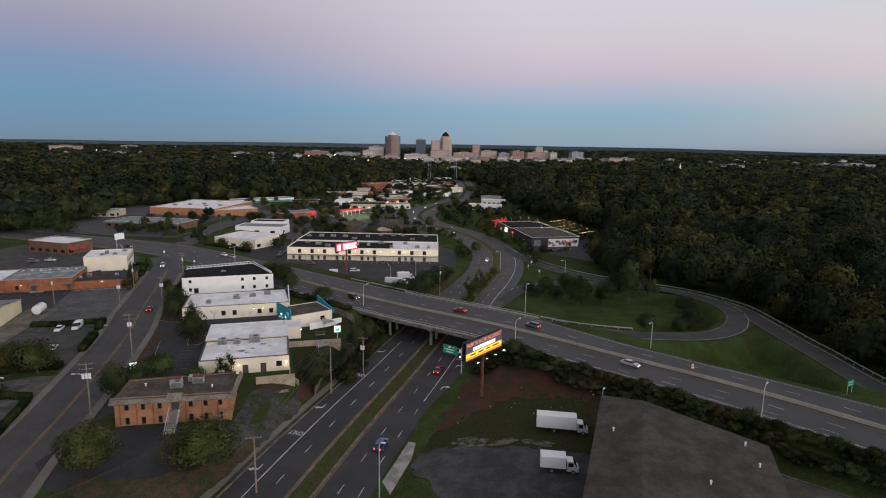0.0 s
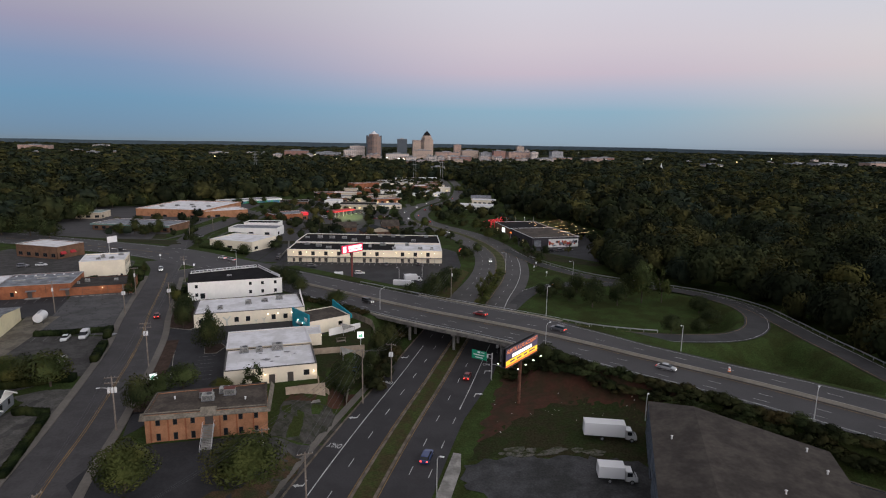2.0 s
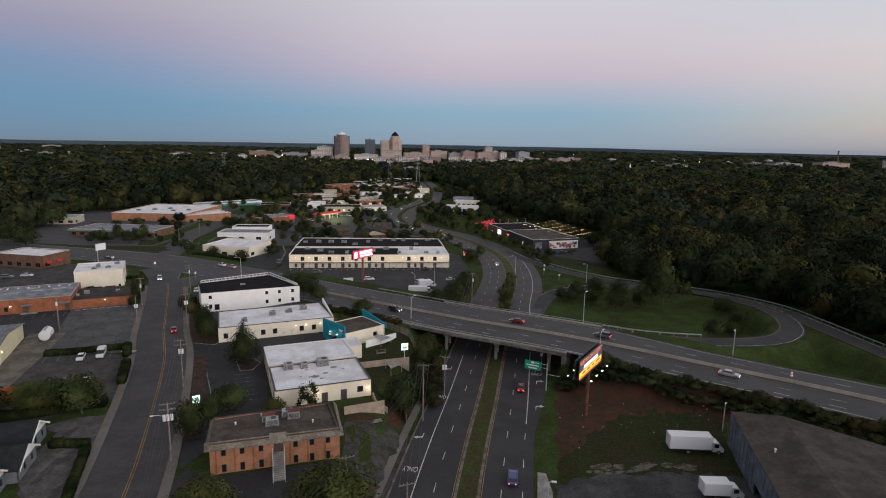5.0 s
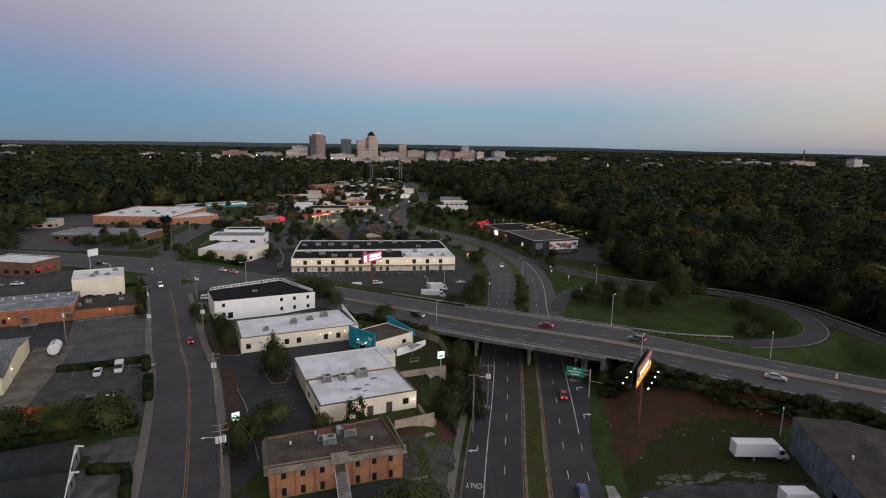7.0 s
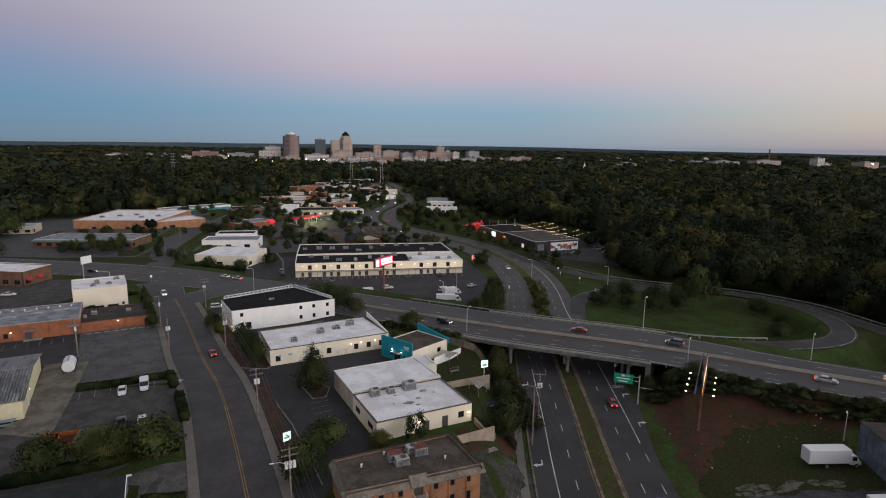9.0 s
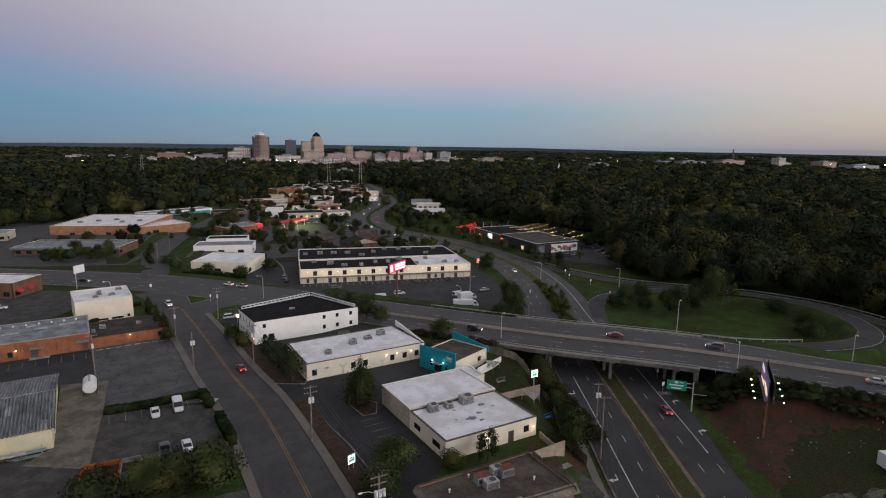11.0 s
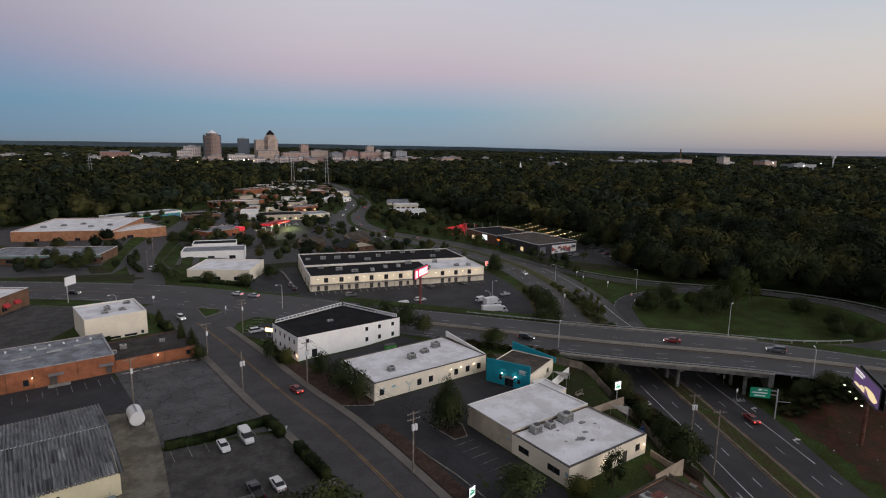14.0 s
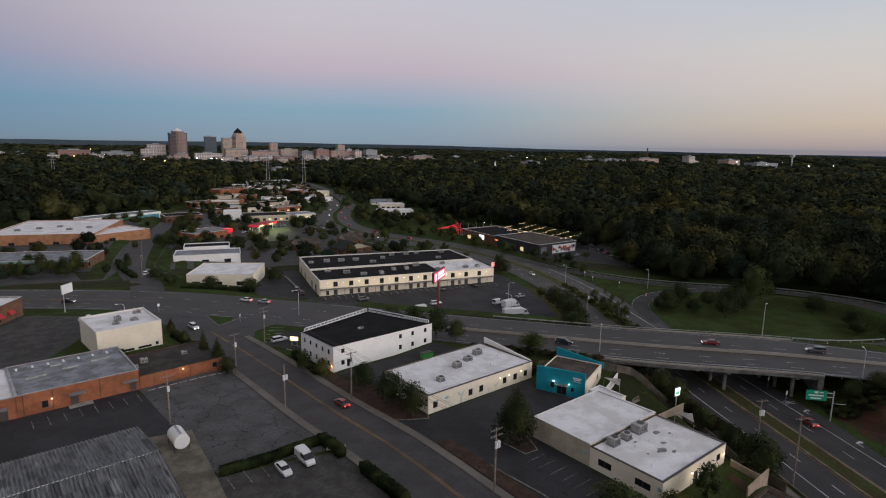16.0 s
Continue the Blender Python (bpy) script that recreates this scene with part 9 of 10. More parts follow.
def city_block(x, y, w, top, wall, label, depth=None, name="office_block"):
    z = ground_at(x, y)
    d = depth or min(w, 40)
    ob = thing(name, pose(x, y, z, 0, 0, 4), label, "building", "city centre")
    h = top - z
    bm = bmesh.new()
    box(bm, -w / 2, w / 2, 0, d, -2, h)
    part("wall", bm, wall, ob)
    bm = bmesh.new()
    box(bm, -w / 2 - 0.3, w / 2 + 0.3, -0.3, d + 0.3, h + 0.02, h + 1.0)
    part("roof", bm, ROOF_GREY, ob)
    bm = bmesh.new()
    box(bm, -w * 0.2, w * 0.15, d * 0.3, d * 0.7, h + 1.0, h + 3.6)
    part("roof_plant", bm, F_GREY, ob)
    return ob


for x, y, w, top, mt, lab in (
        (-225, 1766, 42, 40, F_WHITE, "white stepped city block"), (-207, 1808, 54, 52, F_WHITE, "white banded city block"), (-70, 1849, 36, 75, F_GLASS, "dark glass office tower"), (-152, 1713, 65, 22, F_WHITE, "low white lit city block"),
        (-80, 1728, 80, 31, F_WHITE, "white city block at the centre"), (-7, 1760, 68, 42, F_TAN, "tan city block below the towers"), (72, 1798, 87, 37, F_PINK, "long pale brick city block"), (109, 1897, 27, 60, F_PINK, "slim pale brick block behind others"),
        (144, 1824, 60, 43, F_TAN, "tan city block among others"), (191, 1790, 40, 38, F_GREY, "grey city block among others"), (229, 1765, 42, 44, F_RED, "red brick city block with windows"), (294, 1796, 77, 41, F_PINK, "long pale brick city block"), (311, 1874, 27, 58, F_TAN, "slim tan block behind others"),
        (321, 1812, 16, 46, F_WHITE, "narrow white block with windows"), (337, 1768, 25, 42, F_WHITE, "white block with dark bands"), (351, 1663, 51, 25, F_WHITE, "low white city block"), (-405, 1856, 83, 34, F_RED, "low red brick block among trees"), (-307, 1875, 90, 30, F_GREY, "low grey block among trees"),
        (23, 1150, 31, 17, F_WHITE, "white hall with tall dark windows among trees"), (499, 1677, 47, 28, F_PINK, "low brick block among trees"), (1055, 1579, 77, 24, F_GREY, "grey block among trees"), (519, 2241, 53, 40, F_GREY, "far grey block among trees"),
        (-282, 1777, 68, 24, F_PINK, "low pale block among trees"), (-1419, 2178, 120, 34, F_PINK, "long pale far block"), (-628, 1793, 57, 26, F_WHITE, "white block among trees"), (1475, 1577, 34, 39, F_WHITE, "pale square block above the trees"),
        (1096, 1522, 102, 27, F_GREY, "long pale block among the trees"), (1307, 1602, 109, 29, F_PINK, "long low brick block"), (1486, 1414, 65, 31, F_PINK, "brick block among trees"), (1385, 1218, 112, 27, F_GREY, "long low grey block"),
        (582, 1832, 55, 27, F_RED, "red brick block among trees"), (625, 1594, 58, 19, F_WHITE, "low pale block among trees"), (448, 1880, 82, 24, F_PINK, "low pale brick block"), (678, 1335, 43, 25, F_WHITE, "white block among trees"), (-1523, 2814, 72, 31, F_WHITE, "far white block among trees")):
    city_block(x, y, w * 0.85, top - 3, mt, lab)

# the brown eight-sided tower with its pale pyramid
t1 = thing("office_tower", pose(-154, 1790, ground_at(-154, 1790), 0, 0, 10), "brown brick office tower with a small pale pyramid roof", "tower", "city centre")
z1 = 78 - ground_at(-154, 1790)


def octagon(r, c=0.35):
    return [(r, -r * c), (r, r * c), (r * c, r), (-r * c, r), (-r, r * c), (-r, -r * c), (-r * c, -r), (r * c, -r)]


bm = bmesh.new()
prism(bm, octagon(20), -2, z1)
part("shaft", bm, F_BROWN, t1)
for k in range(0, 8, 2):
    a = k * math.pi / 4
    bm = bmesh.new()
    x, y = 20.3 * math.cos(a), 20.3 * math.sin(a)
    prism(bm, [(x - 3, y - 3), (x + 3, y - 3), (x + 3, y + 3), (x - 3, y + 3)], -2, z1 + 3)
    part("bay", bm, F_GLASS if k % 4 == 0 else F_BROWN, t1)
bm = bmesh.new()
prism(bm, octagon(15), z1 + 0.05, z1 + 7)
part("crown", bm, F_BROWN, t1)
bm = bmesh.new()
loft(bm, [[(x, y, z1 + 7.05) for x, y in octagon(13)], [(x, y, z1 + 16) for x, y in octagon(0.5)]])
part("pyramid_roof", bm, ROOF_WHITE, t1, "pale pyramid roof")
# the stepped tower with the dark pyramid
t2 = thing("office_tower", pose(8, 1905, ground_at(8, 1905), 0, 0, 6), "tan stepped office tower with a dark pyramid roof", "tower", "city centre")
z2 = 72 - ground_at(8, 1905)
for r, za, zb_ in ((20, -2, z2), (16.5, z2 + 0.05, z2 + 7), (13, z2 + 7.05, z2 + 13)):
    bm = bmesh.new()
    prism(bm, octagon(r, 0.5), za, zb_)
    part("tier", bm, F_TAN, t2)
bm = bmesh.new()
loft(bm, [[(x, y, z2 + 13.05) for x, y in octagon(12, 0.5)], [(x, y, z2 + 19) for x, y in octagon(9, 0.5)], [(x, y, z2 + 27) for x, y in octagon(1.2, 0.5)]])
part("pyramid_roof", bm, ROOF_DARK, t2, "dark pyramid roof")
bm = bmesh.new()
tube(bm, (0, 0, z2 + 27), (0, 0, z2 + 33), 0.9, 0.3)
part("spire", bm, METAL_WHITE, t2)
bm = bmesh.new()
box(bm, -46, -20.5, -14, 16, -2, z2 - 2)
part("wing", bm, F_TAN, t2)

# the white church spire, a brick chimney, lattice masts
ch = thing("church", pose(492, 1203, ground_at(492, 1203)), "white church with a tall spire above the woods", "church")
bm = bmesh.new()
box(bm, -5, 5, 0, 26, -1, 10)
part("nave", bm, PAINT_WHITE, ch)
bm = bmesh.new()
box(bm, -2.0, 2.0, -4.1, -0.05, -1, 17)
part("tower", bm, PAINT_WHITE, ch)
bm = bmesh.new()
loft(bm, [[(-1.8, -3.9, 17.05), (1.8, -3.9, 17.05), (1.8, -0.3, 17.05), (-1.8, -0.3, 17.05)], [(-0.12, -2.2, 27), (0.12, -2.2, 27), (0.12, -2.0, 27), (-0.12, -2.0, 27)]])
part("spire", bm, PAINT_WHITE, ch)
chim = thing("chimney", pose(1438, 1755, ground_at(1438, 1755)), "tall dark brick chimney on the skyline", "chimney")
bm = bmesh.new()
tube(bm, (0, 0, -1), (0, 0, 62 - ground_at(1438, 1755)), 3.2, 2.2, 12)
part("shaft", bm, BRICK_BROWN, chim)
wt = thing("water_tower", pose(1828, 1461, ground_at(1828, 1461)), "pale water tower on the skyline", "water tower")
zt = 47 - ground_at(1828, 1461)
bm = bmesh.new()
tube(bm, (0, 0, -1), (0, 0, zt - 5), 2.5)
part("stem", bm, METAL_WHITE, wt)
bm = bmesh.new()
tube(bm, (0, 0, zt - 9), (0, 0, zt), 6, 8, 16)
part("bowl", bm, METAL_WHITE, wt)


def lattice_mast(x, y, top):
    z = ground_at(x, y)
    h = top - z
    ob = thing("power_pylon", pose(x, y, z), "pale steel lattice power pylon above the trees", "pylon", "power pylons")
    for sx in (-1, 1):
        for sy in (-1, 1):
            bm = bmesh.new()
            tube(bm, (2.4 * sx, 2.4 * sy, 0), (0.9 * sx, 0.9 * sy, h), 0.18, 0.14, 4)
            part("leg", bm, METAL, ob)
    for k in range(4):
        bm = bmesh.new()
        zc = h * (0.62 + 0.12 * k)
        tube(bm, (-4.5, 0, zc), (4.5, 0, zc), 0.2, n=4)
        part("crossarm", bm, METAL, ob)


lattice_mast(-308, 1056, 42)
lattice_mast(-22, 960, 44)
lattice_mast(20, 900, 44)
# bright lamps and lit windows far off
far_lamps = random.Random(3)
GLOBE = plain("far_flood_lamp", (1, 1, 1), 0.4, emit=(1.0, 0.93, 0.82), strength=25.0)
GLOBE_WARM = plain("far_warm_lamp", (1, 0.8, 0.5), 0.4, emit=(1.0, 0.62, 0.3), strength=14.0)


def far_lamp(x, y, h, r, mat, label):
    ob = thing("flood_lamp", pose(x, y, ground_at(x, y)), label, "lamp", "far lamps")
    bm = bmesh.new()
    tube(bm, (0, 0, -1), (0, 0, h), 0.4, 0.3, 6)
    part("mast", bm, METAL_DARK, ob)
    bm = bmesh.new()
    box(bm, -r, r, -r * 0.6, r * 0.6, h + 0.01, h + r * 1.2)
    part("lamp_head", bm, mat, ob)


for x, y, h in ((1395, 1330, 26), (1440, 1290, 26), (1490, 1250, 26), (1330, 1180, 22), (1420, 1120, 20)):
    far_lamp(x, y, h, 1.2, GLOBE, "bright white stadium flood lamp")
for k in range(26):
    a, d = far_lamps.uniform(-0.55, 0.95), far_lamps.uniform(1300, 3200)
    far_lamp(-40 + d * math.sin(a), d * math.cos(a), 21, far_lamps.uniform(0.35, 0.8), far_lamps.choice((GLOBE, GLOBE_WARM)), "small bright lamp among far trees")
for x, y in ((-75, 1700), (-62, 1702), (5, 1740), (-140, 1700), (-110, 1705)):
    far_lamp(x, y, 18, 1.1, GLOBE, "bright lamp in the city centre")

# smaller blocks that fill the city centre and the far districts
block_rng = random.Random(17)
for k in range(64):
    u = block_rng.gauss(0, 1)
    x, y = 20 + 210 * u, block_rng.uniform(1560, 1760) + 40 * abs(u)
    w = block_rng.uniform(10, 34)
    wall, lab = block_rng.choice(((F_WHITE, "small pale city block"), (F_PINK, "small brick city block"), (F_TAN, "small tan city block"), (F_RED, "small red brick city block"), (F_WHITE, "small white city block")))
    city_block(x, y, w, ground_at(x, y) + block_rng.uniform(13, 26) * (1.15 - 0.12 * abs(u)), wall, lab, block_rng.uniform(10, 22))
for k in range(16):
    x, y = block_rng.uniform(450, 1900), block_rng.uniform(1500, 2300)
    wall, lab = block_rng.choice(((F_WHITE, "low pale building among far trees"), (F_PINK, "low brick building among far trees"), (F_GREY, "low grey building among far trees")))
    city_block(x, y, block_rng.uniform(10, 30), ground_at(x, y) + block_rng.uniform(13, 19), wall, lab, 16)
for k in range(14):
    x, y = block_rng.uniform(-1500, -350), block_rng.uniform(1500, 2400)
    city_block(x, y, block_rng.uniform(10, 30), ground_at(x, y) + block_rng.uniform(13, 19), block_rng.choice((F_WHITE, F_PINK, F_GREY)), "low building among far trees", 16)

# ---- woods ----
rng = np.random.default_rng(5)


def cube_ball(n):
    """A ball of four-cornered faces, n by n on each of six sides."""
    vs, qs, seen = [], [], {}
    for axis in range(3):
        for sgn in (-1, 1):
            idx = {}
            for i in range(n + 1):
                for j in range(n + 1):
                    p = np.zeros(3)
                    p[axis], p[(axis + 1) % 3], p[(axis + 2) % 3] = sgn, math.tan((2 * i / n - 1) * math.pi / 4), math.tan((2 * j / n - 1) * math.pi / 4)
                    key = tuple(p.round(4))
                    if key not in seen:
                        seen[key] = len(vs)
                        vs.append(p / np.linalg.norm(p))
                    idx[i, j] = seen[key]
            for i in range(n):
                for j in range(n):
                    q = [idx[i, j], idx[i + 1, j], idx[i + 1, j + 1], idx[i, j + 1]]
                    qs.append(q if sgn > 0 else q[::-1])
    vs, qs = np.array(vs), np.array(qs)
    if n < 3:
        qs = qs[vs[qs].mean(1)[:, 2] > -0.6]      # the hidden underside is left open
    return vs, qs


BALLS = {n: cube_ball(n) for n in (1, 2)}


def leaf_cards(centres, out, size, r):
    """Small leafy faces at places, facing roughly outwards; they take their light as the clump they cover does."""
    n = len(centres)
    nrm = out + r.normal(0, 0.40, (n, 3))
    nrm /= np.linalg.norm(nrm, axis=1)[:, None]
    a = np.cross(nrm, r.normal(size=(n, 3)))
    a /= np.linalg.norm(a, axis=1)[:, None]
    b = np.cross(nrm, a)
    s = size * r.uniform(0.6, 1.35, (n, 1))
    v = np.stack([centres - a * s, centres - b * s * 0.7 + nrm * s * 0.25, centres + a * s, centres + b * s * 0.7 - nrm * s * 0.1], 1)
    soft = out + nrm * 0.55
    soft /= np.linalg.norm(soft, axis=1)[:, None]
    return v.reshape(-1, 3), np.arange(4 * n).reshape(-1, 4), np.repeat(soft, 4, 0)


def clumps(pieces, heart=0.35, whole=0.7):
    """Clumps of leaves joined: places, faces and normals, which follow the clump and the whole crown round its heart."""
    v, q = strips(*[(a, b) for a, b, _ in pieces])
    n = np.concatenate([c for _, _, c in pieces])
    out = v - (0, 0, heart)
    return v, q, n + whole * out / np.maximum(np.linalg.norm(out, axis=1), 1e-6)[:, None]


def leafy_mesh(name, v, q, n):
    """A smooth mesh of leaves with its own normals."""
    me = np_mesh(name, v, q)
    me.shade_smooth()
    n = n / np.maximum(np.linalg.norm(n, axis=1), 1e-6)[:, None]
    me.attributes.new("custom_normal", "FLOAT_VECTOR", "POINT").data.foreach_set("vector", n.astype(np.float32).ravel())
    return me


def crown(r, lobes, cards, card_size, ball=2, spread_out=0.55, flat=0.8, core=0.86):
    """A crown one high and about one wide, on z 0 to 1: lobes of uneven size with leaves all over them."""
    pieces = []
    for k in range(lobes):
        a = 2 * math.pi * (k + r.uniform(-0.3, 0.3)) / max(lobes - 1, 1)
        if k == lobes - 1:
            c, rad = np.array([r.uniform(-0.06, 0.06), r.uniform(-0.06, 0.06), 0.68]), r.uniform(0.26, 0.32)
        else:
            c, rad = np.array([math.cos(a) * spread_out * 0.5, math.sin(a) * spread_out * 0.5, r.uniform(0.30, 0.62)]), r.uniform(0.19, 0.31)
        v, q = BALLS[ball]
        bump = 1 + r.normal(0, 0.10, (len(v), 1))
        pieces.append((c + v * rad * core * bump * (1, 1, flat), q, v))
        m = cards // lobes
        d = r.normal(size=(m, 3))
        d[:, 2] = np.abs(d[:, 2]) * 1.1 - 0.35
        d /= np.linalg.norm(d, axis=1)[:, None]
        pieces.append(leaf_cards(c + d * rad * r.uniform(0.66, 1.18, (m, 1)) * (1, 1, flat), d, card_size, r))
    return clumps(pieces)


def scatter(templates, xy, z, height, wide, r):
    """Copies of crowns at many places, joined."""
    vs, qs, ns, ts, k = [], [], [], [], 0
    tone = np.searchsorted((0.34, 0.52, 0.80, 0.94), r.random(len(xy)))
    pick = r.integers(0, len(templates), len(xy))
    turn = r.uniform(0, 2 * math.pi, len(xy))
    for i, (v, q, nr) in enumerate(templates):
        sel = np.nonzero(pick == i)[0]
        if not len(sel):
            continue
        c, s = np.cos(turn[sel])[:, None], np.sin(turn[sel])[:, None]
        X = (v[None, :, 0] * c - v[None, :, 1] * s) * wide[sel, None] + xy[sel, 0, None]
        Y = (v[None, :, 0] * s + v[None, :, 1] * c) * wide[sel, None] + xy[sel, 1, None]
        Z = v[None, :, 2] * height[sel, None] + z[sel, None]
        vs.append(np.stack([X, Y, Z], 2).reshape(-1, 3))
        ns.append(np.stack([nr[None, :, 0] * c - nr[None, :, 1] * s, nr[None, :, 0] * s + nr[None, :, 1] * c, np.broadcast_to(nr[None, :, 2], X.shape)], 2).reshape(-1, 3))
        qs.append((q[None] + (np.arange(len(sel)) * len(v))[:, None, None]).reshape(-1, 4) + k)
        ts.append(np.repeat(tone[sel], len(q)))
        k += len(sel) * len(v)
    return np.concatenate(vs), np.concatenate(qs), np.concatenate(ns), np.concatenate(ts)


def inside(poly, x, y):
    p = np.array(poly, float)
    odd = np.zeros(x.shape, bool)
    for (ax, ay), (bx, by) in zip(p, np.roll(p, -1, 0)):
        hit = ((ay > y) != (by > y)) & (x < (bx - ax) * (y - ay) / (by - ay + 1e-9) + ax)
        odd ^= hit
    return odd


# where the town stands open: roads, lots and roofs
OPEN_TOWN = [(-420, -200), (-420, 330), (-270, 345), (-255, 420), (-290, 500), (-215, 560), (-150, 640), (-120, 760), (-95, 900), (-40, 1000), (60, 1000), (75, 850), (80, 700), (75, 560), (82, 520),
             (98, 470), (112, 400), (114, 330), (78, 300), (76, 272), (102, 245), (116, 217), (117, 172), (114, 122), (131, 66), (230, -200)]


def wood_places(r, count, near, far, min_gap):
    """Scattered places outside the open town, in the part of the land before the walk."""
    ang = r.uniform(-0.76, 1.12, count)
    d = np.sqrt(r.uniform(near**2, far**2, count))
    x, y = -40 + d * np.sin(ang), -20 + d * np.cos(ang)
    keep = ~inside(OPEN_TOWN, x, y) & (y > 40)
    x, y = x[keep], y[keep]
    cell = {}
    out = []
    for i, (a, b) in enumerate(zip((x / min_gap).astype(int), (y / min_gap).astype(int))):
        if (a, b) not in cell:
            cell[a, b] = i
            out.append(i)
    return np.stack([x[out], y[out]], 1)


def woods(name, xy, templates, h0, h1, w, r, sink=2.0):
    z = ground_height(xy[:, 0], xy[:, 1]) - sink
    h = r.uniform(h0, h1, len(xy))
    *shape, tones = scatter(templates, xy, z, h, h * w * r.uniform(0.75, 1.3, len(xy)), r)
    ob = link_mesh(name, leafy_mesh(name, *shape), WOOD_TONES)
    ob.data.polygons.foreach_set("material_index", tones.astype(np.int32))
    return tagged(ob, "dense dark green broadleaf woodland", "woodland", kind="stuff")


def dome(r, cards, card_size, bumps=10, core=0.84, ragged=(0.86, 1.10), low=-0.2, own=0.5):
    """A woodland crown one wide and one high: an uneven dome of swelling boughs, leafy all over."""
    boughs = r.normal(size=(bumps, 3))
    boughs[:, 2] = np.abs(boughs[:, 2]) * 1.2 - 0.25
    boughs /= np.linalg.norm(boughs, axis=1)[:, None]
    reach = r.uniform(0.6, 1.0, bumps)

    def swell(d):
        near = d @ boughs.T
        b = np.exp((near - 1) / 0.11) * reach
        k = b.argmax(1)
        top = b.max(1)[:, None]
        away = d - near[np.arange(len(d)), k][:, None] * boughs[k]
        return 0.68 + 0.34 * top, d + away * (0.4 + 1.3 * top)

    half = np.array((0.5, 0.5, 0.5))
    v, q = BALLS[2]
    rad, n = swell(v)
    d = r.normal(size=(cards, 3))
    d /= np.linalg.norm(d, axis=1)[:, None]
    d[:, 2] = np.where(d[:, 2] < low, np.abs(d[:, 2]), d[:, 2])
    d /= np.linalg.norm(d, axis=1)[:, None]
    out, soft = swell(d)
    cv, cq, cn = leaf_cards((0, 0, 0.46) + d * half * out * r.uniform(*ragged, (cards, 1)), d, card_size, r)
    return clumps([((0, 0, 0.46) + v * half * rad * core, q, n), (cv, cq, cn * own + np.repeat(soft, 4, 0))], 0.3, 0.3)


near_crowns = [dome(rng, 620, 0.038, 12, 0.80, (0.78, 1.12), -0.2, 0.8) for _ in range(12)]
mid_crowns = [dome(rng, 78, 0.088, 8, 0.88) for _ in range(10)]
town_crowns = [dome(rng, 130, 0.07, 8, 0.85) for _ in range(8)]
far_crowns = [dome(rng, 10, 0.17, 5, 0.95) for _ in range(8)]
near_places = wood_places(rng, 24000, 120, 440, 12)
mid_places = wood_places(rng, 44000, 440, 1150, 15)
far_places = wood_places(rng, 40000, 1900, 4700, 56)
edge_places = wood_places(rng, 30000, 1150, 1900, 21)
woods("woodland", near_places, near_crowns, 14, 25, 0.84, rng)
woods("woodland_beyond", mid_places, mid_crowns, 13, 26, 0.98, rng)
woods("woodland_far", edge_places, far_crowns, 12, 27, 1.35, rng)
woods("woodland_far", far_places, far_crowns, 11, 25, 3.2, rng)

# the last low ridge under the sky; its blue is distance haze put into the colour
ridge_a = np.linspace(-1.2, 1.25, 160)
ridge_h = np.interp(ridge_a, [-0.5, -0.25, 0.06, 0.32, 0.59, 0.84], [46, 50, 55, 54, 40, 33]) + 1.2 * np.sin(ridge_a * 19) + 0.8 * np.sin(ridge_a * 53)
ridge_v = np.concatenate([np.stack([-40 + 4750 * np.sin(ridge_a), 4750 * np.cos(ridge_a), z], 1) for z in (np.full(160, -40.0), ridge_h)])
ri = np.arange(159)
RIDGE_HAZE = material("haze_tinted_ridge", (0.060, 0.085, 0.105), 0.95, 0.1, 40, 0.15, 400, 0.0)
tagged(link_mesh("backdrop", np_mesh("backdrop", ridge_v, np.stack([ri, ri + 1, ri + 161, ri + 160], 1)), RIDGE_HAZE), "low wooded ridge on the horizon, haze painted in as blue-grey", "backdrop", kind="structure")

# ---- single trees, shrubs and hedges ----
tree_rng = np.random.default_rng(11)


def tree_mesh(r, kind, fine=False):
    """Crown and trunk meshes of a tree 1 m high and wide; scaled when planted."""
    if kind == "round":
        v, q, n = dome(r, 6400 if fine else 2000, 0.017 if fine else 0.027, 30, 0.60, (0.60, 1.12), -0.7, 1.2)
    elif kind == "cone":
        v, q, n = dome(r, 3400, 0.021, 28, 0.62, (0.62, 1.18), -0.9, 1.0)
        v = (v - (0, 0, 0.06)) * np.stack([np.clip(1.50 - 1.26 * v[:, 2], 0.12, 1.3)] * 2 + [np.full(len(v), 1.06)], 1)
    elif kind == "open":
        pieces = []
        for k in range(12):
            a, z = r.uniform(0, 6.28), r.uniform(0.3, 0.92)
            rad = r.uniform(0.16, 0.40) * (1.15 - z * 0.55)
            c = np.array([math.cos(a) * rad, math.sin(a) * rad, z])
            bv, bq = BALLS[2]
            pieces.append((c + bv * 0.05, bq, bv))
            d = r.normal(size=(130, 3))
            d /= np.linalg.norm(d, axis=1)[:, None]
            pieces.append(leaf_cards(c + d * r.uniform(0.03, 0.16, (130, 1)), d, 0.024, r))
        v, q, n = clumps(pieces)
    else:
        v, q, n = crown(r, 6, 780, 0.046, 2, 0.75, 0.9, 0.7)
        v = (v - (0, 0, 0.1)) * (1, 1, 1.1)
    return leafy_mesh("crown", v, q, n)


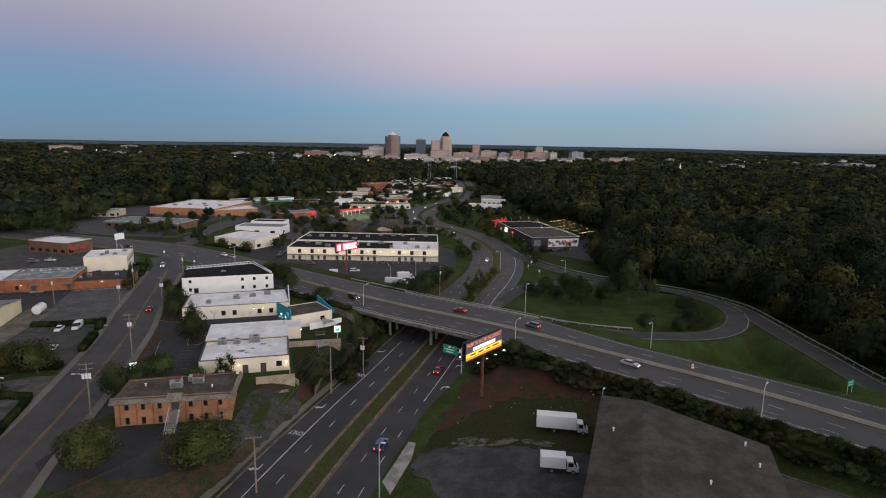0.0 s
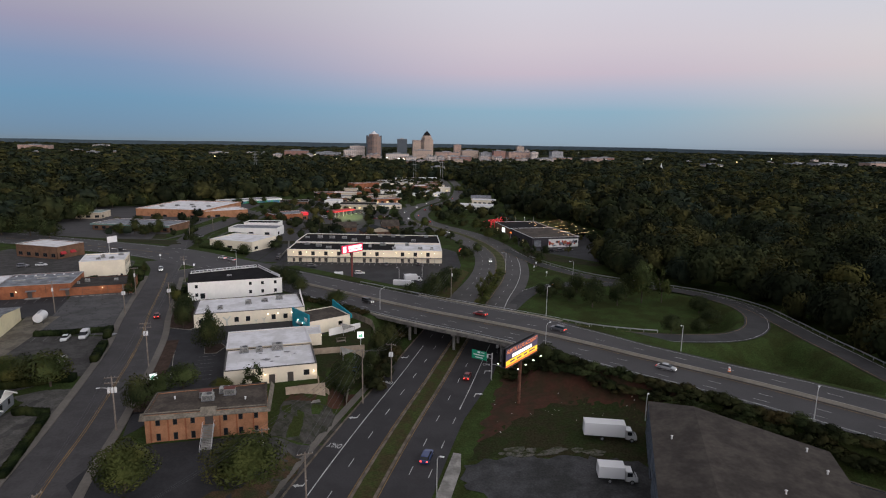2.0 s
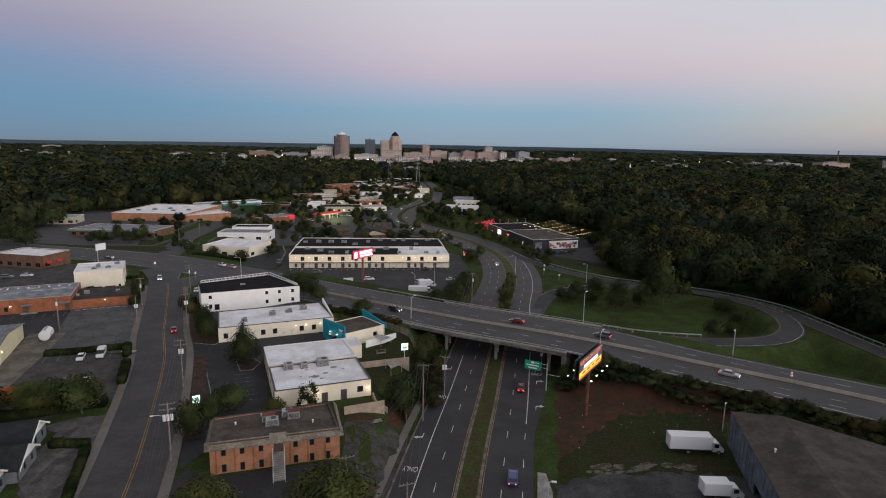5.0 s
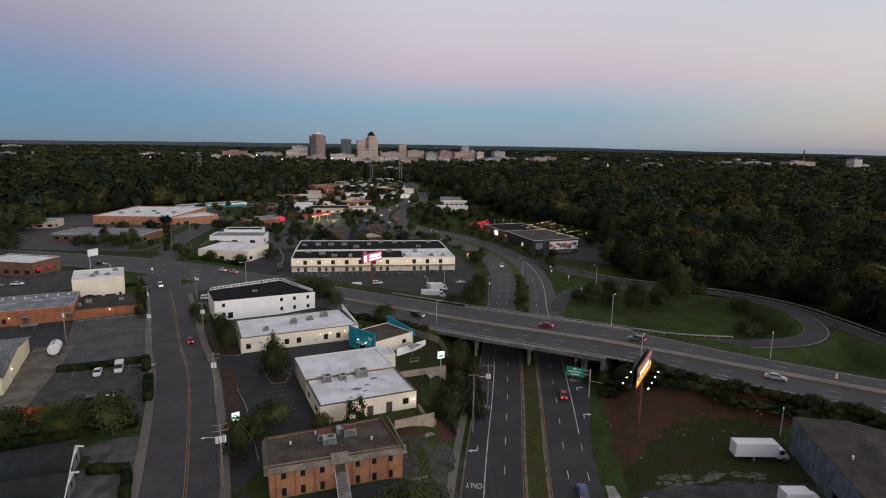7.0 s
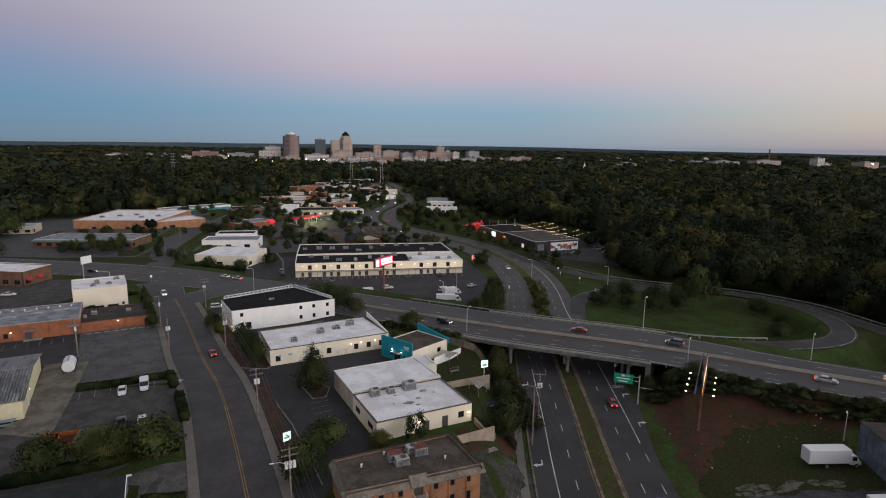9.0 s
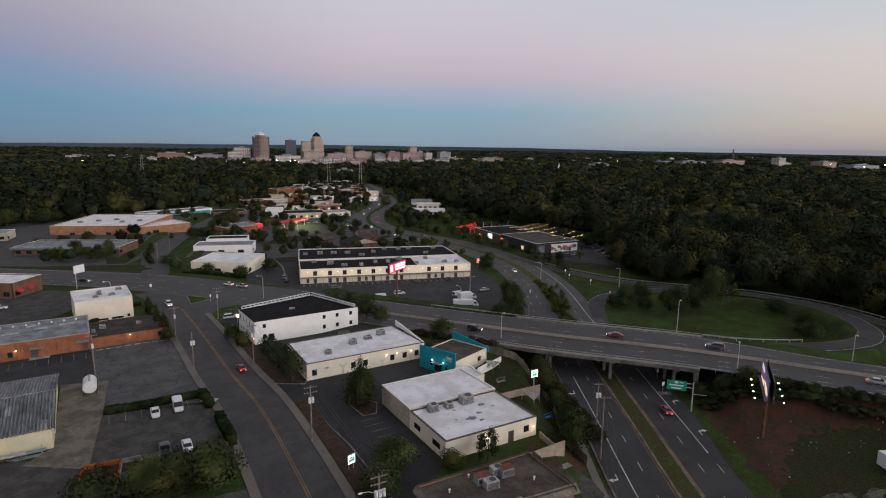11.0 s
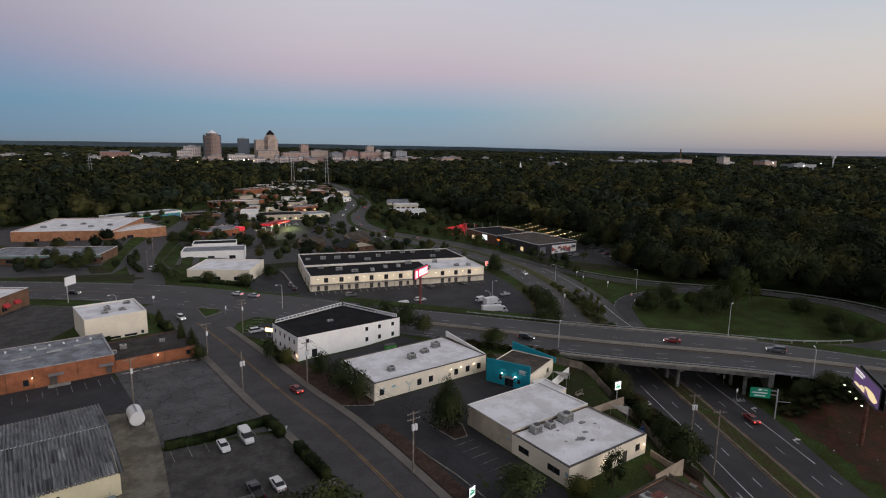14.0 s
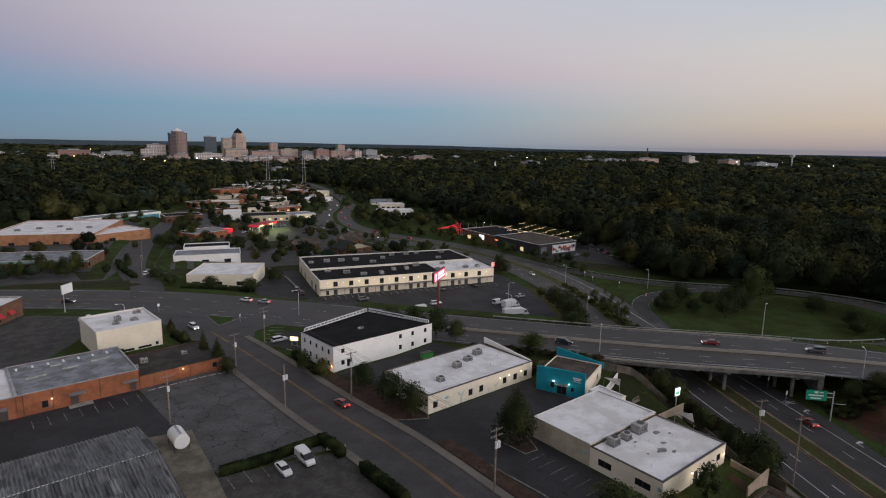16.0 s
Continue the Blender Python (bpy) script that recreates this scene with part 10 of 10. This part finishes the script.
def trunk_mesh(r):
    bm = bmesh.new()
    tube(bm, (0, 0, -0.06), (0.01, 0.01, 0.30), 0.030, 0.022, 8)
    for k in range(5):
        a = 2 * math.pi * k / 5 + r.uniform(-0.3, 0.3)
        mid = Vector((0.13 * math.cos(a), 0.13 * math.sin(a), 0.46))
        tube(bm, (0.005, 0.005, 0.27), mid, 0.016, 0.010, 6)
        tube(bm, mid, (0.27 * math.cos(a), 0.27 * math.sin(a), 0.66), 0.010, 0.004, 5)
    tube(bm, (0.01, 0.01, 0.29), (0.0, 0.02, 0.78), 0.018, 0.006, 6)
    me = bpy.data.meshes.new("trunk")
    bm.to_mesh(me)
    bm.free()
    me.materials.append(BARK)
    return me


TREES = {}
for kind, mats in (("round", (LEAF, LEAF_DARK, LEAF_YELLOW)), ("cone", (LEAF_DARK, LEAF)), ("open", (LEAF, LEAF_DARK, LEAF_YELLOW)), ("shrub", (BANK_LEAF, LEAF_DARK, LEAF_YELLOW))):
    for i, mt in enumerate(mats):
        me = tree_mesh(tree_rng, kind, kind == "round" and i == 2)
        me.materials.append(mt)
        TREES[kind, i] = me
TRUNKS = [trunk_mesh(tree_rng) for _ in range(3)]
turn_rng = random.Random(9)


def tree(x, y, h, w, kind="round", tone=0, label="leafy green tree", category="tree", group="street trees"):
    ob = thing("tree" if kind != "shrub" else "shrub", pose(x, y, ground_at(x, y), 0, 0, turn_rng.uniform(0, 360)), label, category, group)
    c = new("crown", TREES[kind, tone])
    c.parent, c.scale = ob, (w, w, h)
    if kind != "shrub":
        t = new("trunk", TRUNKS[turn_rng.randrange(3)])
        t.parent, t.scale = ob, (w * 0.9, w * 0.9, h)
    return ob


for x, y, h, w, kind, tone, lab in (
        (-71.6, 159.4, 13.0, 9.0, "cone", 0, "dense conical dark green tree in a kerbed island"), (-62.5, 93.8, 9.0, 11.8, "round", 2, "broad yellow-green tree below the brick office"), (-43.6, 97.8, 8.8, 15.5, "round", 2, "broad yellow-green tree beside the power lines"),
        (-73.6, 122.5, 8.8, 7.4, "round", 1, "dense green tree beside the side street"), (-71.5, 127.5, 7.0, 6.5, "round", 0, "green tree beside the side street"), (-68.4, 133, 6.4, 9.0, "round", 0, "spreading green tree beside the parking lot"),
        (-51.5, 131.0, 7.4, 6.6, "open", 1, "open-branched tree before the cream building"), (-58.5, 130.5, 4.0, 5.5, "round", 0, "low green tree before the cream building"), (-92.2, 195.6, 6.8, 6.6, "round", 1, "dark green tree beside the long building"), (-88.9, 184.6, 8.6, 7.2, "round", 1, "dark green tree beside the long building"),
        (-86.2, 177.6, 8.4, 6.2, "round", 1, "dark green tree at the corner of the long building"), (-103.4, 211.2, 6.2, 4.2, "round", 1, "dark green tree before the white office"), (-99.6, 206.0, 5.4, 4.4, "round", 0, "small green tree before the white office"), (-99.4, 134.2, 9.4, 11.0, "round", 0, "broad green tree beside the hedge"),
        (-109.5, 134.5, 7.4, 9.5, "round", 2, "yellow-green tree beside the yard"), (-105.6, 135.4, 7.6, 8.0, "round", 1, "dark green tree beside the hedge"), (-117, 132, 7.8, 9.0, "round", 1, "dark tree behind the white house"), (-62.0, 222.0, 9.0, 8.0, "round", 1, "dark green tree behind the white office"),
        (-58, 216.5, 6.5, 6.5, "round", 1, "dark green tree above the highway"), (-66.8, 228.5, 8.5, 8.5, "round", 1, "dark green tree behind the white office"), (-72, 235, 7.5, 8.0, "round", 1, "dark green tree beside the highway"), (-42.4, 199.5, 5.2, 8.6, "round", 0, "bright green bushy tree beside the highway"),
        (-31.4, 136.6, 9.6, 8.6, "round", 1, "dark speckled magnolia-like tree by the wall"), (-24.8, 163.5, 9.0, 6.0, "round", 1, "dark tree behind the board fence"), (-22.5, 171, 8.0, 6.2, "round", 1, "dark tree beside the lower road"), (-19.0, 182.5, 6.3, 6.6, "cone", 0, "dark tree beside the bridge"),
        (-26.2, 154.5, 6.0, 5.0, "round", 1, "dark tree along the fence"), (-27.5, 146.5, 6.0, 5.2, "round", 1, "dark tree along the fence"), (-6.9, 228.7, 11.0, 9.8, "round", 1, "tall dark tree beside the far road"), (-2.8, 238.9, 10.6, 9.3, "round", 1, "tall dark tree beside the far road"), (0.5, 251, 9.0, 8.0, "round", 1, "dark tree beside the far road"), (11, 311, 7.5, 9, "round", 1, "dark round tree beside the lot"), (4.5, 266, 5, 5, "round", 0, "dark tree beside the lot"),
        (-10, 222, 9, 9, "round", 1, "dark tree on the bank"), (-16, 217, 6, 8, "round", 1, "dark bushy tree on the bank"), (12.0, 226.0, 10.5, 7.0, "open", 2, "yellow-green tree in the median"), (16.0, 239, 9.5, 6.4, "open", 2, "yellow-green tree in the median"), (19.2, 249.5, 7, 5.0, "open", 0, "green tree in the median"), (14.2, 233, 9, 6, "open", 2, "yellowing tree in the median"),
        (44.6, 236.7, 7.3, 7.8, "round", 1, "round dark tree on the grass island"), (53.7, 216.6, 12.5, 9.8, "round", 1, "dark tree on the grass island"), (64.4, 219.3, 10.4, 8.6, "round", 1, "dark tree on the grass island"), (75.5, 223.1, 18.9, 10.5, "round", 0, "tall green tree on the grass island"), (84.0, 224.0, 15.1, 8.0, "open", 2, "thin tree with pale top on the grass island"),
        (70.5, 227, 11.7, 8, "round", 1, "dark tree on the grass island"), (92.0, 208.8, 7.2, 8.3, "round", 1, "low dark tree on the grass island"), (62.2, 166.3, 6.0, 6.6, "round", 1, "small spreading tree on the grass island"), (87.3, 191.7, 7.2, 8.6, "round", 1, "low spreading tree inside the loop"), (81, 186, 5.3, 7, "round", 1, "low spreading tree inside the loop"),
        (53.6, 238.6, 8.5, 9.0, "round", 1, "round dark tree on the grass island"), (37.0, 233.2, 5.7, 5.7, "round", 1, "small round tree on the grass island"), (60, 231, 6.5, 7.0, "round", 1, "dark tree on the grass island"), (47, 226, 6.0, 6.6, "round", 1, "small dark tree on the grass island"), (40.6, 231.5, 4.5, 6, "round", 1, "small dark tree near the ramp"),
        (-126.6, 229.0, 9.6, 3.0, "cone", 0, "slim dark conifer beside the workshop"), (-123.4, 222.6, 8.8, 4.0, "cone", 0, "slim dark conifer beside the workshop"), (-121.6, 216.4, 5.0, 5.0, "round", 1, "round dark shrub-like tree at the workshop corner"), (-135.5, 258.9, 5.0, 2.8, "cone", 0, "slim conifer beside the cream block"), (-131.5, 247, 4.6, 3.4, "cone", 1, "slim conifer beside the cream block"),
        (-122.3, 315.2, 5.5, 7.6, "round", 1, "round dark tree before the cream shop"), (-107.4, 310.7, 6.2, 8.4, "round", 1, "round reddish dark tree before the cream shop"), (-143.5, 336.2, 5.6, 7.5, "round", 1, "dark tree beside the junction"), (-137.5, 326, 4.6, 6.5, "round", 1, "dark tree beside the junction"), (-95.5, 330, 6.5, 9, "round", 1, "dark round tree beside the drive"),
        (-200.2, 364.8, 7.5, 6.0, "cone", 1, "green tree before the low office"), (-187.3, 369.7, 6.2, 8.0, "round", 0, "green tree before the low office"), (-178, 366, 5.5, 7.0, "round", 2, "yellowing tree before the low office"), (-208, 376, 4.5, 6, "round", 1, "reddish tree before the low office"),
        (-48.4, 188.5, 5.2, 3.8, "cone", 0, "small dark tree beside the teal building"), (19.5, 144.8, 4.6, 6.6, "round", 1, "dark bushy tree on the clay bank"), (16.5, 148.5, 5.0, 6.0, "round", 1, "dark bushy tree beside the bridge"), (12.6, 152.5, 4.6, 5.5, "round", 1, "dark bushy tree beside the bridge"),
        (20, 330, 7, 7, "round", 0, "tree beside the far road"), (14, 318, 5, 8, "round", 1, "dark tree at the lot corner"), (48, 330, 7, 6, "open", 0, "tree before the store"), (40, 360, 9, 8, "round", 0, "green tree beside the far road"), (33, 384, 9, 9, "round", 0, "green tree beside the far road"), (58, 322, 6, 6, "round", 1, "dark tree before the store"),
        (72, 325, 7, 6, "open", 2, "yellowing tree in the store lot"), (84, 312, 6, 7, "open", 2, "yellowing tree in the store lot"), (92, 322, 7, 9, "round", 0, "green tree beside the store lot"), (100, 330, 8, 9, "round", 1, "green tree beside the store lot"), (108, 352, 12, 12, "round", 1, "dark tree beside the store"), (98, 366, 9, 9, "round", 1, "dark tree beside the store"),
        (-244, 350, 14, 20, "round", 1, "large dark tree behind the shops"), (-228, 342, 12, 15, "round", 1, "large dark tree behind the shops"), (-262, 352, 13, 17, "round", 1, "large dark tree behind the shops"),
        (-261, 431, 15, 19, "round", 0, "broad green tree beside the low office"), (-284, 449, 12, 15, "round", 1, "dark tree beside the tan building"), (-271, 440, 11, 13, "round", 0, "green tree beside the low office"), (-280, 512, 14, 15, "round", 0, "tall green tree behind the large store"),
        (-262, 530, 12, 14, "round", 2, "yellow-green tree behind the large store"), (-240, 583, 14, 15, "round", 0, "tall green tree behind the large store"), (-214, 572, 13, 14, "round", 2, "yellow-green tree behind the large store"), (-196, 360, 9, 5.5, "cone", 1, "tall green conifer before the low office"), (-180, 356, 6.5, 8, "round", 1, "dark tree before the low office")):
    tree(x, y, h, w, kind, tone, lab)

# the hedge of shrubs along the highway's bank, and clipped hedges
bank = cut(HW, B1 + 2, s_cross + 150, 2.6)
bank_rng = random.Random(2)
for i, (x, y, z) in enumerate(bank):
    j = min(i + 1, len(bank) - 1)
    k = max(i - 1, 0)
    t = Vector((bank[j][0] - bank[k][0], bank[j][1] - bank[k][1])).normalized()
    for off in (-HW_NEAR - 3.4, -HW_NEAR - 6.4):
        o = off + bank_rng.uniform(-0.8, 0.8)
        px, py = x - t.y * o, y + t.x * o
        tree(px, py, bank_rng.uniform(1.8, 3.2), bank_rng.uniform(3.2, 4.8), "shrub", bank_rng.choice((0, 0, 1)), "dense green shrub on the highway bank", "shrub", "bank shrubs")
west_bank = cut(HW, s_cross - 60, B0 + 4, 3.4)
for i, (x, y, z) in enumerate(west_bank):
    j, k = min(i + 1, len(west_bank) - 1), max(i - 1, 0)
    t = Vector((west_bank[j][0] - west_bank[k][0], west_bank[j][1] - west_bank[k][1])).normalized()
    o = -HW_NEAR - 2.6
    tree(x - t.y * o, y + t.x * o, bank_rng.uniform(1.4, 2.4), bank_rng.uniform(2.8, 4.0), "shrub", 0, "dense green shrub above the day-care yard", "shrub", "bank shrubs")
for i in range(16):
    u = i / 15
    tree(-24.0 + 3.5 * u + bank_rng.uniform(-1, 1), 140 + 38 * u, bank_rng.uniform(2.2, 4.2), bank_rng.uniform(3.4, 5.0), "shrub", bank_rng.choice((0, 0, 1)), "dark shrub between fence and lower road", "shrub", "roadside shrubs")


def hedge(pts, h, w, label):
    ob = thing("hedge", Matrix.Identity(4), label, "hedge", "clipped hedges")
    r = np.random.default_rng(int(abs(pts[0][0]) * 10))
    pieces = []
    for a, b in zip(pts[:-1], pts[1:]):
        n = max(2, int(math.dist(a, b) / 0.9))
        for i in range(n):
            p = np.array(a) + (np.array(b) - np.array(a)) * (i + 0.5) / n
            c = np.array([p[0], p[1], ground_at(*p) + h * 0.5])
            bv, bq = BALLS[2]
            pieces.append((c + np.clip(bv * 1.3, -0.8, 0.8) * (w * 0.6, w * 0.6, h * 0.62) * (1 + r.normal(0, 0.05, (len(bv), 1))), bq, bv))
            d = r.normal(size=(46, 3))
            d /= np.linalg.norm(d, axis=1)[:, None]
            q = np.clip(d * 1.35, -0.85, 0.85)
            pieces.append(leaf_cards(c + q * (w * 0.62, w * 0.62, h * 0.64), d, 0.17, r))
    link_mesh("foliage", leafy_mesh("foliage", *clumps(pieces, 0.0, 0.0)), HEDGE_LEAF, ob)


hedge([(-125.2, 169.2), (-116.0, 171.0), (-106.6, 174.2)], 1.5, 1.6, "clipped dark hedge between two parking lots")
hedge([(-106.6, 174.2), (-104.0, 167.5)], 1.9, 1.8, "clipped dark hedge at the pavement")
hedge([(-101.6, 161.5), (-97.8, 149.5)], 1.8, 1.8, "clipped dark hedge beside the pavement")
hedge([(-97.0, 138.6), (-108.5, 133.0), (-122, 129.5)], 1.8, 2.2, "dark hedge behind the drive")
hedge([(-91.6, 119.5), (-87.8, 106.0), (-85.6, 98.0)], 1.2, 1.5, "clipped hedge along the pavement")
hedge([(-98.0, 120.0), (-92.0, 121.0)], 1.5, 1.6, "clipped hedge beside the house")
hedge([(-149.5, 236.8), (-139.5, 264)], 1.2, 1.4, "low hedge beside the cream block")
hedge([(-134.8, 255), (-128.5, 240)], 1.4, 1.8, "row of shrubs beside the street")
hedge([(-100.6, 208), (-103.8, 224)], 1.6, 1.6, "row of shrubs at the white office")
hedge([(-152, 346), (-160, 372), (-163, 392)], 1.6, 2.2, "row of shrubs along the north street")
hedge([(-133, 318.5), (-118, 313.5), (-106, 312)], 1.2, 2.0, "row of shrubs before the cream shop")

# smaller trees and shrubs among the town's shops
town_trees = np.random.default_rng(31)
pts = []
for _ in range(2000):
    y = town_trees.uniform(350, 1000)
    half = np.interp(y, [350, 600, 800, 1000], [200, 130, 95, 60])
    x = town_trees.uniform(-40 - half, 20 + half * 0.45)
    pts.append((x, y))
pts = np.array(pts)
ok = np.ones(len(pts), bool)
for line, gap in ((LO, 17), (NS, 9), (HW, 22)):
    ok &= np.abs(along(line, pts[:, 0], pts[:, 1])[0]) > gap
rects = [(-86, 292, 4, 352), (-246, 450, -148, 532), (-232, 366, -168, 402), (-140, 316, -100, 412), (38, 340, 92, 432), (-90, 395, -26, 440), (-132, 446, -96, 492), (-112, 540, -18, 596), (20, 550, 64, 590), (-92, 455, -62, 520), (-150, 552, -112, 590), (-202, 545, -145, 600), (22, 600, 72, 665), (-128, 645, -76, 690)]
for x0, y0, x1, y1 in rects:
    ok &= ~((pts[:, 0] > x0) & (pts[:, 0] < x1) & (pts[:, 1] > y0) & (pts[:, 1] < y1))
dens = town_trees.uniform(0, 1, len(pts)) < np.interp(pts[:, 1], [350, 500, 650, 1000], [0.40, 0.55, 0.75, 0.95])
pts = pts[ok & dens]
town_wood = woods("town_trees", pts, town_crowns, 4, 10, 1.0, rng, 0.5)
town_wood["label"] = "scattered green trees among shops and lots"

TOWN_TREES = [(-138.5, 423.2, 8.2, 10.6, 1), (-145.5, 433.6, 7.6, 9.5, 1), (-138.0, 468.9, 7.5, 7.2, 0), (-129.0, 467.5, 8.3, 7.1, 2), (-120.8, 444.9, 7.9, 8.2, 1), (-132.8, 504.5, 8.2, 10.4, 1),
              (-137.3, 494.4, 7.1, 8.5, 1), (-112.1, 601.1, 11.1, 8.5, 0), (-101.6, 553.3, 6.1, 6.7, 1), (-90.0, 547.1, 6.0, 5.7, 1), (-108.4, 444.6, 5.5, 3.7, 1), (-93.7, 446.9, 8.7, 7.6, 2),
              (-83.7, 458.8, 11.5, 5.9, 0), (-88.1, 418.0, 4.4, 4.5, 1), (-82.2, 407.5, 7.1, 3.1, 1), (-76.6, 405.6, 4.3, 4.1, 1), (-57.2, 511.7, 10.3, 8.0, 1), (-95.5, 541.0, 4.9, 4.7, 0),
              (-34.1, 489.3, 7.2, 9.4, 1), (-50.6, 437.8, 7.1, 7.5, 0), (-51.1, 409.5, 5.8, 6.9, 1), (-45.6, 473.3, 5.2, 5.7, 2), (-9.4, 436.7, 8.9, 7.7, 2), (-1.2, 531.9, 9.0, 8.6, 1),
              (-17.0, 439.2, 4.8, 3.5, 1), (-18.7, 450.3, 3.3, 3.9, 1), (10.9, 492.0, 7.4, 10.6, 1), (23.6, 488.3, 6.5, 8.8, 0), (30.7, 446.4, 6.8, 6.5, 0), (17.7, 546.4, 6.2, 7.9, 1),
              (12.2, 626.7, 13, 12.5, 0), (38.1, 762.0, 10.4, 18.3, 0), (-156.6, 367.8, 8.2, 4.2, 1), (-158.0, 362.3, 5.0, 3, 1), (-176.9, 368.5, 10.2, 6.7, 0), (-189.3, 362.4, 10.7, 6.6, 1),
              (-181.6, 367.5, 7.7, 5.5, 1), (-197.6, 381.6, 7.4, 5.8, 1), (-158.5, 433.6, 5.4, 3.7, 1), (-180.7, 541.7, 7.9, 9.5, 1), (-174.3, 559.3, 6.2, 6.9, 1), (-165.1, 570.6, 6.3, 6.0, 0),
              (-45.3, 508.3, 6.5, 7.1, 1), (-49.4, 522.3, 7.7, 8.2, 0), (-66.9, 438.4, 5.5, 4.5, 1), (-82.2, 538.2, 4.9, 5.6, 1)]
# trees that stand out among the shops
for x, y, h, w, tone in TOWN_TREES:
    tree(x, y, h, w, "round", tone, ("green tree among the shops", "dark green tree among the shops", "yellow-green tree among the shops")[tone], "tree", "town trees")

# rows of trees and shrubs along the far road and the lots beyond
row_rng = random.Random(44)
for side, s0, s1, gap, lab in ((-19.5, length_at(LO, 27, 300), length_at(LO, -13, 500), 9.5, "small tree beside the far road"), (17.5, length_at(LO, 21, 356), length_at(LO, -14, 545), 10.5, "small tree beside the far road"), (-19, length_at(LO, -14, 545), length_at(LO, 33, 780), 16, "green tree beside the far road"), (18, length_at(LO, -13, 560), length_at(LO, 33, 780), 16, "green tree beside the far road")):
    seg = cut(LO, s0, s1, gap)
    for i in range(len(seg) - 1):
        t = Vector((seg[i + 1][0] - seg[i][0], seg[i + 1][1] - seg[i][1])).normalized()
        o = side + row_rng.uniform(-2.5, 2.5)
        x, y = seg[i][0] - t.y * o, seg[i][1] + t.x * o
        if row_rng.random() < 0.72:
            kind = row_rng.choice(("round", "round", "shrub", "open"))
            h = row_rng.uniform(1.6, 3.0) if kind == "shrub" else row_rng.uniform(4.5, 8.5)
            tree(x, y, h, h * row_rng.uniform(0.85, 1.2), kind, row_rng.choice((0, 1, 1)), lab if kind != "shrub" else "dark shrub beside the far road", "tree" if kind != "shrub" else "shrub", "far road trees")

# yellow-green thicket in the far median
for k in range(20):
    u = k / 19
    at = cut(LO, length_at(LO, 9, 212) + 70 * u, length_at(LO, 9, 212) + 70 * u + 1, 1)[0]
    tree(at[0] + row_rng.uniform(-1.2, 1.2), at[1], row_rng.uniform(1.6, 4.2) * (1 - 0.5 * u), row_rng.uniform(2.4, 3.8), "shrub", 2, "yellow-green shrub in the road median", "shrub", "median shrubs")
